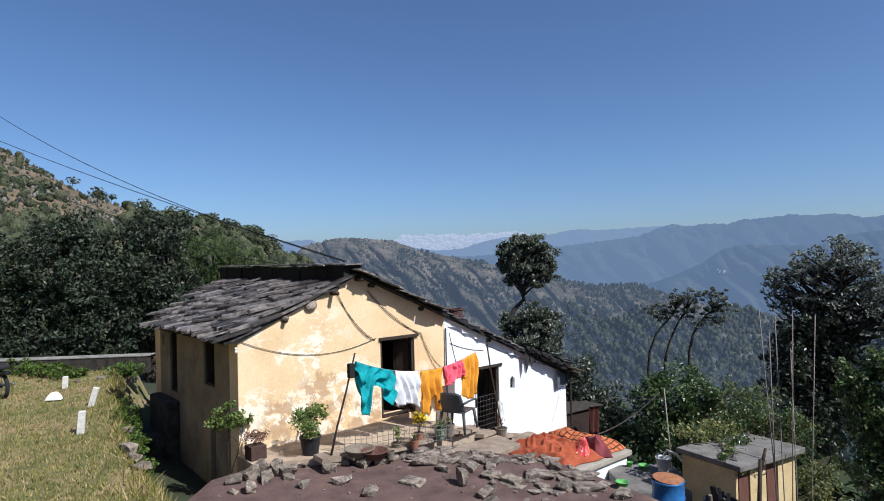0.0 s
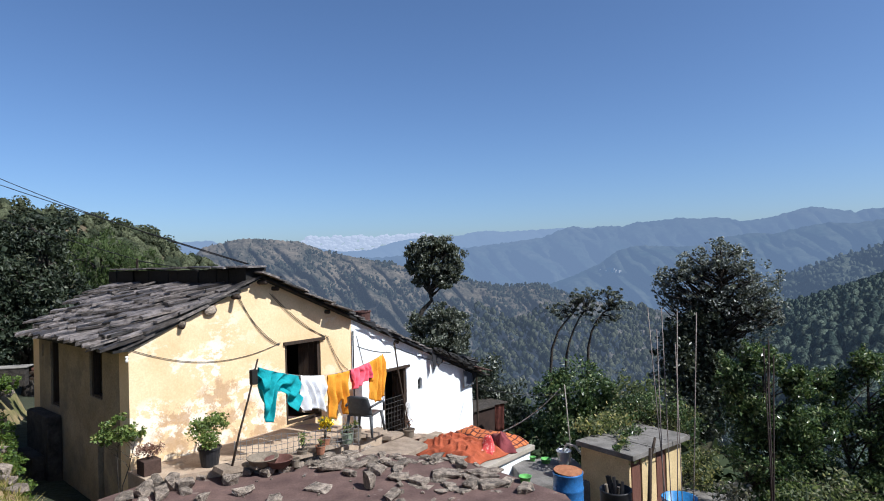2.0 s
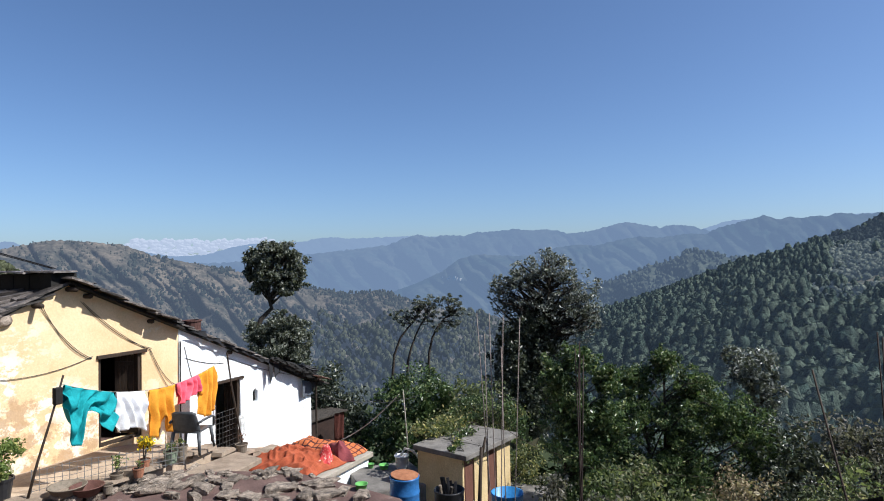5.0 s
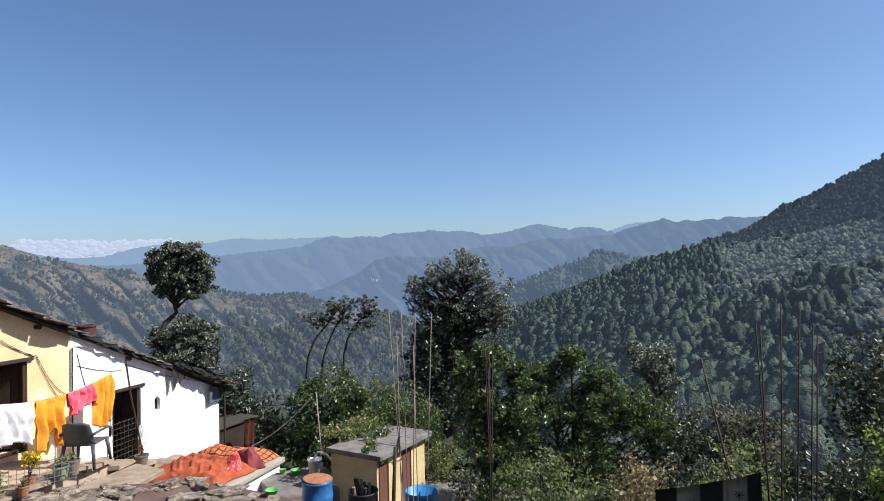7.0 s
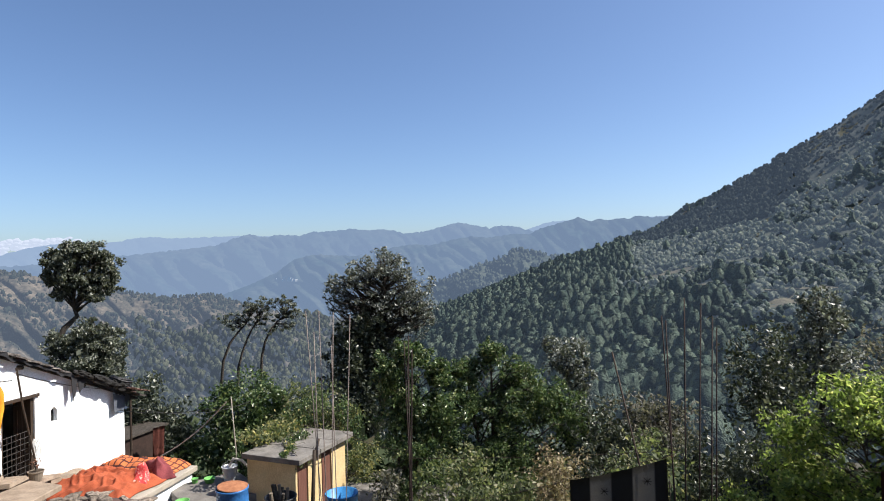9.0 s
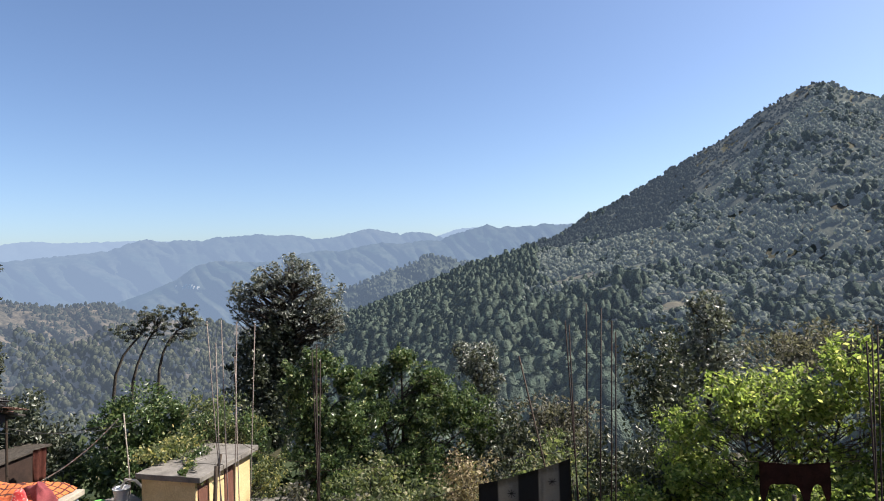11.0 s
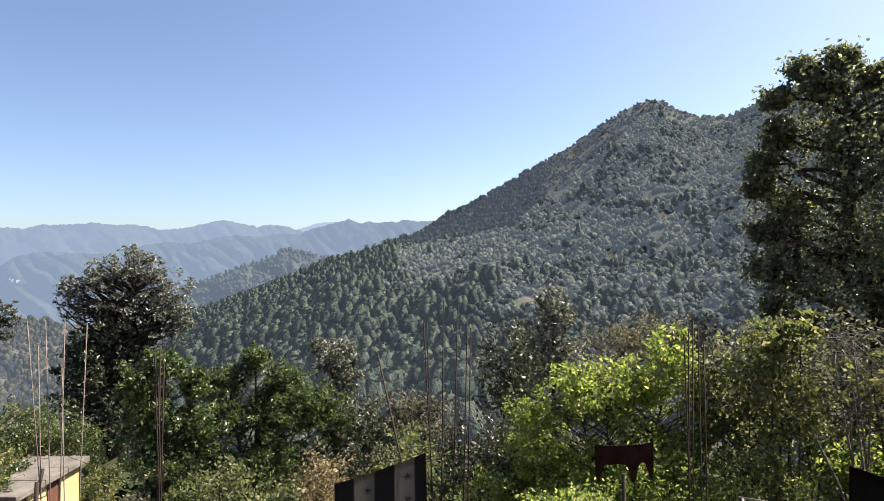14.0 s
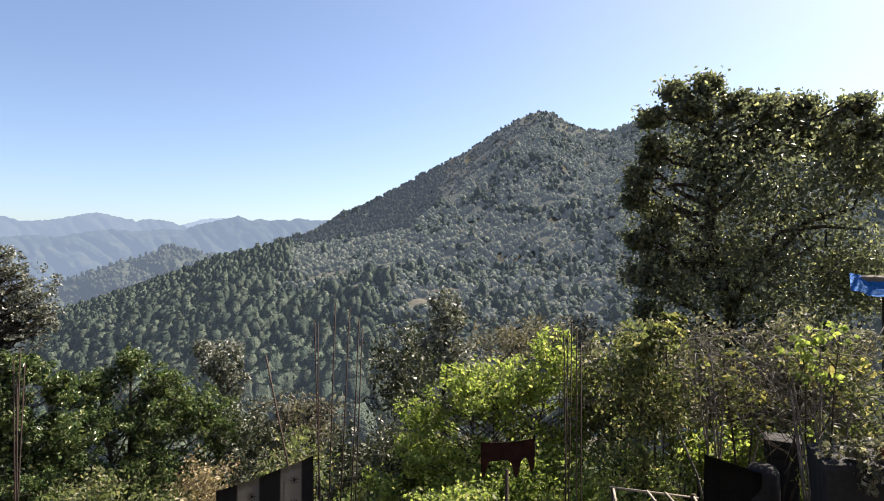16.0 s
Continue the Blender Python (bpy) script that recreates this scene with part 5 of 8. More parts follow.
def rock_mesh(seed, flat):
    rng = random.Random(seed)
    bm = bmesh.new()
    for c in ((x, y, z) for x in (-1, 1) for y in (-1, 1) for z in (-1, 1)):
        bm.verts.new(Vector([0.5 * v * rng.uniform(0.32, 1.0) for v in c]))
    for _ in range(9):
        d = Vector((rng.uniform(-1, 1), rng.uniform(-1, 1), rng.uniform(-0.6, 1)))
        bm.verts.new(d / max(abs(c) for c in d) * rng.uniform(0.34, 0.52))
    hull = bmesh.ops.convex_hull(bm, input=bm.verts[:])
    bmesh.ops.delete(bm, geom=[v for v in hull["geom_interior"] if isinstance(v, bmesh.types.BMVert)], context="VERTS")
    bmesh.ops.subdivide_edges(bm, edges=bm.edges[:], cuts=1, use_grid_fill=True)
    for v in bm.verts:
        v.co *= 1 + 0.16 * noise.noise(v.co * 4 + Vector((seed, 0, 0))) + 0.07 * noise.noise(v.co * 11 + Vector((0, seed, 0)))
    low = min(v.co.z for v in bm.verts)
    for v in bm.verts:
        v.co.z -= low
    me = bpy.data.meshes.new("rock")
    bm.normal_update()
    bm.to_mesh(me)
    bm.free()
    me.materials.append(M_stone)
    return me


ROCKS = [rock_mesh(100 + i, False) for i in range(10)]


def rock(x, y, z, w, h, deep=None, turn=None, tilt=0.0, label="grey angular fieldstone lying on the flat roof", group="stones on the roof", name="stone"):
    ob = new(name, ROCKS[random.randrange(10)])
    ob.matrix_basis = Matrix.Translation((x, y, z)) @ Euler((random.uniform(-tilt, tilt), random.uniform(-tilt, tilt), random.uniform(0, 6.3) if turn is None else radians(turn))).to_matrix().to_4x4() @ Matrix.Diagonal((w * 1.02, deep or w * random.uniform(0.5, 0.85), h, 1))
    return tagged(ob, label, "stone", group)


random.seed(77)
for x, y, w, h in ((-3.2, 10.9, .46, .30), (-2.93, 10.8, .42, .34), (-3.16, 10.03, .32, .24), (-2.3, 10.17, .26, .16), (-2.01, 10.8, .42, .24), (-1.71, 10.3, .47, .15), (-1.92, 11.3, .55, .2),
                   (-1.62, 11.3, .42, .18), (-1.4, 11.1, .32, .24), (-1.0, 11.45, .6, .17), (-.36, 11.1, .6, .25), (.31, 10.1, .42, .34), (-1.15, 9.82, .45, .15), (-.48, 10.2, .55, .12)):
    rock(x, y, -3.715, w * 0.82, h * 0.85)
for x, y, w, h in ((.05, 11.58, .46, .12), (.44, 10.8, .43, .18), (.8, 10.4, .47, .16), (.97, 11.1, .5, .12), (1.15, 10.1, .5, .16), (1.6, 11.2, .45, .15), (1.64, 10.3, .6, .13), (1.95, 9.75, .45, .16),
                   (1.97, 10.7, .38, .16), (2.3, 9.7, .6, .12), (2.2, 10.3, .5, .12), (-2.48, 11.9, .3, .14), (-2.79, 11.4, .29, .18), (-3.4, 9.96, .26, .1), (-3.55, 10.5, .4, .16), (2.75, 9.4, .5, .14)):
    rock(x, y, -3.715, w * 0.82, h * 0.85)
for i in range(125):      # smaller rubble along the far rim and the right-hand corner
    f = random.random()
    x, y = (random.uniform(-3.2, 1.0), random.uniform(11.15, 12.0)) if f < 0.5 else (random.uniform(0.6, 2.6), random.uniform(9.3, 11.4))
    if x > 2.45 - (y - 10.5) * 0.62:
        continue
    rock(x, y, -3.72, random.uniform(0.12, 0.38), random.uniform(0.05, 0.13) * (1.0 if x < 0.9 else 0.65), tilt=0.15)
for x, y, w, h in ((-2.7, 11.75, .4, .26), (-2.2, 11.75, .46, .22), (-1.5, 11.7, .5, .24), (-0.75, 11.7, .55, .26), (-0.2, 11.55, .5, .22), (0.35, 11.35, .5, .24), (-3.3, 10.6, .42, .42), (-3.0, 10.45, .4, .4), (-2.75, 10.75, .4, .36), (-2.65, 10.55, .3, .2), (0.0, 10.75, .4, .2)):
    rock(x, y, -3.73, w * 0.85, h * 0.62, tilt=0.12)
for i in range(40):      # chips and pebbles
    rock(random.uniform(-3.4, 2.3), random.uniform(9.2, 11.6), -3.705, random.uniform(0.03, 0.08), random.uniform(0.02, 0.05), label="small stone chip on the flat roof", group="stone chips")

M_wornslab = surface("worn_slab", (0.17, 0.13, 0.095), (0.33, 0.26, 0.195), 3, 0.9, 0.4, 40)
SLABS = [slate_mesh(50 + i, M_wornslab) for i in range(5)]
# flat grey slabs along the terrace's rim and the rubble bank that falls beside it
for i, s in enumerate(np.arange(1.2, 7.5, 0.55)):
    k = float(np.interp(s, ss, edge))
    m = HOUSE @ Matrix.Translation((s, k + 0.02 + random.uniform(-0.06, 0.06), floor_z(s) + 0.01)) @ Euler((random.uniform(-0.05, 0.05), 0.12 + random.uniform(-0.08, 0.08), 0.22 + random.uniform(-0.1, 0.1))).to_matrix().to_4x4()
    ob = new("paving_slab", SLABS[i % 5])
    ob.matrix_basis = m @ Matrix.Diagonal((random.uniform(0.6, 0.9), random.uniform(0.25, 0.42), random.uniform(0.05, 0.09), 1))
    tagged(ob, "worn tan stone slab on the terrace rim", "paving slab", "slabs along the terrace")
bm = bmesh.new()
grid = {}
for i in range(26):
    for j in range(10):
        s, f = 2.0 + i * 0.26, j / 9
        k0 = float(np.interp(s, ss, edge)) + 0.15
        k = k0 - 2.0 * f
        z = floor_z(s) - 0.26 - 0.4 * f - 0.25 * max(0, s - 4) * f * 0.5 + 0.07 * noise.noise(Vector((s * 3, k * 3, 1)))
        grid[i, j] = bm.verts.new((s, k, z))
for i in range(25):
    for j in range(9):
        bm.faces.new((grid[i, j], grid[i, j + 1], grid[i + 1, j + 1], grid[i + 1, j]))
bmesh.ops.recalc_face_normals(bm, faces=bm.faces)
tagged(part("ground", bm, M_mud, None, smooth=True, m=HOUSE), "trodden earth bank below the terrace", "bank", kind="structure")
random.seed(19)
for i in range(105):
    s, f = random.uniform(2.6, 6.4), random.uniform(0.05, 0.8)
    k = float(np.interp(s, ss, edge)) + 0.15 - 2.0 * f
    z = floor_z(s) - 0.28 - 0.4 * f - 0.25 * max(0, s - 4) * f * 0.5
    p = hp(s, k, z)
    w = random.uniform(0.14, 0.5)
    rock(p.x, p.y, p.z - 0.03, w, random.uniform(0.05, 0.11), w * random.uniform(0.3, 0.55), random.uniform(5, 65), 0.15, "flat grey rubble stone on the earth bank", "rubble below the terrace")

# ---- the small white store with the bedding spread on its roof ----
M_slabtop = surface("lime_slab", (0.24, 0.21, 0.17), (0.40, 0.36, 0.30), 3, 0.9, 0.3, 50)
store = base("store_building", hp(5.8, -3.2, -6.2), "low white store with a flat slab roof", "outbuilding", turn=TURN)
bm = bmesh.new()
box(bm, (0.08, 0.08, 0), (2.24, 2.0, 1.5))
part("wall", bm, M_white, store, "white limewashed wall")
bm = bmesh.new()
box(bm, (0, 0, 1.5), (2.34, 2.12, 1.62), 0.02)
part("roof_slab", bm, M_slabtop, store)
M_orange = surface("orange_cloth", (0.25, 0.052, 0.022), (0.37, 0.092, 0.040), 4, 0.95, 0.4, 70)
M_redcloth = surface("red_print_cloth", (0.60, 0.05, 0.06), (0.75, 0.10, 0.09), 6, 0.9, 0.3, 60, patch=(0.8, 0.6, 0.5), patch_scale=22, patch_at=(0.56, 0.60))
M_maroon = surface("maroon_cloth", (0.12, 0.025, 0.03), (0.22, 0.05, 0.055), 5, 0.95, 0.3, 60)


def heap(name, at, size, height, material, label, seed, turn=0.0, n=34, rough=1.0, category="bedding"):
    """Crumpled cloth: a thick sheet with ridges and folds that thins out to its rim."""
    bm = bmesh.new()
    g = {}
    for i in range(n):
        for j in range(n):
            u, w = i / (n - 1) * 2 - 1, j / (n - 1) * 2 - 1
            rim = max(abs(u), abs(w))
            wob = 1 + 0.13 * noise.noise(Vector((math.atan2(w, u) * 1.3, seed, 0)))
            x, y = u * size[0] / 2 * wob, w * size[1] / 2 * wob
            crease = lambda q: max(0.0, 1 - 3.4 * abs(noise.noise(q))) ** 1.6
            fold = 1.25 * crease(Vector((x * 2.3 + y * 0.9 + seed, y * 1.0 - x * 0.5, seed))) + 0.6 * crease(Vector((x * 3.1 - y * 1.6, y * 2.6 + seed, seed + 3))) + 0.4 * abs(noise.noise(Vector((x * 2.6 + y * 1.2 + seed, y * 1.5 - x * 0.6, seed)))) + 0.22 * abs(noise.noise(Vector((x * 6 - y * 3, y * 5, seed + 4))))
            body = (1 - rim ** 3) * height * (0.45 + 0.55 * noise.noise(Vector((x * 1.1, y * 1.1, seed + 9))) + 0.35)
            g[i, j] = bm.verts.new((x, y, max(0.012, body + rough * 0.16 * (fold - 0.25) * (1 - rim ** 6) + 0.02)))
    for i in range(n - 1):
        for j in range(n - 1):
            bm.faces.new((g[i, j], g[i + 1, j], g[i + 1, j + 1], g[i, j + 1]))
    made = bmesh.ops.extrude_face_region(bm, geom=bm.faces[:])
    bmesh.ops.translate(bm, vec=(0, 0, -0.012), verts=[v for v in made["geom"] if isinstance(v, bmesh.types.BMVert)])
    bmesh.ops.recalc_face_normals(bm, faces=bm.faces)
    ob = part(name, bm, material, None, smooth=True, m=Matrix.Translation(at) @ Euler((0, 0, radians(turn))).to_matrix().to_4x4())
    return tagged(ob, label, category)


STORE_Z = -6.2 + 1.625
heap("quilt", hp(6.65, -2.05, STORE_Z), (1.6, 2.0), 0.22, M_orange, "crumpled orange quilt drying on the store roof", 3, TURN, 80, 0.62)
heap("blanket", hp(6.85, -2.75, STORE_Z + 0.02), (0.46, 0.36), 0.24, M_redcloth, "red printed blanket bunched on the roof", 8, TURN + 20, 22)
heap("blanket", hp(7.45, -2.70, STORE_Z), (0.42, 0.95), 0.34, M_maroon, "rolled maroon blanket on the store roof", 12, TURN - 35, 22, 0.5)
m, t, p = shader("checked_quilt")
ck = t.nodes.new("ShaderNodeTexBrick")
ck.offset = 0.0
ck.inputs["Color1"].default_value = ck.inputs["Color2"].default_value = (0.46, 0.13, 0.04, 1)
ck.inputs["Mortar"].default_value = (0.06, 0.015, 0.012, 1)
ck.inputs["Scale"].default_value, ck.inputs["Mortar Size"].default_value, ck.inputs["Brick Width"].default_value, ck.inputs["Row Height"].default_value = 6.0, 0.10, 0.9, 0.9
t.links.new(t.nodes.new("ShaderNodeTexCoord").outputs["Object"], ck.inputs["Vector"])
t.links.new(ck.outputs[0], p.inputs["Base Color"])
p.inputs["Roughness"].default_value = 0.95
heap("quilt", hp(7.72, -2.05, STORE_Z), (0.85, 1.95), 0.24, m, "orange quilt with a dark check pattern", 15, TURN, 26, 0.3)

# ---- things on the terrace ----
M_chair = plain("grey_plastic", (0.06, 0.065, 0.07), 0.45)
chair = base("garden_chair", hp(4.2, -1.50, floor_z(4.2) + 0.01), "dark grey moulded plastic armchair on the terrace", "chair", turn=TURN + 22)
bm = bmesh.new()
box(bm, (-0.22, -0.23, 0.40), (0.24, 0.23, 0.435), 0.015)
part("seat", bm, M_chair, chair)
bm = bmesh.new()
g = {}
for i in range(9):
    for j in range(8):
        u, w = i / 8 * 2 - 1, j / 7
        half = 0.235 - 0.03 * w ** 2
        g[i, j] = bm.verts.new((-0.21 - 0.12 * w + 0.05 * u * u, u * half, 0.42 + 0.43 * w * (1 - 0.10 * u ** 4)))
for i in range(8):
    for j in range(7):
        bm.faces.new((g[i, j], g[i + 1, j], g[i + 1, j + 1], g[i, j + 1]))
made = bmesh.ops.extrude_face_region(bm, geom=bm.faces[:])
bmesh.ops.translate(bm, vec=(-0.022, 0, 0), verts=[v for v in made["geom"] if isinstance(v, bmesh.types.BMVert)])
bmesh.ops.recalc_face_normals(bm, faces=bm.faces)
part("backrest", bm, M_chair, chair, smooth=True)
for sy in (-1, 1):
    bm = bmesh.new()
    tube(bm, [(-0.27, sy * 0.25, 0.62), (-0.1, sy * 0.28, 0.645), (0.15, sy * 0.285, 0.64), (0.24, sy * 0.275, 0.60), (0.255, sy * 0.265, 0.42)], 0.024, 0.022, 8)
    part("armrest", bm, M_chair, chair, smooth=True)
    for sx in (-1, 1):
        bm = bmesh.new()
        tube(bm, [(sx * 0.22 + 0.01, sy * 0.22, 0.42), (sx * 0.27, sy * 0.265, 0.0)], 0.034, 0.022, 8)
        part("leg", bm, M_chair, chair, smooth=True)

chair.scale = (1.15, 1.15, 1.02)
# washing line
A_LINE, B_LINE = hp(1.59, -1.55, -1.84), hp(6.12, -0.50, -2.09)
line_pts = sag(A_LINE, B_LINE, 0.41, 30)
stand = base("clothes_pole", hp(1.08, -1.45, -3.68), "thin crooked wooden pole holding the washing line", "pole", turn=TURN)
inv = stand.matrix_basis.inverted()
bm = bmesh.new()
tube(bm, [(0, 0, 0), inv @ hp(1.24, -1.5, -3.0), inv @ hp(1.42, -1.53, -2.4), inv @ hp(1.62, -1.55, -1.70)], 0.022, 0.016, 8)
part("pole", bm, M_wood_dark, stand, smooth=True)
bm = bmesh.new()
box(bm, (-0.06, -0.05, -0.15), (0.06, 0.05, 0.12), 0.02)
part("tin", bm, M_black, stand, "dark rag tied at the pole's top", m=Matrix.Translation(inv @ hp(1.52, -1.56, -2.0)))
bm = bmesh.new()
tube(bm, line_pts, 0.006, 0.006, 5)
tagged(part("washing_line", bm, plain("cord", (0.3, 0.28, 0.25), 0.9), None), "thin cord strung from pole to wall", "cord")


def on_line(d):
    f = d / 4.65 * 30
    i = min(29, int(f))
    return line_pts[i].lerp(line_pts[i + 1], f - i)


def hung(name, d0, d1, drops, back_drop, material, label, seed, split=None, waves=5, gather=0.0, slant=0.0):
    """A cloth folded over the line from d0 to d1 metres along it; drops: how far it hangs at even steps across."""
    bm = bmesh.new()
    n, rows_ = 96, 30
    across = (on_line(d1) - on_line(d0)).normalized()
    out = Vector((across.y, -across.x, 0))
    g = {}
    for i in range(n + 1):
        u = i / n
        top = on_line(d0 + (d1 - d0) * u)
        drop = float(np.interp(u, np.linspace(0, 1, len(drops)), drops))
        for j in range(rows_ + 1):
            w = j / rows_ * 1.35 - 0.35      # below nought: the part behind the line
            down = drop * w if w >= 0 else back_drop * -w / 0.35
            amp = 0.014 + 0.05 * min(1, abs(w) * 2.5)
            ripple = amp * math.sin(u * waves * 6.28 + slant * w * 4 + seed + 2.4 * noise.noise(Vector((u * 3, w * 2, seed)))) + 0.02 * noise.noise(Vector((u * 7, w * 5, seed)))
            pinch = 1 - gather * max(0, w) * 0.5
            p = top + across * ((u - 0.5) * (d1 - d0) * (pinch - 1)) + out * ((0.012 if w >= 0 else -0.02) + ripple * (1 if w >= 0 else 0.6) + 0.03 * max(0, w)) - Vector((0, 0, down - 0.008))
            p += across * 0.02 * noise.noise(Vector((w * 4, u * 2, seed + 7)))
            g[i, j] = bm.verts.new(p)
    for i in range(n):
        for j in range(rows_):
            w = j / rows_ * 1.35 - 0.35
            if split and w > split[1] and abs((i + 0.5) / n - split[0]) < split[2] * (w - split[1] + 0.2):
                continue
            bm.faces.new((g[i, j], g[i, j + 1], g[i + 1, j + 1], g[i + 1, j]))
    loose = [v for v in bm.verts if not v.link_faces]
    bmesh.ops.delete(bm, geom=loose, context="VERTS")
    made = bmesh.ops.extrude_face_region(bm, geom=bm.faces[:])
    bmesh.ops.translate(bm, vec=-out * 0.006, verts=[v for v in made["geom"] if isinstance(v, bmesh.types.BMVert)])
    bmesh.ops.recalc_face_normals(bm, faces=bm.faces)
    return tagged(part(name, bm, material, None, smooth=True), label, "laundry", "washing on the line")


M_teal = surface("teal_cloth", (0.006, 0.20, 0.225), (0.016, 0.32, 0.345), 5, 0.85, 0.2, 80, coords="Object")
M_whitecloth = surface("white_cloth", (0.70, 0.70, 0.72), (0.85, 0.85, 0.86), 5, 0.9, 0.2, 80, coords="Object")
M_saffron = surface("saffron_cloth", (0.56, 0.225, 0.012), (0.72, 0.32, 0.03), 6, 0.85, 0.2, 80, coords="Object")
M_pink = surface("pink_cloth", (0.70, 0.08, 0.13), (0.82, 0.14, 0.19), 6, 0.85, 0.2, 80, coords="Object")
hung("shirt", 0.04, 1.12, (0.42, 0.80, 0.98, 0.96, 0.55, 0.40, 0.36, 0.40, 0.50, 0.62, 0.70, 0.72, 0.66), 0.35, M_teal, "teal green cotton shirt hung over the line", 1.0, waves=3.6, slant=3.2)
hung("cloth", 1.15, 1.90, (0.74, 0.72, 0.70, 0.66, 0.67, 0.66, 0.68, 0.70, 0.76, 0.74), 0.5, M_whitecloth, "white cotton cloth hung over the line", 2.2, waves=3.2, slant=-1.6)
hung("trousers", 2.00, 2.76, (0.92, 0.94, 0.90, 0.90, 0.94, 0.95), 0.62, M_saffron, "saffron orange trousers drying on the line", 3.1, split=(0.5, 0.62, 0.16), waves=3.4)
hung("cloth", 2.82, 3.52, (0.46, 0.42, 0.38, 0.36), 0.3, M_pink, "pink red cloth drying on the line", 4.4, waves=4, slant=1.2)
hung("scarf", 3.53, 4.12, (0.85, 0.98, 1.02, 0.95, 0.80), 0.5, M_saffron, "orange scarf hanging long from the line", 5.3, waves=3, slant=1.5)

# low wire mesh before the pots
M_wire = plain("galvanised_wire", (0.30, 0.29, 0.28), 0.5, 0.6)
fence = base("wire_fence", hp(1.5, -1.30, floor_z(1.5)), "low square-mesh wire fence along the terrace", "fence")
fa, fb = Vector((1.35, -1.15)), Vector((3.4, -2.2))
for i in range(23):
    p2 = fa.lerp(fb, i / 22)
    bm = bmesh.new()
    a = fence.matrix_basis.inverted() @ hp(p2.x, p2.y, floor_z(p2.x) - 0.02)
    tube(bm, [a, a + Vector((0, 0, 0.40 + 0.03 * math.sin(i * 1.7)))], 0.006 if i % 11 else 0.012, None, 4)
    part("wire" if i % 11 else "post", bm, M_wire, fence)
for j in range(5):
    bm = bmesh.new()
    tube(bm, [fence.matrix_basis.inverted() @ (hp(*fa.lerp(fb, i / 12), floor_z(fa.lerp(fb, i / 12).x) + 0.03 + 0.085 * j + 0.02 * math.sin(i + j))) for i in range(13)], 0.005, None, 4)
    part("wire", bm, M_wire, fence)
for s, k, h in ((4.9, -1.25, 0.5), (3.25, -1.9, 0.55), (2.75, -1.95, 0.5)):
    stick = base("stake", hp(s, k, floor_z(s) - 0.03), "thin dark garden stake", "stake", "stakes on the terrace")
    bm = bmesh.new()
    tube(bm, [(0, 0, 0), (0.01, 0, h)], 0.010, 0.008, 6)
    part("rod", bm, M_wood_dark, stick)

# pots and plants
M_terracotta = plain("clay_pot", (0.27, 0.12, 0.07), 0.9)
M_oldtin = plain("old_tin", (0.20, 0.165, 0.125), 0.8, 0.2)
M_plasticblack = plain("black_plastic", (0.02, 0.02, 0.022), 0.5)
M_palegreen = plain("pale_green_plastic", (0.20, 0.24, 0.17), 0.6)
M_soil = surface("potting_soil", (0.03, 0.022, 0.015), (0.07, 0.05, 0.035), 20, 1.0, 0.6, 90)
M_flower = leafy("yellow_flowers", (0.65, 0.42, 0.01), (0.85, 0.62, 0.03), 0.7, 0.3)
M_drystem = leafy("dry_red_leaves", (0.10, 0.05, 0.04), (0.26, 0.15, 0.11), 0.9, 0.2)
M_potplant = leafy("pot_plant_leaves", (0.05, 0.09, 0.02), (0.20, 0.26, 0.07), 0.5, 0.35, (0.35, 0.33, 0.12), 0.08)


def pot_plant(name, at, r, h, pot_mat, label, blobs=(), leaves=0, size=0.05, leaf_mat=None, seed=1, square=False, top=1.25, flowers=0):
    ob = base(name, at, label, "potted plant", turn=TURN)
    bm = bmesh.new()
    if square:
        box(bm, (-r, -r, 0), (r, r, h), 0.012)
    else:
        lathe(bm, [(r * 0.72, 0), (r * 0.78, 0.01), (r * (top + 0.72) / 2.1, h * 0.6), (r, h * 0.88), (r * 1.1, h * 0.89), (r * 1.1, h), (r * 0.98, h), (r * 0.95, h * 0.9)], 18)
    part("pot", bm, pot_mat, ob, smooth=False)
    bm = bmesh.new()
    lathe(bm, [(r * 0.94, h * 0.85), (r * 0.9, h * 0.93)], 14)
    part("soil", bm, M_soil, ob)
    if blobs:
        rng = np.random.default_rng(seed)
        pts, hubs = crown_points(rng, blobs, leaves, 0.5, 0.3, 14)
        v, f = leaf_array(rng, pts, size, 0.45, 0.1)
        array_mesh("leaves", v, f, leaf_mat, ob)
        bm = bmesh.new()
        for hub in hubs[: max(4, len(hubs) // 2)]:
            tube(bm, [(0, 0, h * 0.9), (hub[0] * 0.4, hub[1] * 0.4, (hub[2] + h) / 2), tuple(hub)], 0.007, 0.003, 4)
        part("stems", bm, M_bark, ob)
        if flowers:
            pick = pts[rng.integers(0, len(pts), flowers)]
            v, f = leaf_array(rng, np.repeat(pick, 5, 0) + rng.normal(size=(flowers * 5, 3)) * 0.02, 0.05, 0.8, 0)
            array_mesh("flowers", v, f, M_flower, ob)
    return ob


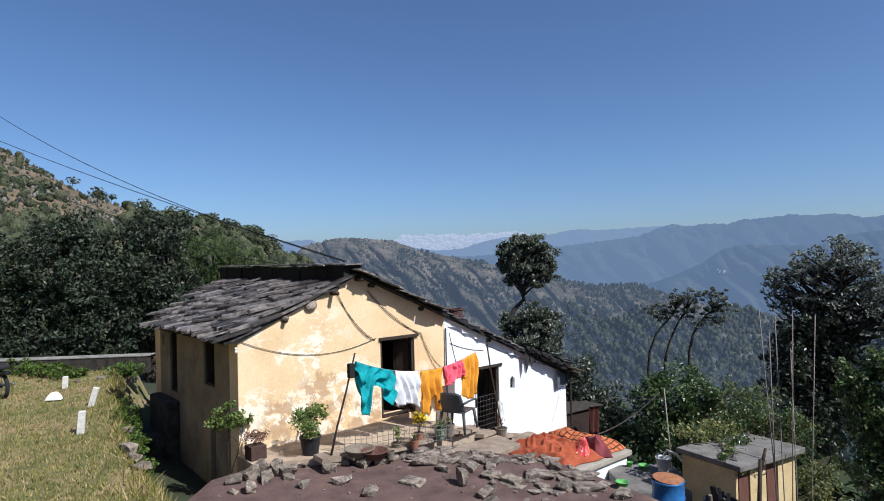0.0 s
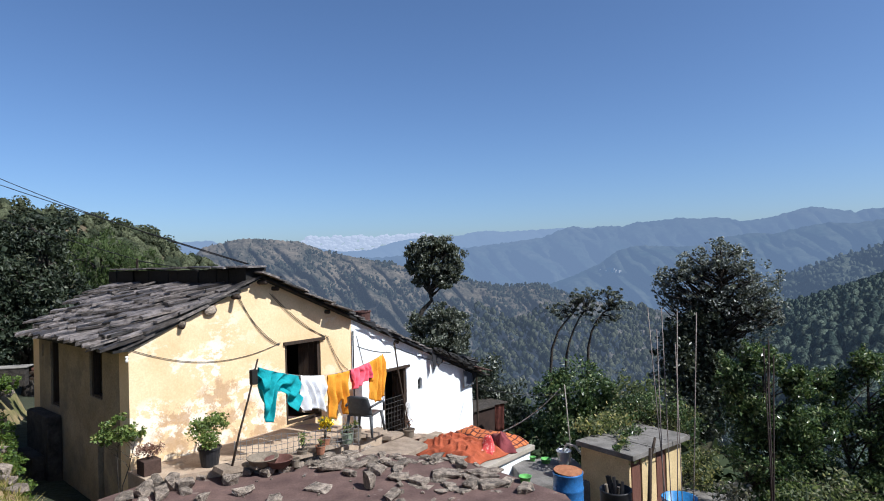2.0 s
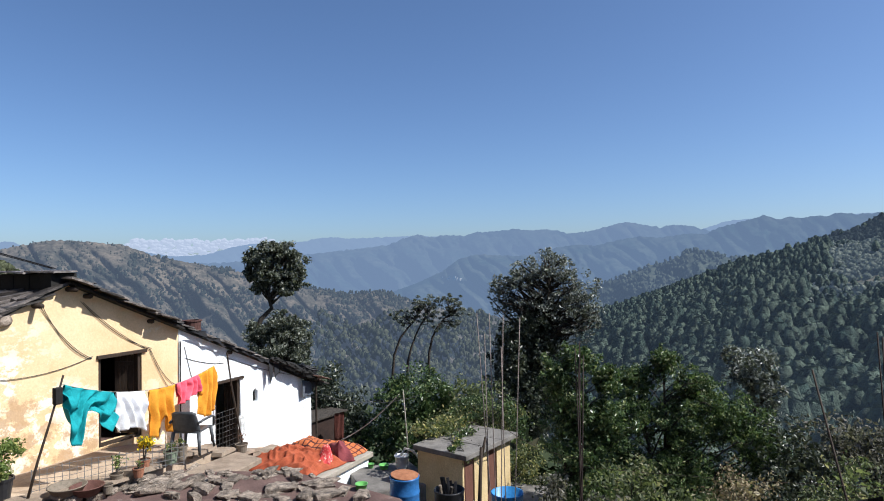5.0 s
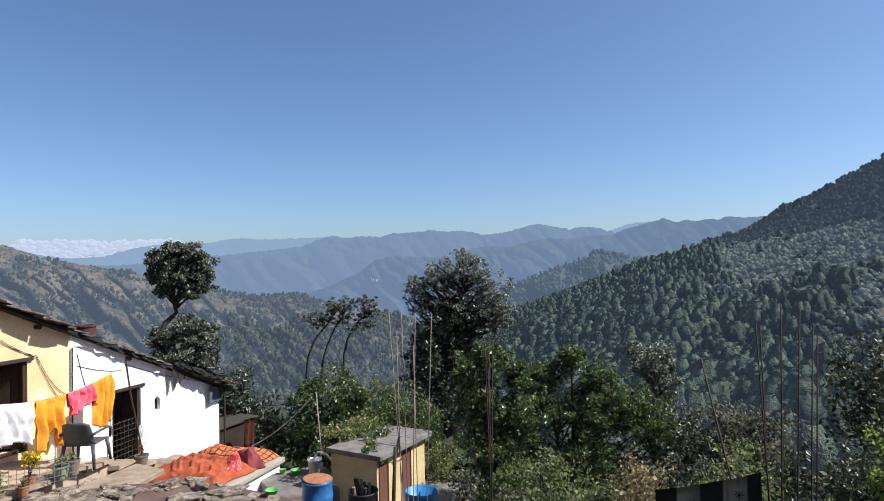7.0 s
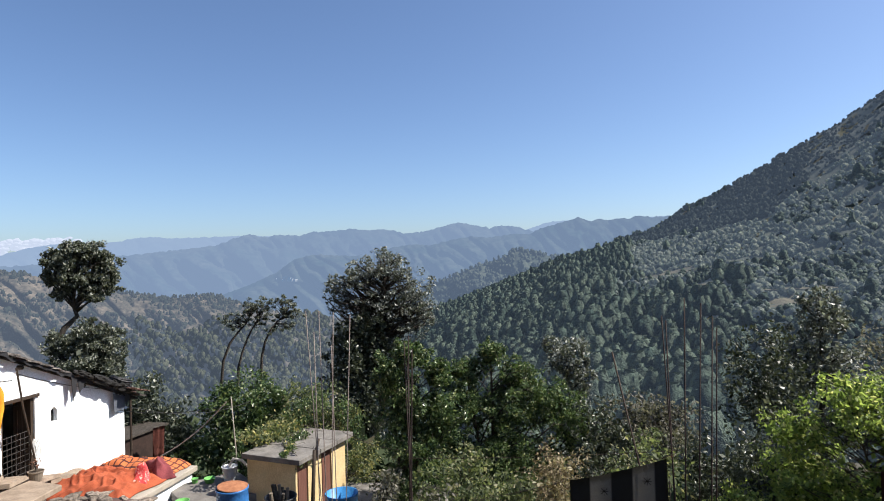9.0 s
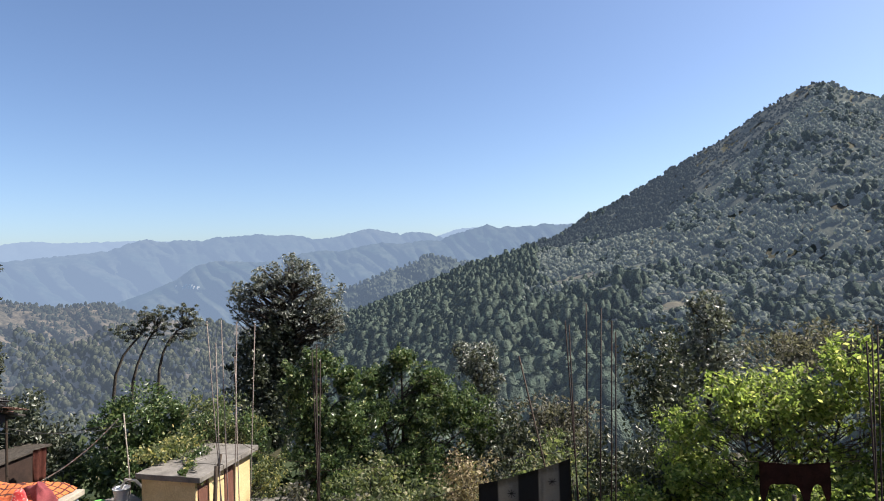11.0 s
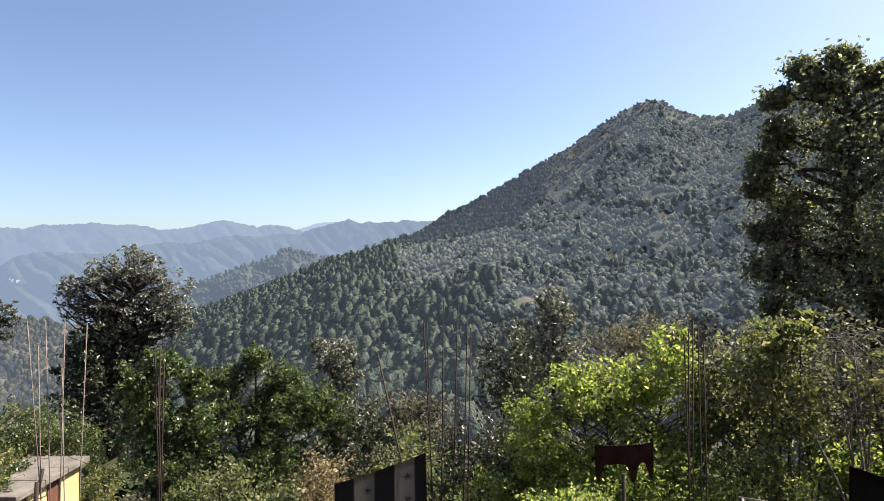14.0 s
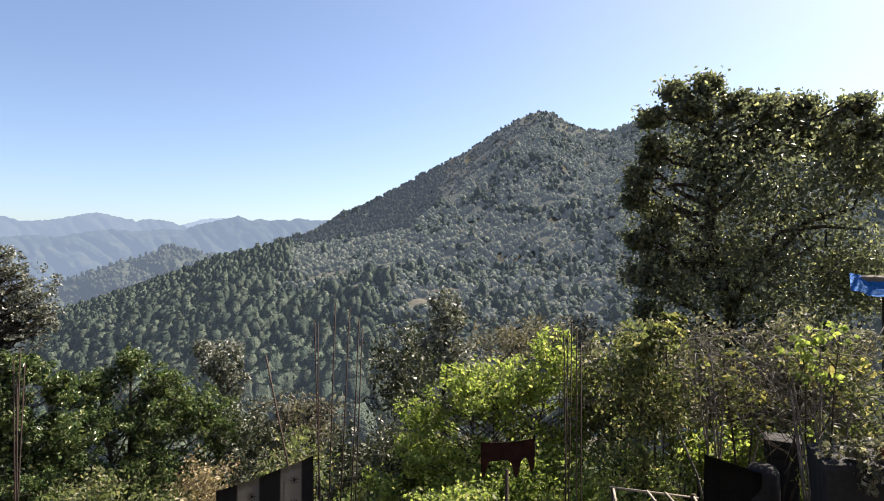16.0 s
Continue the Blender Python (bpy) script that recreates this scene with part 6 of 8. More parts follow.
pot_plant("potted_shrub", hp(0.98, -0.95, floor_z(1)), 0.19, 0.34, M_plasticblack, "leafy green shrub in a black tub", [(0, 0, 0.62, 0.36, 0.26), (0.1, 0.05, 0.80, 0.22, 0.16)], 1500, 0.075, M_potplant, 31)
pot_plant("potted_shrub", hp(0.14, -0.42, floor_z(0.1) - 0.05), 0.15, 0.30, plain("dark_clay", (0.06, 0.036, 0.028), 0.95), "dry reddish plant in a square dark clay planter", [(0, 0, 0.46, 0.24, 0.14)], 500, 0.05, M_drystem, 32, square=True)
pot_plant("potted_flower", hp(2.85, -1.85, floor_z(2.9)), 0.10, 0.18, M_terracotta, "small pot with a yellow flowering plant", [(0, 0, 0.46, 0.14, 0.13)], 220, 0.05, M_potplant, 33, flowers=60)
pot_plant("potted_plant", hp(3.28, -2.0, floor_z(3.3)), 0.12, 0.22, M_palegreen, "pale green bucket with a small plant", [(0, 0, 0.30, 0.10, 0.08)], 80, 0.05, M_potplant, 34)
pot_plant("potted_plant", hp(3.55, -1.95, floor_z(3.5)), 0.11, 0.26, M_oldtin, "old tin with a small seedling", [(0, 0, 0.34, 0.09, 0.08)], 60, 0.05, M_potplant, 35)
pot_plant("potted_plant", hp(5.6, -1.42, floor_z(5.6) + 0.03), 0.13, 0.20, M_oldtin, "grey tin pot with a thin dry plant", [(0.03, 0, 0.36, 0.12, 0.12)], 40, 0.05, M_drystem, 36)
pot_plant("potted_plant", hp(2.25, -1.95, floor_z(2.2)), 0.10, 0.14, M_oldtin, "white pot with a thin young plant", [(0, 0, 0.34, 0.16, 0.13)], 90, 0.055, M_potplant, 37)
pot_plant("potted_plant", hp(1.95, -2.15, -3.62), 0.08, 0.15, M_oldtin, "small pale tin pot on the rim", (), 0)
pot_plant("potted_plant", hp(2.55, -2.1, floor_z(2.5)), 0.09, 0.16, M_terracotta, "small clay pot on the rim", [(0, 0, 0.24, 0.08, 0.06)], 40, 0.04, M_potplant, 39)
for at, r, mat, lab in ((hp(1.55, -1.75, floor_z(1.5) + 0.01), 0.27, M_oldtin, "shallow grey metal basin on the terrace"), (hp(1.72, -1.98, floor_z(1.7) - 0.02), 0.24, plain("brown_red_plastic", (0.10, 0.045, 0.035), 0.6), "shallow dull brown basin on the terrace")):
    bowl = base("basin", at, lab, "basin")
    bm = bmesh.new()
    lathe(bm, [(r * 0.6, 0), (r * 0.75, 0.02), (r, 0.13), (r * 1.05, 0.135), (r * 1.04, 0.15), (r * 0.97, 0.145), (r * 0.7, 0.035), (r * 0.5, 0.03)], 24)
    part("bowl", bm, mat, bowl, smooth=True)
# shrub at the shaded corner
tree("shrub", hp(-0.20, 0.02, -4.4), [(*hp(-0.20, 0.0, -2.80), 0.28, 0.26), (*hp(0.02, -0.2, -2.92), 0.20, 0.16), (*hp(-0.4, 0.1, -2.92), 0.2, 0.2)], 1100, 0.075, M_potplant, "small leafy shrub at the house corner", "shrub", 40, 0.02, clumps=18, stems=2)

# the long flat slab that ends the terrace
bm = bmesh.new()
corners = [Vector(q) for q in ((-0.08, 11.9, -3.76), (0.56, 11.7, -3.83), (1.25, 12.55, -3.95), (1.71, 13.35, -4.05), (1.27, 14.08, -4.05), (0.5, 12.95, -3.90))]
top_ = [bm.verts.new(q) for q in corners]
low_ = [bm.verts.new(q - Vector((0, 0, 0.11))) for q in corners]
bm.faces.new(top_), bm.faces.new(low_[::-1])
for i in range(6):
    bm.faces.new((top_[i], low_[i], low_[(i + 1) % 6], top_[(i + 1) % 6]))
bmesh.ops.recalc_face_normals(bm, faces=bm.faces)
bmesh.ops.bevel(bm, geom=bm.edges[:], offset=0.014, segments=1, affect="EDGES")
tagged(part("paving_slab", bm, M_wornslab, None), "long flat tan slab bridging the terrace rim", "paving slab", "slabs along the terrace")

# ---- shed, drums and the yard below ----
M_cream = surface("cream_paint", (0.46, 0.345, 0.175), (0.60, 0.465, 0.26), 2, 0.9, 0.25, 40, patch=(0.45, 0.36, 0.2), patch_scale=2.2, patch_at=(0.6, 0.7))
M_browndoor = surface("brown_door_paint", (0.09, 0.04, 0.03), (0.16, 0.075, 0.055), 5, 0.6, 0.2, 50, stretch=(6, 6, 0.7))
SHED_TURN = 29.0
shed = base("shed", (5.55, 11.5, -6.22), "small cream-painted shed with a concrete slab roof", "shed", turn=SHED_TURN)
for lo, hi in (((0.08, 1.20, 0), (2.0, 1.32, 2.08)), ((0.08, 0.22, 0), (0.2, 1.20, 2.08)), ((1.88, 0.22, 0), (2.0, 1.20, 2.08)), ((0.08, 0.1, 0), (0.14, 0.22, 2.08)), ((0.52, 0.1, 0), (1.02, 0.22, 2.08)), ((1.42, 0.1, 0), (2.0, 0.22, 2.08))):
    bm = bmesh.new()
    box(bm, lo, hi)
    part("wall", bm, M_cream, shed)
for x0, x1 in ((0, 0.76), (0.772, 1.42), (1.432, 2.12)):
    bm = bmesh.new()
    box(bm, (x0, -0.06, 2.082), (x1, 1.40, 2.19), 0.014)
    for v in bm.verts:
        v.co.z += 0.012 * noise.noise(v.co * 3) + 0.006 * math.sin(x0 * 9)
    part("roof_slab", bm, M_concrete, shed, "grey weathered concrete roof slab")
for x0, x1 in ((0.14, 0.52), (1.02, 1.42)):
    bm = bmesh.new()
    box(bm, (x0 + 0.005, 0.13, 0.02), (x1 - 0.005, 0.17, 2.07), 0.006)
    for z0, z1 in ((0.2, 0.9), (1.05, 1.9)):
        box(bm, (x0 + 0.06, 0.118, z0), (x1 - 0.06, 0.132, z1), 0.004)
    dr = part("door", bm, M_browndoor, shed, "brown painted shed door")
    bm = bmesh.new()
    tube(bm, [(x1 - 0.05, 0.118, 1.0), (x1 - 0.05, 0.09, 1.01), (x1 - 0.05, 0.09, 1.09), (x1 - 0.05, 0.118, 1.1)], 0.006, None, 6)
    part("handle", bm, M_wire, dr)
# paved yard round the shed
bm = bmesh.new()
prism(bm, [(2.5, 10.6), (3.6, 9.2), (7.5, 8.8), (9.0, 12.5), (6.2, 15.2), (4.2, 15.6), (3.0, 13.5)], -6.5, -5.62)
bmesh.ops.recalc_face_normals(bm, faces=bm.faces)
tagged(part("pavement", bm, M_concrete, None), "grey stone-paved yard by the shed", "pavement", kind="structure")
random.seed(5)
for i in range(22):
    ob = new("paving_slab", SLABS[i % 5])
    x, y = random.uniform(3.2, 4.9), random.uniform(11.4, 14.0)
    ob.matrix_basis = Matrix.Translation((x, y, -5.59 + 0.01 * random.random())) @ Euler((0, 0, random.uniform(0, 3))).to_matrix().to_4x4() @ Matrix.Diagonal((random.uniform(0.35, 0.6), random.uniform(0.3, 0.5), 0.05, 1))
    tagged(ob, "grey flagstone in the yard", "paving slab", "flagstones by the shed")

M_bluedrum = plain("blue_plastic", (0.03, 0.13, 0.34), 0.4)
M_rust = surface("rusty_sheet", (0.22, 0.085, 0.04), (0.36, 0.16, 0.08), 8, 0.9, 0.4, 60, coords="Object")


def drum(name, at, r, h, mat, label, lid=None, turn=0.0):
    ob = base(name, at, label, "drum", turn=turn)
    bm = bmesh.new()
    lathe(bm, [(r * 0.93, 0), (r * 0.98, 0.03), (r, h * 0.30), (r * 1.03, h * 0.32), (r * 1.03, h * 0.35), (r, h * 0.37), (r, h * 0.63), (r * 1.03, h * 0.65), (r * 1.03, h * 0.68), (r, h * 0.70), (r * 0.98, h - 0.05), (r * 1.02, h - 0.03), (r * 1.02, h), (r * 0.95, h), (r * 0.94, h * 0.5)], 28)
    part("body", bm, mat, ob, smooth=True)
    if lid:
        bm = bmesh.new()
        lathe(bm, [(0.001, 0), (r * 0.98, 0.0), (r * 1.0, 0.012), (r * 0.97, 0.022), (0.001, 0.03)], 24)
        part("lid", bm, lid, ob, "rusty sheet lid", m=Matrix.Translation((0.02, 0.02, h)) @ Euler((0.05, 0.07, 0)).to_matrix().to_4x4())
    return ob


drum("water_drum", (4.32, 11.75, -5.62 + 0.33), 0.30, 0.96, M_bluedrum, "blue plastic water drum with a rusty lid", M_rust)
bm = bmesh.new()
box(bm, (3.85, 11.35, -5.62), (4.85, 12.25, -5.285), 0.03)
tagged(part("stone_block", bm, M_stone, None), "rough stone plinth under the water drum", "plinth")
bm = bmesh.new()
box(bm, (3.75, 12.5, -5.62), (5.3, 14.2, -4.86), 0.03)
tagged(part("wash_platform", bm, M_concrete, None), "dark stone washing platform", "platform")


def tub(name, at, r, h, mat, label, flare=1.25):
    ob = base(name, at, label, name.split("_")[-1])
    bm = bmesh.new()
    lathe(bm, [(r * 0.7, 0), (r * 0.74, 0.01), (r * 0.74 * flare, h * 0.95), (r * 0.8 * flare, h * 0.96), (r * 0.8 * flare, h), (r * 0.70 * flare, h), (r * 0.66, 0.03), (0.001, 0.03)], 22)
    part("body", bm, mat, ob, smooth=True)
    return ob


M_green = plain("bright_green_plastic", (0.12, 0.34, 0.09), 0.4)
tub("wash_basin", (4.56, 13.85, -4.855), 0.13, 0.10, M_green, "bright green plastic wash basin")
tub("wash_basin", (4.3, 14.05, -4.855), 0.08, 0.10, M_green, "bright green plastic bowl")
bk = tub("white_bucket", (4.96, 13.72, -4.855), 0.17, 0.30, M_whitecloth, "white plastic bucket on the platform", 1.3)
bm = bmesh.new()
tube(bm, [(-0.17, 0, 0.28), (-0.14, 0.02, 0.36), (0, 0.03, 0.42), (0.14, 0.02, 0.36), (0.17, 0, 0.28)], 0.006, None, 6)
part("handle", bm, M_wire, bk)
tub("wash_basin", (2.85, 9.75, -3.70), 0.11, 0.10, M_green, "bright green plastic bowl on the flat roof")
bm = bmesh.new()
tube(bm, [(5.0, 13.85, -4.60), (5.06, 13.75, -4.42), (5.2, 13.6, -4.45), (5.32, 13.45, -4.62), (5.3, 13.4, -4.95), (5.24, 13.35, -5.6)], 0.03, 0.03, 8)
tagged(part("hose", bm, plain("pale_hose", (0.5, 0.48, 0.42), 0.6), None, smooth=True), "pale bent water hose by the bucket", "hose")
dk = drum("oil_drum", (4.56, 10.05, -5.62), 0.27, 1.55, M_plasticblack, "black drum filled with firewood")
random.seed(8)
for i in range(7):
    bm = bmesh.new()
    a = random.uniform(0, 6.3)
    tube(bm, [(0.12 * math.cos(a), 0.12 * math.sin(a), 1.2), (0.2 * math.cos(a + 0.5), 0.2 * math.sin(a + 0.5), 1.6 + random.uniform(0, 0.12))], 0.035, 0.03, 7)
    part("log", bm, M_oldtin if i % 2 else M_bark, dk, "split firewood")
drum("water_drum", (5.72, 10.0, -5.25), 0.30, 0.95, plain("bright_blue_plastic", (0.04, 0.20, 0.46), 0.35), "bright blue open water drum")
bm = bmesh.new()
box(bm, (5.25, 9.55, -5.9), (6.2, 10.45, -5.245), 0.03)
tagged(part("stone_block", bm, M_stone, None), "rough stone block under the blue drum", "plinth")

# poles, sticks and wires near the shed
M_palewood = surface("pale_stick", (0.20, 0.18, 0.15), (0.34, 0.31, 0.265), 8, 0.9, 0.2, 60)


def stick_thing(name, pts, r0, r1, mat, label, group="", category="pole"):
    ob = base(name, pts[0], label, category, group)
    bm = bmesh.new()
    tube(bm, [Vector(p) - Vector(pts[0]) for p in pts], r0, r1, 7)
    part("pole", bm, mat, ob, smooth=True)
    return ob


stick_thing("wooden_pole", [(5.27, 14.05, -5.65), (5.24, 14.06, -4.4), (5.16, 14.09, -3.1)], 0.017, 0.013, M_palewood, "pale leaning wooden pole")
f = stick_thing("forked_stake", [(4.86, 9.43, -5.65), (4.86, 9.43, -4.1), (4.9, 9.41, -3.2)], 0.04, 0.03, M_wood_dark, "dark forked wooden stake by the shed")
bm = bmesh.new()
tube(bm, [(0.03, 0, 2.2), (0.12, -0.03, 2.62)], 0.03, 0.022, 7)
part("fork", bm, M_wood_dark, f, smooth=True)
stick_thing("wooden_pole", [(4.6, 9.5, -5.65), (4.85, 9.45, -4.2)], 0.025, 0.02, M_wood_dark, "dark prop leaning on the stake")
for pts, lab in ((sag((3.96, 15.51, -4.53), (5.05, 14.1, -3.2), 0.12), "pale rope from the pole to the bank"), (sag(tuple(hp(9.8, -0.05, -3.7)), (7.5, 19.0, -4.4), 0.3, 20), "thin wire behind the shed"), (sag((5.16, 14.09, -3.3), (3.3, 18.2, -3.75), 0.15), "thin wire from the pole to the house")):
    bm = bmesh.new()
    tube(bm, pts, 0.014 if "pale" in lab else 0.008, None, 5)
    tagged(part("rope", bm, plain("rope_grey", (0.46, 0.44, 0.40), 0.9) if "pale" in lab else M_cable, None), lab, "rope")
# brown mud hut end with a red cloth, and a rusty tin lean-to, behind the white gable
hut = base("mud_hut", (4.5, 21.0, -7.5), "dark brown mud-walled hut behind the house", "hut", turn=35)
bm = bmesh.new()
box(bm, (-0.9, -0.4, 0), (0.9, 0.5, 2.3), 0.05)
# mud colour darkened to hold the shade on this wall
part("wall", bm, surface("mud_wall", (0.018, 0.011, 0.009), (0.04, 0.023, 0.018), 4, 0.95, 0.4, 40), hut)
bm = bmesh.new()
box(bm, (-1.0, -0.5, 2.3), (1.0, 0.6, 2.36), 0.01)
part("roof", bm, M_bark, hut)
bm = bmesh.new()
g = {}
for i in range(12):
    for j in range(8):
        g[i, j] = bm.verts.new((i * 0.035, 0.03 * math.sin(i * 1.1 + 0.3 * j), -j * 0.13))
for i in range(11):
    for j in range(7):
        bm.faces.new((g[i, j], g[i, j + 1], g[i + 1, j + 1], g[i + 1, j]))
bmesh.ops.solidify(bm, geom=bm.faces[:], thickness=0.01)
tagged(part("cloth", bm, surface("rust_red_cloth", (0.10, 0.032, 0.024), (0.17, 0.055, 0.04), 6, 0.9, 0.2, 60), None, smooth=True, m=pose(4.85, 20.0, -4.95, 0, 0, 20)), "rust-red cloth hung on the hut wall", "laundry")
tin = base("tin_roof", tuple(hp(9.9, 1.0, -3.55)), "rusty corrugated tin lean-to roof", "roof sheet", turn=TURN)
bm = bmesh.new()
g = {}
for i in range(40):
    for j in range(2):
        g[i, j] = bm.verts.new((j * 0.75, -0.7 + i * 0.05, 0.14 - j * 0.2 + 0.015 * math.sin(i * 1.57)))
for i in range(39):
    bm.faces.new((g[i, 0], g[i, 1], g[i + 1, 1], g[i + 1, 0]))
bmesh.ops.solidify(bm, geom=bm.faces[:], thickness=0.006)
part("sheet", bm, surface("rusty_tin", (0.13, 0.05, 0.035), (0.24, 0.11, 0.08), 6, 0.8, 0.3, 60, metal=0.1), tin)
bm = bmesh.new()
for y in (-0.55, 1.1):
    tube(bm, [(0.68, y, -3.2), (0.68, y, -0.06)], 0.035, 0.03, 7)
part("prop", bm, M_wood_dark, tin)
tube_pts = [hp(9.5 + 0.12 * math.cos(i * 1.9), -0.05 + 0.05 * math.sin(i), -3.26 + 0.08 * math.sin(i * 1.3)) for i in range(12)]
bm = bmesh.new()
tube(bm, tube_pts, 0.025, 0.02, 6)
tagged(part("rope_coil", bm, M_black, None, smooth=True), "black coiled hose lying on the roof edge", "hose coil")

# ---- starter bars standing out of unfinished columns ----
M_rebar = surface("rusty_rebar", (0.018, 0.013, 0.012), (0.045, 0.029, 0.025), 20, 0.8, 0.3, 90, metal=0.2)
M_palebar = surface("weathered_bar", (0.14, 0.11, 0.10), (0.26, 0.22, 0.20), 20, 0.7, 0.3, 90, metal=0.3)


def bars(at, tops, r, mat, label):
    """One column's bars: their tops as (azimuth, height angle) seen from the eye, at the column's distance."""
    x, y, dist = at
    ob = base("starter_bars", (x, y, -5.6), label, "rebar", "starter bars of unfinished columns")
    for i, (az, el) in enumerate(tops):
        tip = polar(az, dist * (1 + 0.02 * (i % 2)))
        tip.z = dist * math.tan(radians(el))
        a = 2 * math.pi * i / len(tops)
        foot = Vector((0.10 * math.cos(a), 0.10 * math.sin(a), 0))
        top_ = tip - Vector((x, y, -5.6))
        bm = bmesh.new()
        tube(bm, [foot, foot.lerp(top_, 0.35) + Vector((0.01, 0.01, 0)), foot.lerp(top_, 0.7), top_], r, r * 0.9, 6)
        part("bar", bm, mat, ob, smooth=True)
    bm = bmesh.new()
    for z in (1.2, 1.5, 1.8, 2.2):
        loop = [Vector((0.12 * math.cos(q), 0.12 * math.sin(q), z)) for q in np.linspace(0.78, 7.06, 5)]
        tube(bm, loop, 0.005, None, 4)
    part("tie", bm, mat, ob)
    bm = bmesh.new()
    box(bm, (-0.16, -0.16, 0), (0.16, 0.16, 0.9), 0.01)
    part("column_stub", bm, M_concrete, ob)
    return ob


p_ = polar(29.6, 6.2)
bars((p_.x, p_.y, 6.2), [(27.7, -4.7), (28.85, -4.8), (28.4, -6.6), (30.14, -5.0), (31.7, -5.1), (29.9, -8.0)], 0.005, M_palebar, "thin pale rusted starter bars fanning upward")
p_ = polar(36.9, 5.6)
bars((p_.x, p_.y, 5.6), [(36.78, -7.9), (37.17, -7.4), (37.5, -8.5), (37.0, -9.5)], 0.006, M_rebar, "rusty starter bars standing upright")
p_ = polar(61.6, 5.4)
bars((p_.x, p_.y, 5.4), [(59.9, -5.7), (60.2, -6.2), (61.78, -4.2), (63.04, -4.7), (63.93, -5.7), (64.2, -6.8)], 0.006, M_rebar, "dark rusty starter bars standing upright")
p_ = polar(83.4, 5.4)
bars((p_.x, p_.y, 5.4), [(82.6, -6.9), (82.95, -6.6), (83.3, -5.8), (83.7, -6.3), (84.1, -7.5)], 0.006, M_rebar, "dark rusty starter bars standing upright")
stick_thing("wooden_pole", [tuple(polar(60.2, 6.0, -5.6)), tuple(polar(58.8, 6.0, -2.6)), tuple(polar(55.5, 6.1, -0.95))], 0.012, 0.008, M_wood_dark, "thin dark leaning stick")

# washing near the eye: a striped cloth and a dark brown garment on their cords
m, t, p = shader("striped_cloth")
tc = t.nodes.new("ShaderNodeTexCoord").outputs["Object"]
sx = t.nodes.new("ShaderNodeSeparateXYZ")
t.links.new(tc, sx.inputs[0])
wave = t.nodes.new("ShaderNodeMath")
wave.operation, wave.inputs[1].default_value = "MULTIPLY", 2.95
t.links.new(sx.outputs[0], wave.inputs[0])
fr = t.nodes.new("ShaderNodeMath")
fr.operation = "FRACT"
t.links.new(wave.outputs[0], fr.inputs[0])
cr = ramp(t, fr.outputs[0], [(0.0, (0.016, 0.018, 0.022)), (0.46, (0.016, 0.018, 0.022)), (0.5, (0.21, 0.205, 0.195)), (0.96, (0.18, 0.178, 0.17)), (1.0, (0.016, 0.018, 0.022))])
t.links.new(mixed(t, cr, ramp(t, noise_tex(t, 160, 3, 0.7), [(0.3, (0.7,) * 3), (0.7, (1.25,) * 3)]), 1.0, "MULTIPLY"), p.inputs["Base Color"])
p.inputs["Roughness"].default_value = 0.95
left_, right_ = polar(51.7, 5.3, -1.90), polar(59.6, 5.3, -1.67)
wide = (right_ - left_).length
striped = base("striped_cloth", tuple(left_), "black and grey striped cloth hung on a cord", "laundry", turn=math.degrees(math.atan2(right_.y - left_.y, right_.x - left_.x)))
bm = bmesh.new()
g = {}
for i in range(31):
    for j in range(16):
        u, w = i / 30, j / 15
        g[i, j] = bm.verts.new((u * wide * (1 + 0.03 * w), 0.018 * math.sin(u * 14 + w * 2) * (0.3 + w) + (0.01 if j else 0), 0.23 * u ** 1.2 - w * (1.05 + 0.08 * math.sin(u * 9))))
for i in range(30):
    for j in range(15):
        bm.faces.new((g[i, j], g[i, j + 1], g[i + 1, j + 1], g[i + 1, j]))
bmesh.ops.solidify(bm, geom=bm.faces[:], thickness=0.004)
part("fabric", bm, m, striped, smooth=True)
for u in (0.36, 0.80):      # small stitched stars on the pale stripes
    for w in (0.12, 0.30):
        bm = bmesh.new()
        c = Vector((u * wide, -0.03, 0.23 * u ** 1.2 - w * 1.05))
        for q in range(4):
            d = Vector((math.cos(q * 0.785), 0, math.sin(q * 0.785))) * 0.035
            tube(bm, [c - d, c + d], 0.003, None, 4)
        part("star", bm, M_black, striped, "small dark stitched star")
brown = base("brown_garment", (6.74, 1.82, -2.07), "dark maroon-brown garment hung on a cord", "laundry", turn=math.degrees(math.atan2(1.24 - 1.82, 6.88 - 6.74)))
bm = bmesh.new()
g = {}
for i in range(31):
    for j in range(13):
        u, w = i / 30, j / 12
        drop = 0.40 if u < 0.13 or u > 0.88 else (0.42 if 0.58 < u < 0.74 else 0.22)
        drop = 0.20 + 0.22 * max(math.exp(-((u - 0.05) / 0.07) ** 2), 0.95 * math.exp(-((u - 0.66) / 0.07) ** 2), 0.85 * math.exp(-((u - 0.95) / 0.06) ** 2))
        g[i, j] = bm.verts.new((u * 0.6, 0.02 * math.sin(u * 16 + w) * w, 0.07 * u - 0.03 * math.sin(u * 3.14) - w * drop))
for i in range(30):
    for j in range(12):
        bm.faces.new((g[i, j], g[i, j + 1], g[i + 1, j + 1], g[i + 1, j]))
bmesh.ops.solidify(bm, geom=bm.faces[:], thickness=0.006)
part("fabric", bm, surface("dark_maroon_cloth", (0.022, 0.010, 0.010), (0.05, 0.022, 0.02), 8, 0.95, 0.2, 70), brown, smooth=True)
stick_thing("wooden_pole", [(6.82, 1.54, -5.0), (6.81, 1.54, -3.2), (6.80, 1.53, -2.36)], 0.028, 0.02, M_bark, "pale weathered post under the garment")
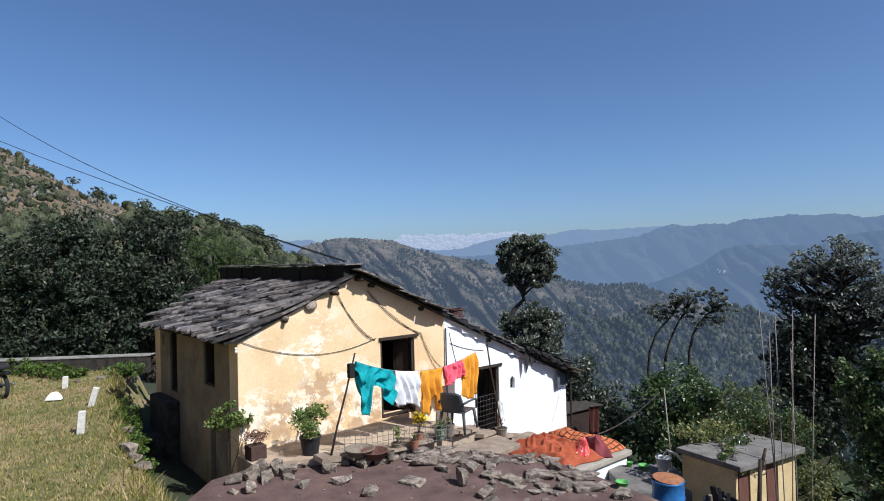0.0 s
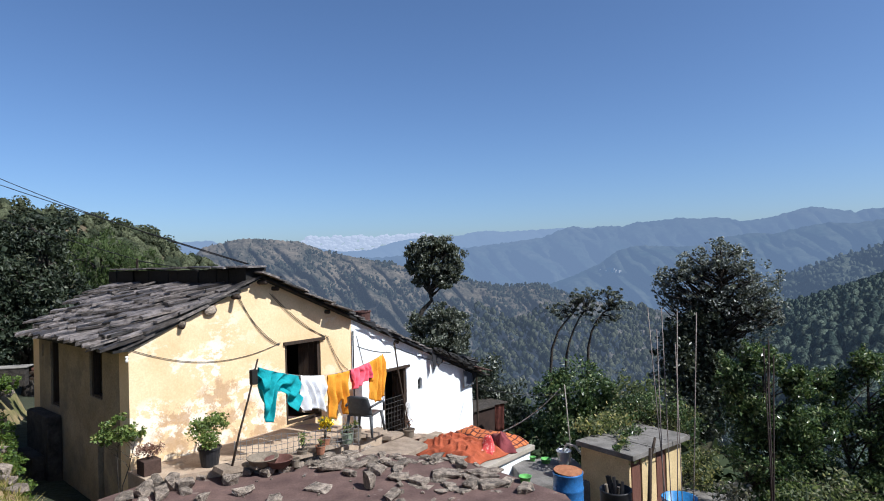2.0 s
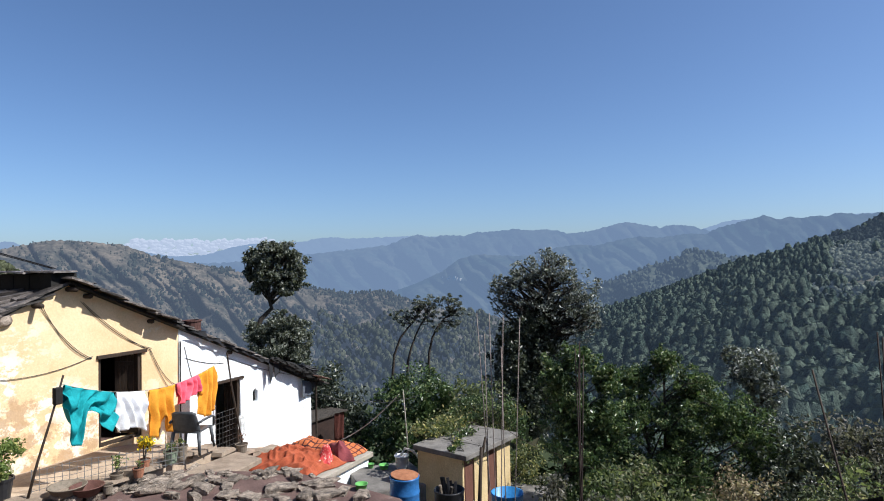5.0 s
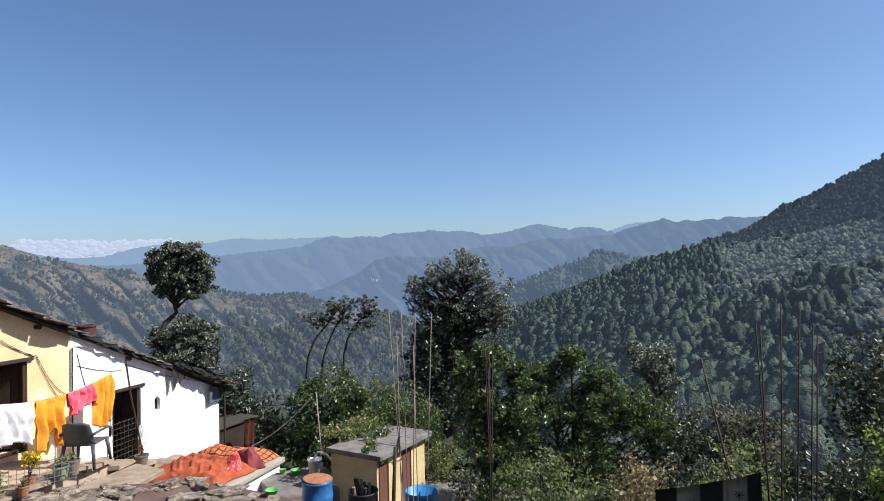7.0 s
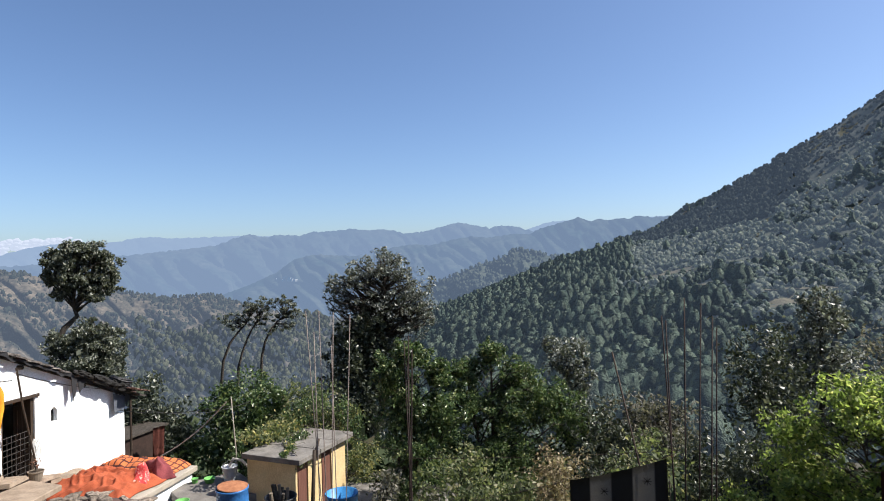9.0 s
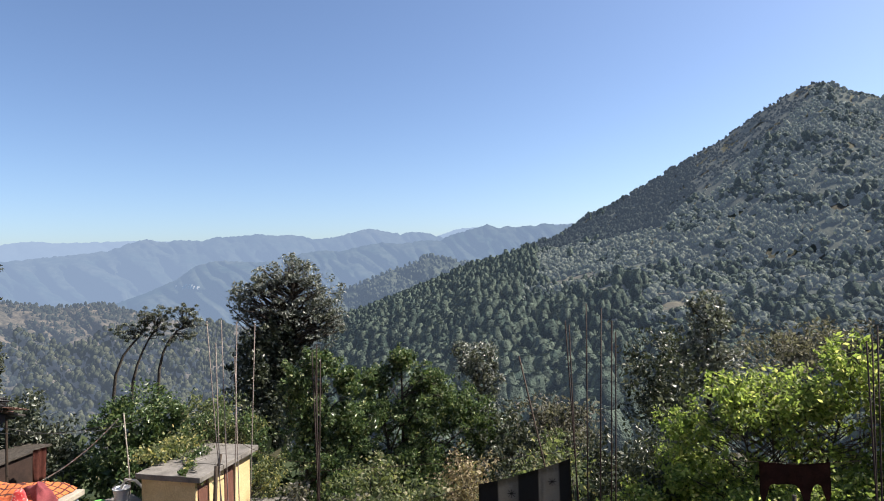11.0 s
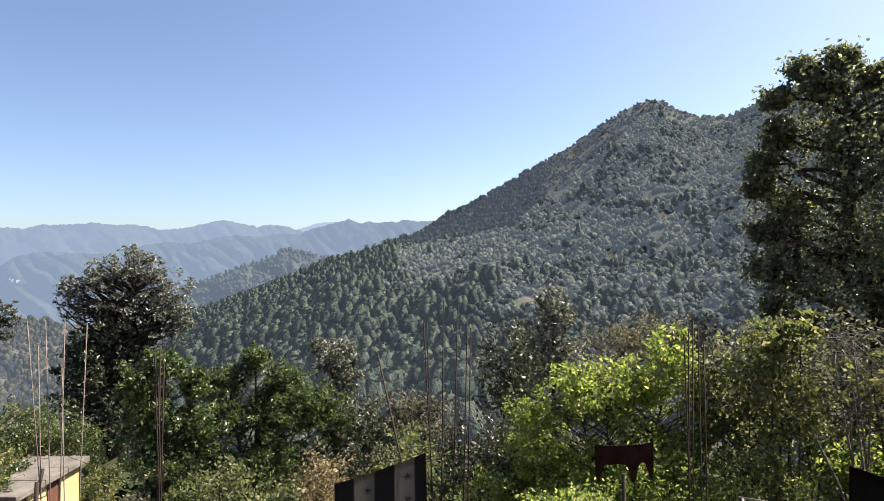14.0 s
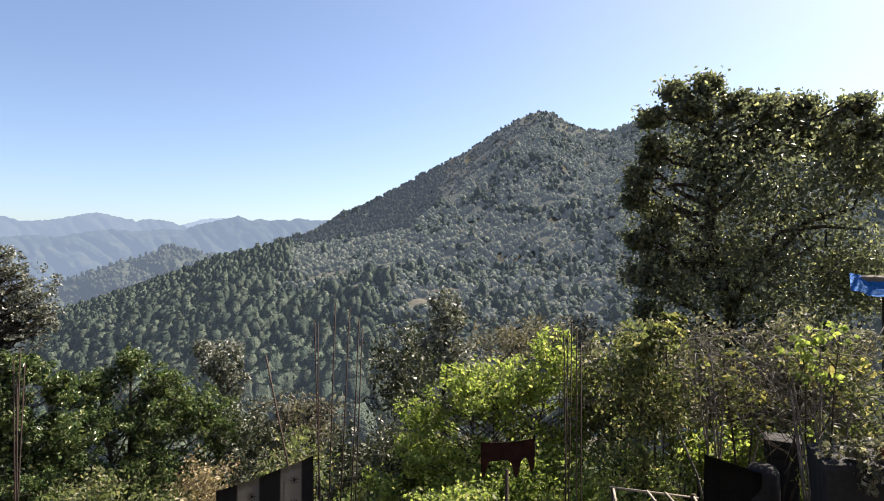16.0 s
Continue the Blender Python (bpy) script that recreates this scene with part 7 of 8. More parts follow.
for pts, lab in ((sag((6.66, 2.15, -2.10), (6.94, 1.0, -1.96), 0.03), "thin cord carrying the brown garment"), (sag(tuple(polar(36.9, 5.5, -1.79)), tuple(polar(61.2, 5.4, -1.62)), 0.02, 20), "thin wire between the columns"), (sag(tuple(polar(36.9, 5.6, -2.3)), tuple(left_), 0.02, 12) + sag(tuple(left_), tuple(right_), -0.01, 6)[1:] + [polar(61.0, 5.35, -1.62)], "thin cord carrying the striped cloth"),
                 (sag(tuple(polar(29.6, 6.1, -1.6)), tuple(polar(36.9, 5.5, -1.72)), 0.06, 12), "thin wire between the columns")):
    bm = bmesh.new()
    tube(bm, pts, 0.0022, 0.0022, 5)
    tagged(part("wire", bm, M_wood_dark, None), lab, "wire")
# dim clutter under the tree at the end of the walk
M_dark = plain("black_tarpaulin", (0.018, 0.020, 0.024), 0.8)
tank = base("water_tank", (8.87, -1.30, -4.2), "black plastic water tank in the shade", "tank")
bm = bmesh.new()
lathe(bm, [(0.19, 0), (0.2, 0.05), (0.2, 0.5), (0.21, 0.52), (0.2, 0.56), (0.2, 1.3), (0.19, 1.5), (0.15, 1.57), (0.06, 1.60), (0.001, 1.60)], 26)
part("body", bm, M_dark, tank, smooth=True)
crate = base("crate", (9.7, -1.66, -4.6), "tall dark box standing under the tree", "box", turn=-8)
for lo, hi in (((-0.2, -0.2, 0), (0.2, 0.2, 1.95)), ((-0.23, -0.23, 1.9), (0.23, 0.23, 2.15))):
    bm = bmesh.new()
    box(bm, lo, hi, 0.03)
    part("side" if hi[2] < 2 else "lid", bm, M_dark, crate)
cover = base("covered_stack", (8.35, -2.5, -4.33), "stack under a black tarpaulin", "stack")
bm = bmesh.new()
box(bm, (-0.42, -0.8, 0), (0.42, 0.7, 2.1), 0.07)
bmesh.ops.subdivide_edges(bm, edges=bm.edges[:], cuts=3, use_grid_fill=True)
for v in bm.verts:
    v.co += Vector((noise.noise(v.co * 2), noise.noise(v.co * 2 + Vector((5, 0, 0))), 0.6 * noise.noise(v.co * 3 + Vector((0, 9, 0))))) * 0.09
part("tarpaulin", bm, M_dark, cover, smooth=False)
heap("cloth", (8.15, -2.45, -2.21), (0.22, 0.16), 0.04, surface("dull_red_cloth", (0.16, 0.035, 0.025), (0.27, 0.06, 0.04), 6, 0.9, 0.2, 60), "dull red cloth lying on the tarpaulin", 21, 10, 18, 0.5, "cloth")
bent = base("tarpaulin_sheet", (8.6, -0.6, -4.2), "sagging dark tarpaulin propped up at one end", "tarpaulin")
bm = bmesh.new()
g = {}
for i in range(16):
    for j in range(6):
        u, w = i / 15, j / 5
        g[i, j] = bm.verts.new((0.3 * w + 0.1 * noise.noise(Vector((u * 3, w, 2))), 0.0 - u * 0.66, (1.72 - 0.16 * u) * (1 - w) ** 0.6))
for i in range(15):
    for j in range(5):
        bm.faces.new((g[i, j], g[i, j + 1], g[i + 1, j + 1], g[i + 1, j]))
bmesh.ops.solidify(bm, geom=bm.faces[:], thickness=0.01)
part("sheet", bm, M_dark, bent, smooth=True)
cot = base("bed_frame", (7.14, 0.0, -4.41), "pale wooden cot frame lying flat on props", "bed frame", turn=8)
for a, b in (((-0.1, -0.55, 1.72), (-0.1, 0.42, 1.74)), ((0.45, -0.55, 1.70), (0.45, 0.42, 1.74)), ((-0.1, -0.5, 1.72), (0.45, -0.5, 1.72)), ((-0.1, -0.1, 1.73), (0.45, 0.0, 1.73)), ((-0.1, 0.38, 1.73), (0.45, 0.38, 1.73)), ((-0.1, -0.3, 1.73), (0.45, -0.2, 1.73))):
    bm = bmesh.new()
    tube(bm, [a, b], 0.014, 0.014, 6)
    part("rail", bm, M_palewood, cot, smooth=True)
for a in ((-0.1, -0.5), (0.45, -0.5), (-0.1, 0.38), (0.45, 0.38)):
    bm = bmesh.new()
    tube(bm, [(*a, 0), (*a, 1.74)], 0.03, 0.03, 6)
    part("leg", bm, M_wood_dark, cot, smooth=True)
tarp = base("blue_tarpaulin", (13.2, -3.68, -0.68), "bright blue tarpaulin on a low dark roof", "tarpaulin", turn=-10)
bm = bmesh.new()
g = {}
for i in range(14):
    for j in range(8):
        u, w = i / 13, j / 7
        g[i, j] = bm.verts.new((0.5 * w, 0.45 - u * 2.4, 0.05 + 0.42 * w + (0.12 if i < 2 else 0) + 0.06 * noise.noise(Vector((u * 6, w * 4, 1)))))
for i in range(13):
    for j in range(7):
        bm.faces.new((g[i, j], g[i, j + 1], g[i + 1, j + 1], g[i + 1, j]))
bmesh.ops.solidify(bm, geom=bm.faces[:], thickness=0.01)
part("sheet", bm, plain("blue_tarp", (0.01, 0.20, 0.62), 0.8), tarp, smooth=True)
tarp.scale = (0.75, 0.75, 0.75)
lean = base("cow_shed", (13.95, -4.2, -4.5), "low dark roadside shed behind the tree", "shed", turn=-10)
bm = bmesh.new()
box(bm, (-0.2, -2.6, 0), (1.2, 0.1, 5.1), 0.03)
part("wall", bm, M_wood_dark, lean)
bm = bmesh.new()
box(bm, (-0.7, -2.8, 5.45), (1.4, 0.75, 5.6), 0.03)
part("roof", bm, M_concrete, lean)
lean.scale = (0.75, 0.75, 0.75)


M_twig = surface("dead_twigs", (0.09, 0.085, 0.08), (0.22, 0.21, 0.20), 9, 0.9, 0.2, 60)


def twigs(at, foot_z, size, n, label, seed):
    """A dead bush: stems from the ground and many thin bare arching twigs."""
    rng = np.random.default_rng(seed)
    ob = base("dead_bush", (at[0], at[1], foot_z), label, "bush", "dead bushes under the tree")
    c = Vector((0, 0, at[2] - foot_z))
    bm = bmesh.new()
    for i in range(7):
        q = c + Vector(rng.normal(size=3) * size * 0.45)
        tube(bm, [Vector((*(rng.normal(size=2) * 0.12), -0.1)), Vector((q.x * 0.4, q.y * 0.4, q.z * 0.5)) + Vector(rng.normal(size=3) * 0.05), q], 0.022, 0.009, 6)
    part("stem", bm, M_twig, ob, smooth=True)
    bm = bmesh.new()
    for i in range(n):
        p = c + Vector(rng.uniform(-1, 1, 3) * size)
        d = Vector(rng.normal(size=3) * (0.5, 1.0, 0.45)).normalized() * rng.uniform(0.25, 0.8)
        tube(bm, [p, p + d * 0.33 + Vector((0, 0, 0.05)), p + d * 0.66 + Vector(rng.normal(size=3) * 0.04), p + d - Vector((0, 0, rng.uniform(0, 0.14)))], rng.uniform(0.004, 0.009), 0.0025, 4)
    part("twig_tangle", bm, M_twig, ob, smooth=True)


twigs((9.35, -0.85, -1.65), -4.3, (0.3, 0.6, 0.6), 190, "tangle of bare pale twigs", 3)
twigs((9.25, -1.95, -1.55), -4.3, (0.3, 0.65, 0.55), 190, "tangle of bare pale twigs", 4)

# ---- trees and shrubs ----
def L(x, y):
    return land(x, y) - 0.15


tree("oak_tree", (6.6, 49.6, L(6.6, 49.6)), [(7.3, 49.5, 1.2, 1.6, 1.0), (5.9, 49.5, 0.5, 1.2, 1.1), (8.5, 49.5, 0.2, 1.4, 1.3), (8.8, 49.4, -1.2, 1.2, 1.1), (6.9, 49.5, -0.7, 1.5, 0.9), (7.9, 49.4, -1.9, 1.1, 0.7), (5.4, 49.6, -0.5, 0.8, 0.8), (6.0, 49.6, -1.7, 0.7, 0.6)], 16000, 0.25, M_greyoak,
     "tall lopped oak with a crooked bare trunk", seed=11, trunk=0.30, clumps=90, shell=0.25, clump=0.24, limb_share=0.10, core=1.1, spine=[(6.6, 49.6, L(6.6, 49.6)), (6.4, 49.6, -8), (5.7, 49.6, -5.2), (6.15, 49.6, -4.2), (6.95, 49.5, -3.4), (6.7, 49.5, -2.5), (7.0, 49.5, 0.2)])
tree("oak_tree", (7.6, 49.0, L(7.6, 49.0)), [(7.5, 48.9, -4.7, 1.7, 1.1), (6.0, 49.0, -5.2, 1.3, 1.0), (8.8, 48.9, -5.5, 1.4, 1.2), (7.2, 48.8, -6.4, 2.3, 1.3), (9.0, 48.9, -7.0, 1.3, 1.1), (7.6, 48.9, -8.0, 2.3, 1.1)], 12000, 0.26, M_greyoak, "low broad oak round the trunk of a taller one", seed=111, trunk=0.3, clumps=60, shell=0.35, clump=0.27, limb_share=0.2)
BENT = (  # stems and crown lumps, as azimuth and height angle at 47 m
    ([(18.8, -10.2), (19.2, -7.7), (20.1, -6.3), (20.9, -5.6), (21.6, -4.4)], [(19.25, -4.8), (19.6, -5.4), (20.15, -4.9), (20.7, -4.4), (21.0, -3.9), (21.55, -3.55), (21.8, -4.05), (21.15, -5.15)]),
    ([(20.2, -10.2), (20.4, -8.7), (20.9, -7.2), (21.5, -5.9), (22.3, -4.7)], [(22.2, -3.75), (22.5, -4.15), (22.0, -4.9), (22.8, -3.5), (22.9, -4.6), (22.4, -5.4)]),
    ([(22.2, -9.9), (22.4, -7.7), (22.9, -6.4), (23.6, -5.4), (24.7, -4.6)], [(23.4, -3.65), (24.0, -3.45), (24.6, -3.4), (25.2, -3.6), (25.55, -4.2), (25.75, -4.9), (24.8, -4.4), (24.1, -4.4), (23.6, -4.9), (25.2, -5.7), (24.3, -5.7), (23.4, -6.1)]))
for i, (line, lumps) in enumerate(BENT):
    at = lambda az, el: tuple(polar(az, 47, 47 * math.tan(radians(el))))
    x, y = at(*line[0])[:2]
    tree("wind_bent_tree", (x, y, L(x, y)), [(*at(*q), 0.70, 0.46) for q in lumps], 330 * len(lumps), 0.12, M_greyoak, "thin wind-bent tree with a sparse flat crown", seed=50 + i, trunk=0.13, clumps=8, clump=0.30, shell=0.2, limb_share=1.0,
         group="wind-bent trees on the slope", core=0.9, heart=0.02, spine=[(x, y, L(x, y))] + [at(*q) for q in line])
tree("oak_tree", (15.9, 25.5, L(15.9, 25.5)), [(16.8, 25.0, -0.35, 1.3, 1.0), (15.6, 25.6, -0.8, 1.2, 0.8), (14.6, 26.1, -1.3, 0.8, 0.7), (17.7, 24.3, -1.6, 1.3, 1.2), (16.6, 25.1, -2.1, 1.7, 0.9), (17.6, 24.4, -3.0, 1.3, 1.0), (14.9, 26.0, -2.1, 0.8, 0.6), (18.2, 24.0, -2.6, 0.8, 0.8)], 13000, 0.14, M_silver, "big spreading hill oak with silvery airy crown", seed=12, trunk=0.22, clumps=130, shell=0.25, clump=0.19, limb_share=0.28, core=1.0)
tree("oak_tree", (15.4, 25.3, L(15.4, 25.3)), [(15.2, 25.6, -3.6, 1.2, 1.0), (15.9, 25.3, -3.1, 1.2, 0.8), (15.0, 25.6, -4.8, 1.5, 1.2), (16.2, 25.2, -4.4, 1.4, 1.2), (15.4, 25.3, -6.2, 1.8, 1.4), (16.6, 24.9, -6.0, 1.5, 1.5), (15.4, 25.3, -7.6, 1.8, 1.2)], 15000, 0.19, M_oak, "dense dark young oak below a spreading one", seed=112, trunk=0.2, clumps=70, shell=0.35, clump=0.26, limb_share=0.12, core=1.2, heart=0.16)
tree("citrus_tree", (6.7, 8.9, L(6.7, 8.9)), [(6.6, 8.9, -1.75, 0.40, 0.34), (6.25, 9.1, -2.0, 0.36, 0.36), (6.95, 8.6, -2.1, 0.30, 0.36), (6.4, 9.0, -2.6, 0.62, 0.6), (6.95, 8.6, -2.8, 0.5, 0.6), (6.6, 8.9, -3.3, 0.72, 0.6), (6.7, 8.8, -4.1, 0.75, 0.6)], 22000, 0.066, M_citrus,
     "dense dark green citrus tree", seed=13, trunk=0.07, aspect=0.42, clumps=60, shell=0.4, stems=2, core=1.25, heart=0.22, limb_share=0.15, clump=0.24)
tree("citrus_tree", (10.2, 10.4, L(10.2, 10.4)), [(10.05, 10.5, -2.3, 0.42, 0.40), (9.6, 10.9, -2.75, 0.55, 0.45), (10.6, 10.1, -2.85, 0.62, 0.5), (9.5, 11.0, -3.5, 0.7, 0.6), (10.3, 10.3, -3.6, 0.95, 0.8), (11.0, 9.6, -3.5, 0.7, 0.7), (11.5, 9.2, -4.1, 0.7, 0.8), (9.2, 11.2, -4.3, 0.7, 0.8), (10.3, 10.3, -4.7, 1.35, 0.9)], 32000, 0.078, M_citrus,
     "dense dark green citrus tree", seed=14, trunk=0.09, aspect=0.42, clumps=90, shell=0.4, stems=2, core=1.25, heart=0.22, limb_share=0.15, clump=0.2)
tree("oak_tree", (17.9, 14.6, L(17.9, 14.6)), [(17.8, 14.7, -3.7, 1.0, 0.9), (18.1, 14.5, -4.6, 0.8, 0.8), (17.9, 14.6, -6.0, 0.9, 0.9), (18.2, 14.3, -7.4, 1.2, 1.0)], 6000, 0.15, M_silver, "narrow pale-tipped oak among the shrubs", seed=61, clumps=50, clump=0.24, core=1.1, heart=0.2, trunk=0.12, limb_share=0.15)
tree("oak_tree", (20.4, 7.3, L(20.4, 7.3)), [(20.5, 7.1, -2.0, 0.85, 0.8), (20.4, 7.3, -3.0, 1.1, 0.9), (20.1, 7.8, -4.0, 1.3, 1.0), (20.6, 6.6, -4.2, 1.3, 1.1), (20.2, 7.6, -5.8, 1.5, 1.3)], 9000, 0.15, M_silver, "dark pointed oak with pale twigs", seed=62, clumps=60, clump=0.24, core=1.1, heart=0.2, trunk=0.14, limb_share=0.15)
tree("shrub", (9.9, 2.4, L(9.9, 2.4)), [(9.7, 3.0, -2.15, 0.6, 0.5), (9.8, 2.5, -2.35, 0.8, 0.8), (10.1, 1.55, -1.75, 0.6, 0.62), (10.0, 2.0, -2.1, 0.7, 0.6), (9.6, 3.5, -3.2, 0.9, 0.6), (9.4, 3.9, -3.8, 0.8, 0.5), (10.1, 1.5, -3.1, 0.8, 0.8), (9.9, 2.4, -3.5, 1.0, 0.7), (10.1, 1.05, -2.3, 0.5, 0.6), (9.5, 3.6, -2.6, 0.5, 0.4)], 18000, 0.082, M_lime, "sunlit lime-green leafy shrub", "shrub", 15, 0.05, clumps=110, shell=0.2, stems=3, clump=0.24)
tree("shrub", (9.0, 3.3, L(9.0, 3.3)), [(9.0, 3.4, -3.5, 0.8, 0.5), (8.9, 3.9, -3.9, 0.7, 0.5), (9.2, 2.6, -3.6, 0.6, 0.5)], 5000, 0.075, M_lime, "low lime-green shrub before the thicket", "shrub", 17, 0.04, clumps=26, shell=0.3, stems=3)
tree("vine_thicket", (9.2, 0.2, L(9.2, 0.2)), [(9.2, 0.15, -1.15, 0.62, 0.34), (9.2, 0.45, -1.7, 0.55, 0.6), (9.25, -0.05, -1.9, 0.6, 0.6), (9.2, 0.3, -2.6, 0.75, 0.7), (9.2, 0.2, -3.3, 0.8, 0.6)], 7000, 0.075, M_vinegreen, "tangle of green vines over a dead bush", "vine", 18, 0.04, clumps=40, shell=0.35, stems=3)
tree("vine_thicket", (9.3, -1.3, L(9.3, -1.3)), [(9.4, -0.9, -1.5, 0.5, 0.3), (9.5, -1.9, -1.25, 0.7, 0.3), (9.3, -1.2, -1.9, 0.6, 0.35), (9.4, -2.3, -1.6, 0.6, 0.4)], 900, 0.09, M_vine, "sparse vine tangle on dead branches", "vine", 19, 0.05, clumps=22, clump=0.4, stems=4, limb_share=0.9)
tree("tree", (16.3, -2.05, L(16.3, -2.05)), [(q_[0], q_[1] - 0.32, q_[2] - 0.30, *q_[3:]) for q_ in ((16.26, -1.89, 1.62, 2.29, 2.02), (16.26, -0.67, 2.82, 1.22, 1.07), (16.13, -0.4, 3.97, 0.74, 0.56), (16.26, 0.46, 3.09, 0.46, 0.4), (16.13, -2.14, 3.36, 1.22, 0.8), (16.13, -3.23, 3.09, 1.07, 0.8), (15.86, -4.03, 2.29, 1.07, 1.07), (16.4, 0.27, 1.22, 0.8, 0.94), (16.26, -1.74, -0.27, 2.56, 1.34), (16.26, 0.27, -0.13, 0.94, 0.8), (16.13, -3.9, 0.0, 1.22, 1.22))] + [(*polar(a_ + 1.1, 16.3, 16.3 * math.tan(radians(e_ - 1.0))), 0.55, 0.40) for a_, e_ in ((88.2, 13.2), (90.2, 15.2), (92.8, 15.6), (94.9, 14.0), (96.9, 13.4), (99.7, 13.2), (103.4, 12.8), (104.6, 11.0), (86.9, 6.3), (87.2, 2.6), (88.4, 10.0), (87.2, 8.2), (87.4, -0.5), (88.0, -3.6))], 42000, 0.105, M_canopy, "tall dense leafy tree against the sun", seed=18, trunk=0.25, aspect=0.6, clumps=90, shell=0.35, clump=0.40, heart=0.26, core=1.5, limb_share=0.03)
for i, (b, lab) in enumerate((((-16.0, 25.4, 0.1, 2.5, 2.3), "broad dark oak beyond the meadow"), ((-12.9, 27.2, 0.2, 2.4, 2.3), "broad dark oak beyond the meadow"), ((-19.5, 24.0, -0.3, 2.6, 2.4), "broad dark oak beyond the meadow"))):
    tree("oak_tree", (b[0], b[1], L(b[0], b[1])), [b, (b[0] + 0.5, b[1] + 0.3, b[2] + 1.2, 1.6, 1.3), (b[0] - 1.3, b[1] - .3, -1.4, 1.8, 1.6), (b[0] + 1.4, b[1] - 0.2, -1.2, 1.7, 1.5), (b[0], b[1] - 0.4, -2.6, 2.6, 1.4)], 16000, 0.19, M_shadeoak, lab, seed=20 + i, trunk=0.3, clumps=110, shell=0.4, limb_share=0.15, clump=0.2, group="oaks beyond the meadow")
tree("willow", (-10.2, 28.4, L(-10.2, 28.4)), [(-10.4, 28.3, 0.5, 1.5, 1.3), (-9.2, 28.6, -0.3, 1.5, 1.3), (-8.4, 28.8, -1.0, 1.3, 1.2), (-9.8, 28.2, -1.8, 2.2, 1.4), (-7.4, 29.0, -1.9, 1.2, 1.0)], 11000, 0.20, M_willow, "light green drooping tree behind the house", seed=24, trunk=0.2, aspect=0.22, droop=1.4, clumps=36)
for i, (b, n, size, mat, lab) in enumerate((
        ([(7.7, 20.6, -4.9, 1.5, 1.1), (8.6, 20.2, -5.4, 1.3, 1.2), (7.2, 20.8, -6.4, 1.6, 1.2)], 13000, 0.14, M_citrus, "round dark green bush behind the shed"),
        ([(9.9, 19.6, -5.0, 1.0, 1.1), (9.4, 19.9, -6.3, 1.6, 1.3)], 5000, 0.15, M_vinegreen, "tall green weeds behind the shed"),
        ([(5.0, 22.6, -4.7, 1.2, 1.1), (5.6, 22.2, -5.8, 1.3, 1.2)], 8000, 0.15, M_oak, "dark bush behind the white gable"),
        ([(6.6, 14.0, -4.25, 0.5, 0.3), (7.3, 13.7, -3.95, 0.6, 0.35), (7.9, 13.5, -4.1, 0.5, 0.45), (6.9, 14.0, -4.8, 0.9, 0.5), (8.1, 13.2, -5.1, 0.6, 0.7)], 3600, 0.085, M_vine, "yellow-green vines over the shed's back"),
        ([(6.6, 13.75, -3.78, 0.5, 0.32), (7.1, 13.8, -3.65, 0.55, 0.35), (7.7, 13.4, -3.75, 0.45, 0.35), (7.75, 12.9, -4.05, 0.35, 0.4), (5.95, 13.2, -3.93, 0.35, 0.12), (6.3, 12.9, -3.94, 0.3, 0.10), (5.95, 12.6, -3.96, 0.22, 0.07), (5.72, 12.2, -3.97, 0.18, 0.06), (5.45, 11.85, -3.97, 0.14, 0.06)], 3400, 0.07, M_citrus, "trailing vines over the shed's roof slabs"),
        ([(8.2, 11.3, -4.6, 0.45, 0.7), (7.9, 10.8, -5.2, 0.5, 0.6)], 1500, 0.09, M_drybush, "dry brown weeds beside the shed"))):
    x, y = float(np.mean([q[0] for q in b])), float(np.mean([q[1] for q in b]))
    tree("bush", (x, y, L(x, y)), b, n, size, mat, lab, "bush", 70 + i, 0.06, clumps=44, stems=3, shell=0.35)
bush_seed = itertools.count(100)


def slope_bush(az, d, el, w, h, mat, n, size, lab):
    c = polar(az, d, d * math.tan(radians(el)))
    z0 = L(c.x, c.y)
    blobs_ = [(c.x, c.y, c.z, w, h), (c.x + 0.4 * w, c.y + 0.2, c.z - 0.5 * h, w * 0.8, h * 0.8), (c.x - 0.4 * w, c.y - 0.1, c.z - 0.6 * h, w * 0.8, h * 0.8)]
    tree("bush", (c.x, c.y, min(z0, c.z - h)), blobs_, n, size, mat, lab, "bush", next(bush_seed), 0.035, clumps=24, stems=3, shell=0.3, clump=0.36)


slope_bush(41, 9.5, -19.5, 0.7, 0.5, M_vinegreen, 1500, 0.08, "yellow-green weeds below the citrus tree")
slope_bush(45.5, 9.6, -21.5, 0.6, 0.4, M_vinegreen, 1500, 0.085, "yellow-green shrub on the slope")
slope_bush(50.0, 10.0, -19.0, 0.55, 0.5, M_drystraw, 1800, 0.06, "dry brown bush with seed heads")
slope_bush(54.0, 13.5, -16.0, 0.8, 0.7, M_oak, 2500, 0.10, "grey-green bush on the slope")
slope_bush(56.3, 14.5, -14.6, 0.7, 0.6, M_drybush, 2500, 0.10, "pale grey-leaved bush on the slope")
slope_bush(59.3, 14.0, -14.6, 0.8, 0.7, M_drybush, 2600, 0.10, "pale grey-leaved bush on the slope")
slope_bush(57.5, 11.0, -18, 0.8, 0.6, M_vinegreen, 1800, 0.085, "green weeds on the slope")
slope_bush(63, 12.5, -17.5, 0.8, 0.7, M_oak, 2200, 0.10, "dark green bush on the slope")
slope_bush(66.5, 10.5, -17.5, 0.7, 0.6, M_oak, 2400, 0.08, "dark green bush on the slope")
slope_bush(67, 18, -10, 1.3, 1.2, M_oak, 3000, 0.14, "dark bush on the slope")
slope_bush(34, 10.2, -20, 0.35, 0.3, M_drybush, 500, 0.08, "dry weeds by the shed")
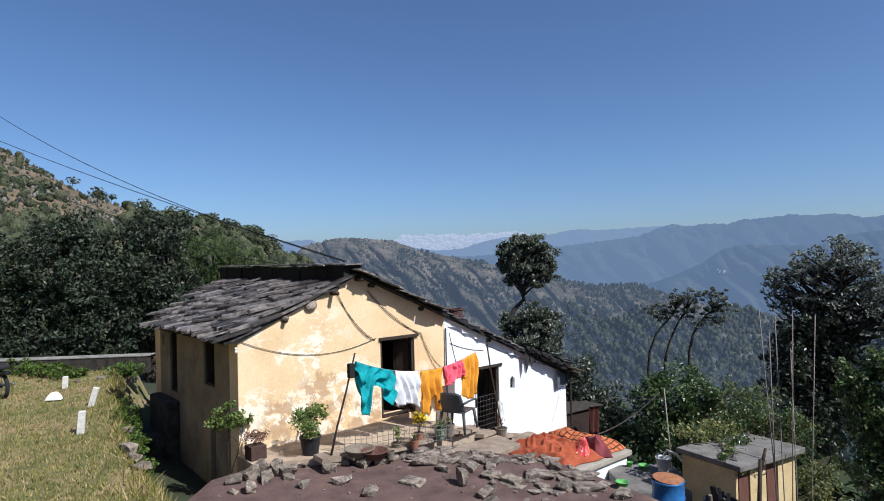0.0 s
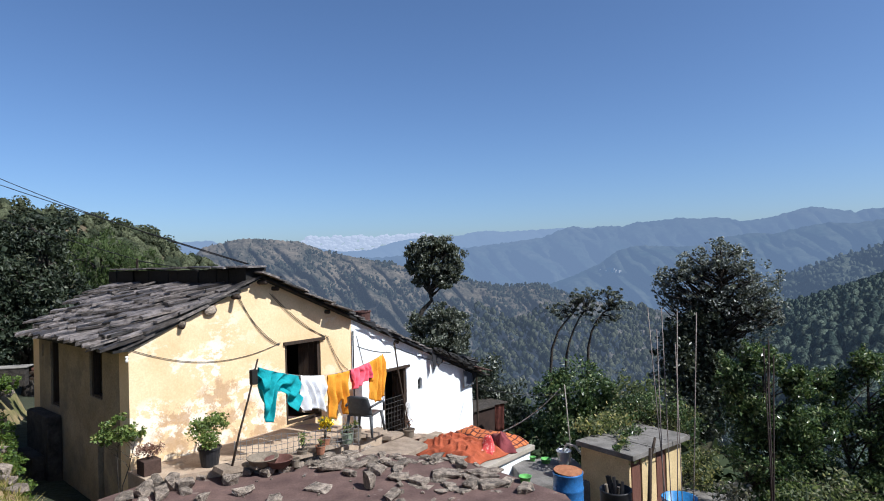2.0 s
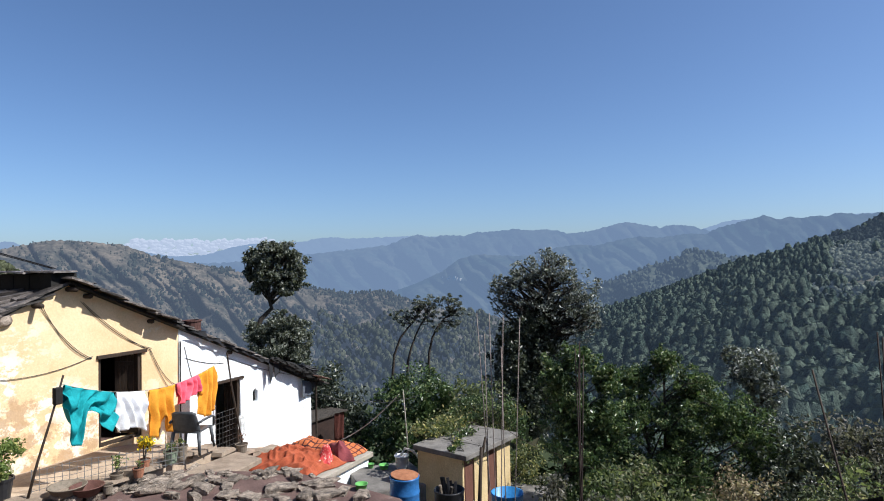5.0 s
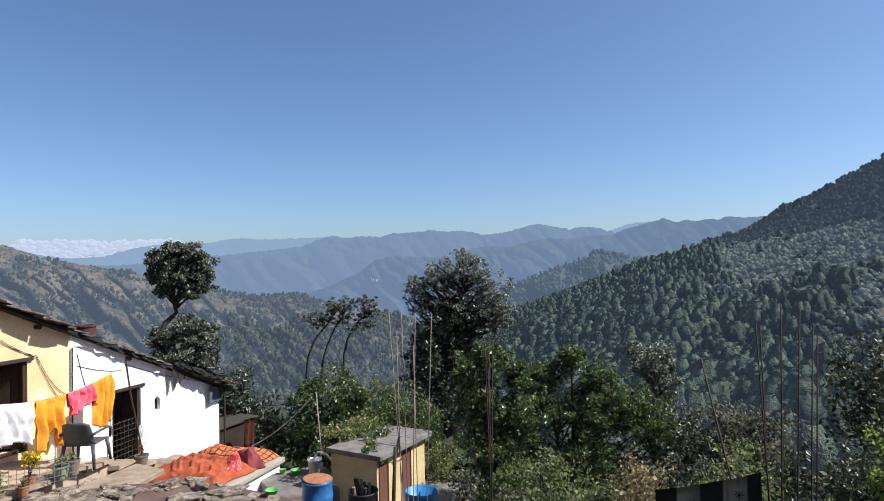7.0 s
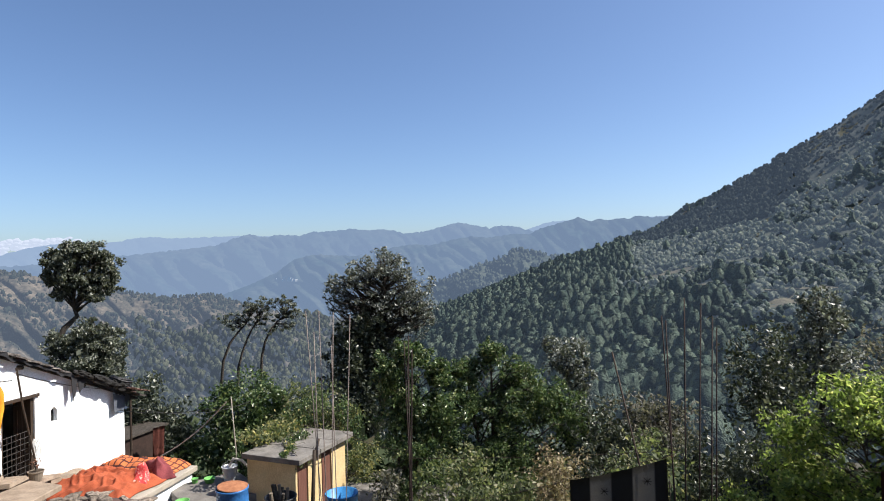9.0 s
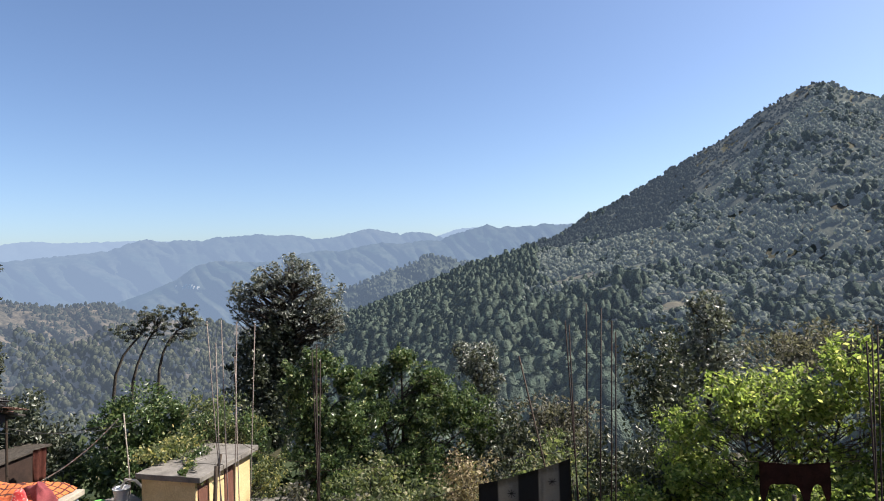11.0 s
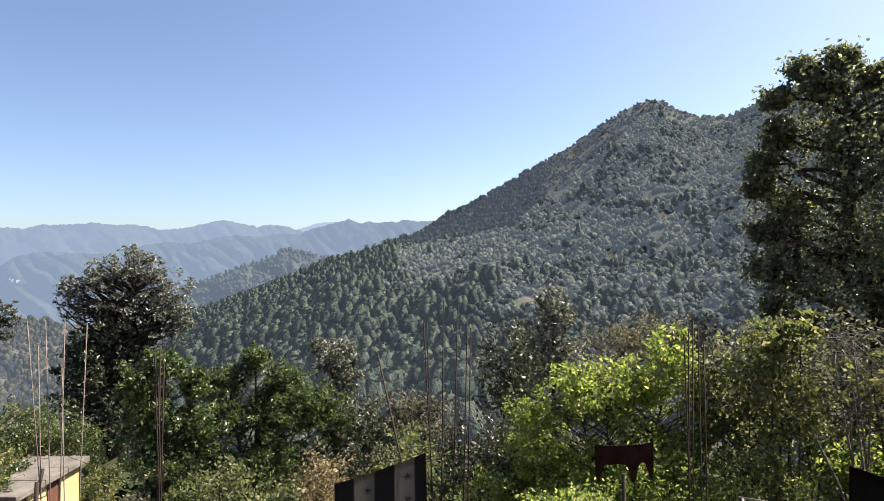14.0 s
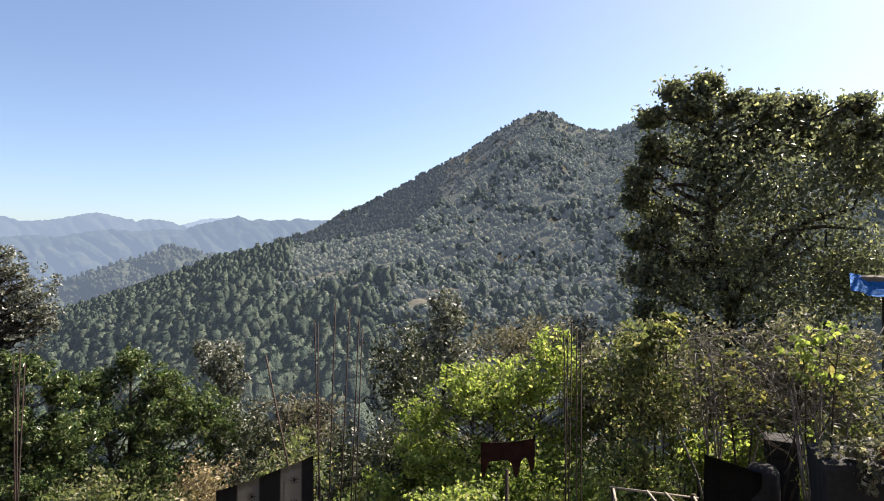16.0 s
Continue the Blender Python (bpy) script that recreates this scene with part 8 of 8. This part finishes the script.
slope_bush(38.5, 9.0, -21.5, 0.45, 0.3, M_drybush, 600, 0.07, "dry weeds by the bars")
slope_bush(86.5, 8.6, -20.0, 0.8, 0.7, M_lime, 3000, 0.07, "sunlit green weeds under the vines")
slope_bush(94.5, 10.0, -15.6, 0.8, 0.55, M_lime, 2600, 0.08, "sunlit green weeds under the tree")
slope_bush(99.5, 10.4, -15.2, 0.9, 0.6, M_lime, 2400, 0.08, "sunlit green weeds under the tree")
slope_bush(81, 9.0, -19, 0.8, 0.6, M_lime, 2600, 0.07, "sunlit green weeds before the shrub")
slope_bush(74, 8.2, -21.5, 0.9, 0.4, M_lime, 2600, 0.07, "low sunlit green shrub")
slope_bush(104, 11, -12.5, 0.9, 0.9, M_vinegreen, 3000, 0.10, "leafy bush under the tree")
slope_bush(86.0, 10.4, -11.0, 0.75, 0.75, M_thicket, 5200, 0.085, "grey-green thicket under dead vines")
slope_bush(89.5, 10.6, -10.0, 0.8, 0.8, M_thicket, 5600, 0.085, "grey-green thicket under dead vines")
slope_bush(93.5, 11.2, -9.6, 0.85, 0.8, M_thicket, 5600, 0.09, "grey-green thicket under dead vines")
slope_bush(98.0, 11.6, -9.0, 0.9, 0.8, M_thicket, 5600, 0.09, "grey-green thicket under dead vines")
slope_bush(102.5, 12.0, -8.0, 0.9, 0.9, M_thicket, 5600, 0.09, "grey-green thicket under dead vines")
# two added dark bushes stand in for the tree's shade behind the vines
slope_bush(92.0, 13.5, -8.6, 1.2, 0.9, M_scrub, 6000, 0.12, "bush added behind the dead vines as dark shade")
slope_bush(99.0, 13.8, -8.2, 1.3, 1.0, M_scrub, 6000, 0.12, "bush added behind the dead vines as dark shade")
slope_bush(77, 16, -7.2, 1.3, 0.6, M_drybush, 2400, 0.10, "thicket of pale twigs behind the shrub")
slope_bush(82, 15, -7.0, 1.0, 0.6, M_drybush, 2000, 0.10, "thicket of pale twigs behind the shrub")

tree("vine", (9.0, -1.9, -4.3), [(8.95, -1.75, -1.05, 0.32, 0.20), (8.9, -2.15, -0.92, 0.36, 0.14), (8.95, -1.9, -1.38, 0.26, 0.24)], 240, 0.08, M_lime, "broad-leaved yellow-green vine on dead branches", "vine", 119, 0.03, aspect=0.8, clumps=14, stems=2, core=1.0)
tree("vine", (9.1, -0.1, -4.3), [(9.25, -0.15, -0.95, 0.35, 0.22), (9.2, 0.1, -1.2, 0.3, 0.2)], 700, 0.08, M_vine, "yellowing broad-leaved vine over the thicket", "vine", 120, 0.03, aspect=0.8, clumps=12, stems=2, core=1.0)

tree("vine", (8.05, -2.0, -4.3), [(8.1, -1.95, -2.1, 0.25, 0.14), (8.1, -2.35, -2.08, 0.35, 0.13), (8.15, -2.8, -2.05, 0.35, 0.13), (7.95, -2.2, -2.35, 0.2, 0.2)], 1500, 0.07, M_thicket, "dry creeper hanging over a tarpaulin", "vine", 121, 0.02, aspect=0.6, clumps=20, stems=2, core=1.0)

# vine creeping over the shed's slab
rng = np.random.default_rng(4)
vine = base("creeper", (5.55, 11.5, -6.22 + 2.2), "thin creeper trailing over the shed roof", "vine", turn=SHED_TURN)
bm = bmesh.new()
spots = []
for way in ([(1.5, 1.45), (1.1, 1.2), (0.8, 0.9), (0.45, 0.6), (0.25, 0.2), (0.15, -0.1)], [(2.0, 1.4), (1.7, 1.3), (1.2, 1.2), (0.7, 1.35)], [(1.9, 1.45), (1.5, 1.35), (1.0, 1.42), (0.3, 1.35)]):
    pts = [Vector((x, y, 0.02 if y > -0.07 else -0.25)) for x, y in way]
    tube(bm, pts, 0.008, 0.004, 5)
    for a, b in zip(pts, pts[1:]):
        spots += [np.array(a.lerp(b, q)) + rng.normal(size=3) * (0.09, 0.09, 0.03) + (0, 0, 0.05) for q in rng.uniform(0, 1, 16)]
spots += [np.array((x, 1.5 + 0.15 * rng.normal(), 0.12 + 0.12 * abs(rng.normal()))) for x in rng.uniform(0.2, 2.4, 900)]
spots += [np.array((x, 1.15 + 0.22 * abs(rng.normal()), 0.05 + 0.09 * abs(rng.normal()))) for x in rng.uniform(0.5, 2.1, 420)]
part("stem", bm, M_bark, vine)
v, f = leaf_array(rng, np.array(spots), 0.085, 0.7, 0)
array_mesh("leaves", v, f, M_vine, vine)

# ---- the meadow beside the house ----
def meadow_edge(y):
    """x of the meadow's rim over the trench."""
    return float(np.interp(y, [6, 8.7, 11.2, 15.1, 19.2, 23], [-3.2, -3.9, -5.6, -7.85, -10.0, -11.5]))


def meadow_z(x, y):
    d = meadow_edge(y) + 0.25 * noise.noise(Vector((y * 1.4, 3, 0))) - x
    z = -3.24 + 0.05 * noise.noise(Vector((x * 0.6, y * 0.6, 0))) + 0.02 * noise.noise(Vector((x * 3, y * 3, 5)))
    return z - (0 if d > 0.25 else 1.5 * min(1, (0.25 - d) / 0.9) ** 1.3)


bm = bmesh.new()
ys = np.arange(6.0, 22.6, 0.16)
offs = np.concatenate([np.arange(-1.3, 2.0, 0.12), np.arange(2.0, 8, 0.3), np.arange(8, 30, 1.5)])
g = [[bm.verts.new((meadow_edge(y) - o, y, meadow_z(meadow_edge(y) - o, y))) for o in offs] for y in ys]
for a, b in zip(g, g[1:]):
    for i in range(len(offs) - 1):
        bm.faces.new((a[i], b[i], b[i + 1], a[i + 1]))
bmesh.ops.recalc_face_normals(bm, faces=bm.faces)
tagged(part("ground_meadow", bm, M_grass, None, smooth=True), "dry sunlit grass meadow beside the house", "meadow", kind="structure")

M_blade = leafy("grass_blades", (0.085, 0.10, 0.022), (0.31, 0.285, 0.085), 0.7, 0.35, (0.46, 0.34, 0.18), 0.28)
rng = np.random.default_rng(9)


def blades(n, lo, hi, pick, tall, name, mat, label):
    pts = []
    while len(pts) < n:
        y = 8.0 + 14 * rng.uniform() ** 1.4
        x = meadow_edge(y) - pick(rng)
        pts.append((x, y, meadow_z(x, y)))
    p = np.array(pts)
    a = rng.uniform(0, 6.28, n)
    w = np.stack([np.cos(a), np.sin(a), 0 * a], 1) * rng.uniform(0.006, 0.014, (n, 1))
    tip = np.stack([rng.normal(size=n) * 0.5, rng.normal(size=n) * 0.5, np.ones(n)], 1) * (rng.uniform(lo, hi, (n, 1)) * tall)
    v = np.stack([p - w, p + w, p + tip], 1).reshape(-1, 3)
    return tagged(array_mesh(name, v, np.arange(3 * n).reshape(-1, 3), mat), label, "grass", kind="stuff")


blades(60000, 0.4, 1.2, lambda r: r.uniform(0.1, 11) ** 1.0, 0.07, "grass", M_blade, "short dry yellow-green grass")
blades(3000, 0.6, 1.4, lambda r: abs(r.normal()) * 0.28 - 0.1, 0.17, "grass", M_blade, "long grass hanging over the trench rim")
M_ivy = leafy("ivy_leaves", (0.03, 0.06, 0.012), (0.12, 0.18, 0.03), 0.5, 0.35)
for i, (x, y, z, r) in enumerate(((-5.6, 11.2, -3.3, 0.32), (-6.2, 12.2, -3.35, 0.35), (-6.9, 13.4, -3.3, 0.36), (-5.0, 10.2, -3.5, 0.3), (-7.5, 14.5, -3.3, 0.35), (-4.1, 9.6, -4.0, 0.3))):
    tree("weed", (x + 0.1, y, z - 0.5), [(x, y, z, r, r * 0.9), (x + 0.15, y - 0.2, z - 0.25, r, r)], 600, 0.075, M_ivy, "broad-leaved green weeds on the trench rim", "weed", 200 + i, 0.015, clumps=12, stems=2, group="weeds along the trench")
for i, (x, y) in enumerate(((-12.2, 18.6), (-13.4, 19.2), (-11.3, 18.2), (-9.6, 18.4), (-15, 18))):
    tree("weed", (x, y, -3.3), [(x, y, -3.0, 0.5, 0.28), (x + 0.4, y, -3.05, 0.4, 0.22)], 600, 0.10, M_ivy, "tuft of green weeds on the meadow", "weed", 210 + i, 0.015, clumps=12, stems=2, group="weeds on the meadow")

# white marker posts, a pale rag, edge stones, a low wall
M_post = surface("whitewashed_post", (0.50, 0.47, 0.42), (0.74, 0.71, 0.66), 9, 0.9, 0.4, 60, coords="Object", patch=(0.30, 0.26, 0.22), patch_scale=9, patch_at=(0.6, 0.68))
for x, y, h, tx, ty in ((-7.19, 12.22, 0.50, 2, 5), (-8.24, 14.42, 0.50, 4, 16), (-10.2, 16.67, 0.38, 0, 2)):
    post = base("marker_post", (x, y, meadow_z(x, y) - 0.05), "chipped whitewashed marker post in the grass", "post", "marker posts on the meadow")
    bm = bmesh.new()
    box(bm, (-0.062, -0.05, 0), (0.062, 0.05, h), 0.012)
    for v in bm.verts:
        v.co += Vector((noise.noise(v.co * 9), noise.noise(v.co * 9 + Vector((3, 0, 0))), 0)) * 0.012
    part("shaft", bm, M_post, post, m=pose(0, 0, 0, tx, ty, 20))
heap("rag", (-9.55, 15.15, -3.22), (0.36, 0.15), 0.08, M_whitecloth, "crumpled white rag lying in the grass", 31, 10, 18, 0.5, "rag")
random.seed(61)
for x, y, w in ((-5.5, 10.75, .42), (-5.2, 10.4, .3), (-6.3, 12.3, .34), (-4.9, 10.0, .3), (-10.4, 17.6, .3), (-9.9, 17.9, .35)):
    rock(x, y, meadow_z(x - 0.3, y) - 0.06, w, w * 0.5, label="pale stone on the meadow's rim", group="stones on the meadow rim")
wall_ = base("low_wall", (-9.2, 20.0, -3.4), "low stone wall with a pale cement coping", "wall")
for a, b, h in (((-9.4, 20.05), (-14.4, 19.65), 0.55), ((-14.5, 19.6), (-19.0, 19.0), 0.5)):
    d = Vector((b[0] - a[0], b[1] - a[1], 0))
    mm = Matrix.Translation((a[0] + 9.2, a[1] - 20.0, 0)) @ Euler((0, 0, math.atan2(d.y, d.x))).to_matrix().to_4x4()
    bm = bmesh.new()
    box(bm, (0, 0.1, 0), (d.length, 0.4, h), 0.03, mm)
    part("wall", bm, M_shadestone, wall_, "dry-stone wall, darkened for shade")
    bm = bmesh.new()
    box(bm, (-0.05, -0.12, h), (d.length + 0.05, 0.42, h + 0.035), 0.012, mm)
    part("coping", bm, surface("cement_coping", (0.16, 0.15, 0.13), (0.30, 0.28, 0.25), 4, 0.9, 0.3, 50), wall_, "pale cement coping")
random.seed(62)
for i in range(14):
    x, y = -9.0 + random.uniform(-0.5, 1.8), 19.2 + random.uniform(-0.6, 0.9)
    rock(x, y, -3.55, random.uniform(0.25, 0.6), random.uniform(0.12, 0.3), label="pale broken stone by the low wall", group="stones by the low wall")
plank = base("timber_stack", (-8.6, 20.5, -3.5), "stacked brown planks beside the wall", "timber")
for i in range(4):
    bm = bmesh.new()
    box(bm, (-1.0, -0.1 + 0.12 * (i % 2), 0.16 + 0.09 * i), (1.4, 0.15 + 0.12 * (i % 2), 0.24 + 0.09 * i), 0.01)
    part("plank", bm, M_browndoor if i % 2 else M_wood_dark, plank)
bm = bmesh.new()
box(bm, (-0.8, -0.1, 0), (1.2, 0.25, 0.16), 0.02)
part("bearer", bm, M_stone, plank)

# a motorcycle parked at the meadow's far side
M_tyre = plain("black_rubber", (0.018, 0.018, 0.02), 0.8)
M_chrome = plain("scratched_chrome", (0.5, 0.5, 0.52), 0.25, 0.9)
M_bikepaint = plain("black_bike_paint", (0.015, 0.015, 0.018), 0.25)
bike = base("motorcycle", (-12.25, 16.25, -3.24), "black motorcycle parked on the grass", "motorcycle", turn=150)


def wheel(x):
    bm = bmesh.new()
    ring = [(0.30 * math.cos(a), 0, 0.30 + 0.30 * math.sin(a)) for a in np.linspace(0, 6.283, 25)]
    tube(bm, [Vector(q) * 1.0 for q in ring], 0.048, None, 8, False)
    w_ = part("wheel", bm, M_tyre, bike, m=Matrix.Translation((x, 0, 0)), smooth=True)
    bm = bmesh.new()
    tube(bm, [(0.245 * math.cos(a), 0, 0.30 + 0.245 * math.sin(a)) for a in np.linspace(0, 6.283, 25)], 0.014, None, 6, False)
    for a in np.linspace(0, 6.283, 13):
        tube(bm, [(0, 0, 0.30), (0.24 * math.cos(a), 0, 0.30 + 0.24 * math.sin(a))], 0.006, None, 4)
    part("rim", bm, M_chrome, w_)


wheel(0.0)
wheel(-1.25)
for nm_, pts, r, mat in (("fork", [(0, 0.07, 0.30), (-0.12, 0.07, 0.66), (-0.22, 0.07, 0.98)], 0.022, M_chrome), ("fork", [(0, -0.07, 0.30), (-0.12, -0.07, 0.66), (-0.22, -0.07, 0.98)], 0.022, M_chrome),
                         ("handlebar", [(-0.36, 0.36, 1.06), (-0.24, 0.16, 1.07), (-0.22, 0, 1.02), (-0.24, -0.16, 1.07), (-0.36, -0.36, 1.06)], 0.014, M_chrome), ("body_frame", [(-0.22, 0, 0.95), (-0.5, 0, 0.6), (-0.6, 0, 0.3), (-1.25, 0, 0.30)], 0.03, M_bikepaint),
                         ("exhaust", [(-0.5, -0.12, 0.35), (-0.9, -0.15, 0.28), (-1.5, -0.16, 0.36)], 0.035, M_chrome)):
    bm = bmesh.new()
    tube(bm, pts, r, r, 8)
    part(nm_, bm, mat, bike, smooth=True)
for nm_, lo, hi, mat, bv in (("fuel_tank", (-0.72, -0.13, 0.74), (-0.24, 0.13, 0.97), M_bikepaint, 0.07), ("seat", (-1.45, -0.13, 0.74), (-0.70, 0.13, 0.86), M_tyre, 0.04), ("engine", (-0.85, -0.13, 0.27), (-0.45, 0.13, 0.62), M_oldtin, 0.05), ("mudguard", (-0.22, -0.06, 0.60), (0.2, 0.06, 0.65), M_bikepaint, 0.02), ("mudguard", (-1.6, -0.07, 0.62), (-1.0, 0.07, 0.7), M_bikepaint, 0.02)):
    bm = bmesh.new()
    box(bm, lo, hi, bv)
    part(nm_, bm, mat, bike, smooth=True)
bm = bmesh.new()
lathe(bm, [(0.02, 0), (0.09, 0.02), (0.10, 0.12), (0.085, 0.14), (0.001, 0.15)], 16, Matrix.Translation((-0.20, 0, 0.93)) @ Euler((0, radians(90), 0)).to_matrix().to_4x4())
part("headlight", bm, M_chrome, bike, smooth=True)

# overhead wires from the ridge post up to the hillside
for a, b, dr in ((hp(2.62, 0.3, 0.02), (-27.3, 29.3, 9.3), 0.35), (hp(2.62, 0.4, 0.02), (-22.7, 28.0, 9.15), 0.75), (hp(2.5, 5.6, 0.22), (-23.2, 24.9, 6.3), 0.25), (hp(2.5, 5.6, 0.2), hp(3.1, -0.2, -0.28), 0.06)):
    bm = bmesh.new()
    tube(bm, sag(a, b, dr, 24), 0.011, 0.011, 5)
    tagged(part("overhead_wire", bm, M_cable, None), "thin black overhead service wire", "wire", "service wires")
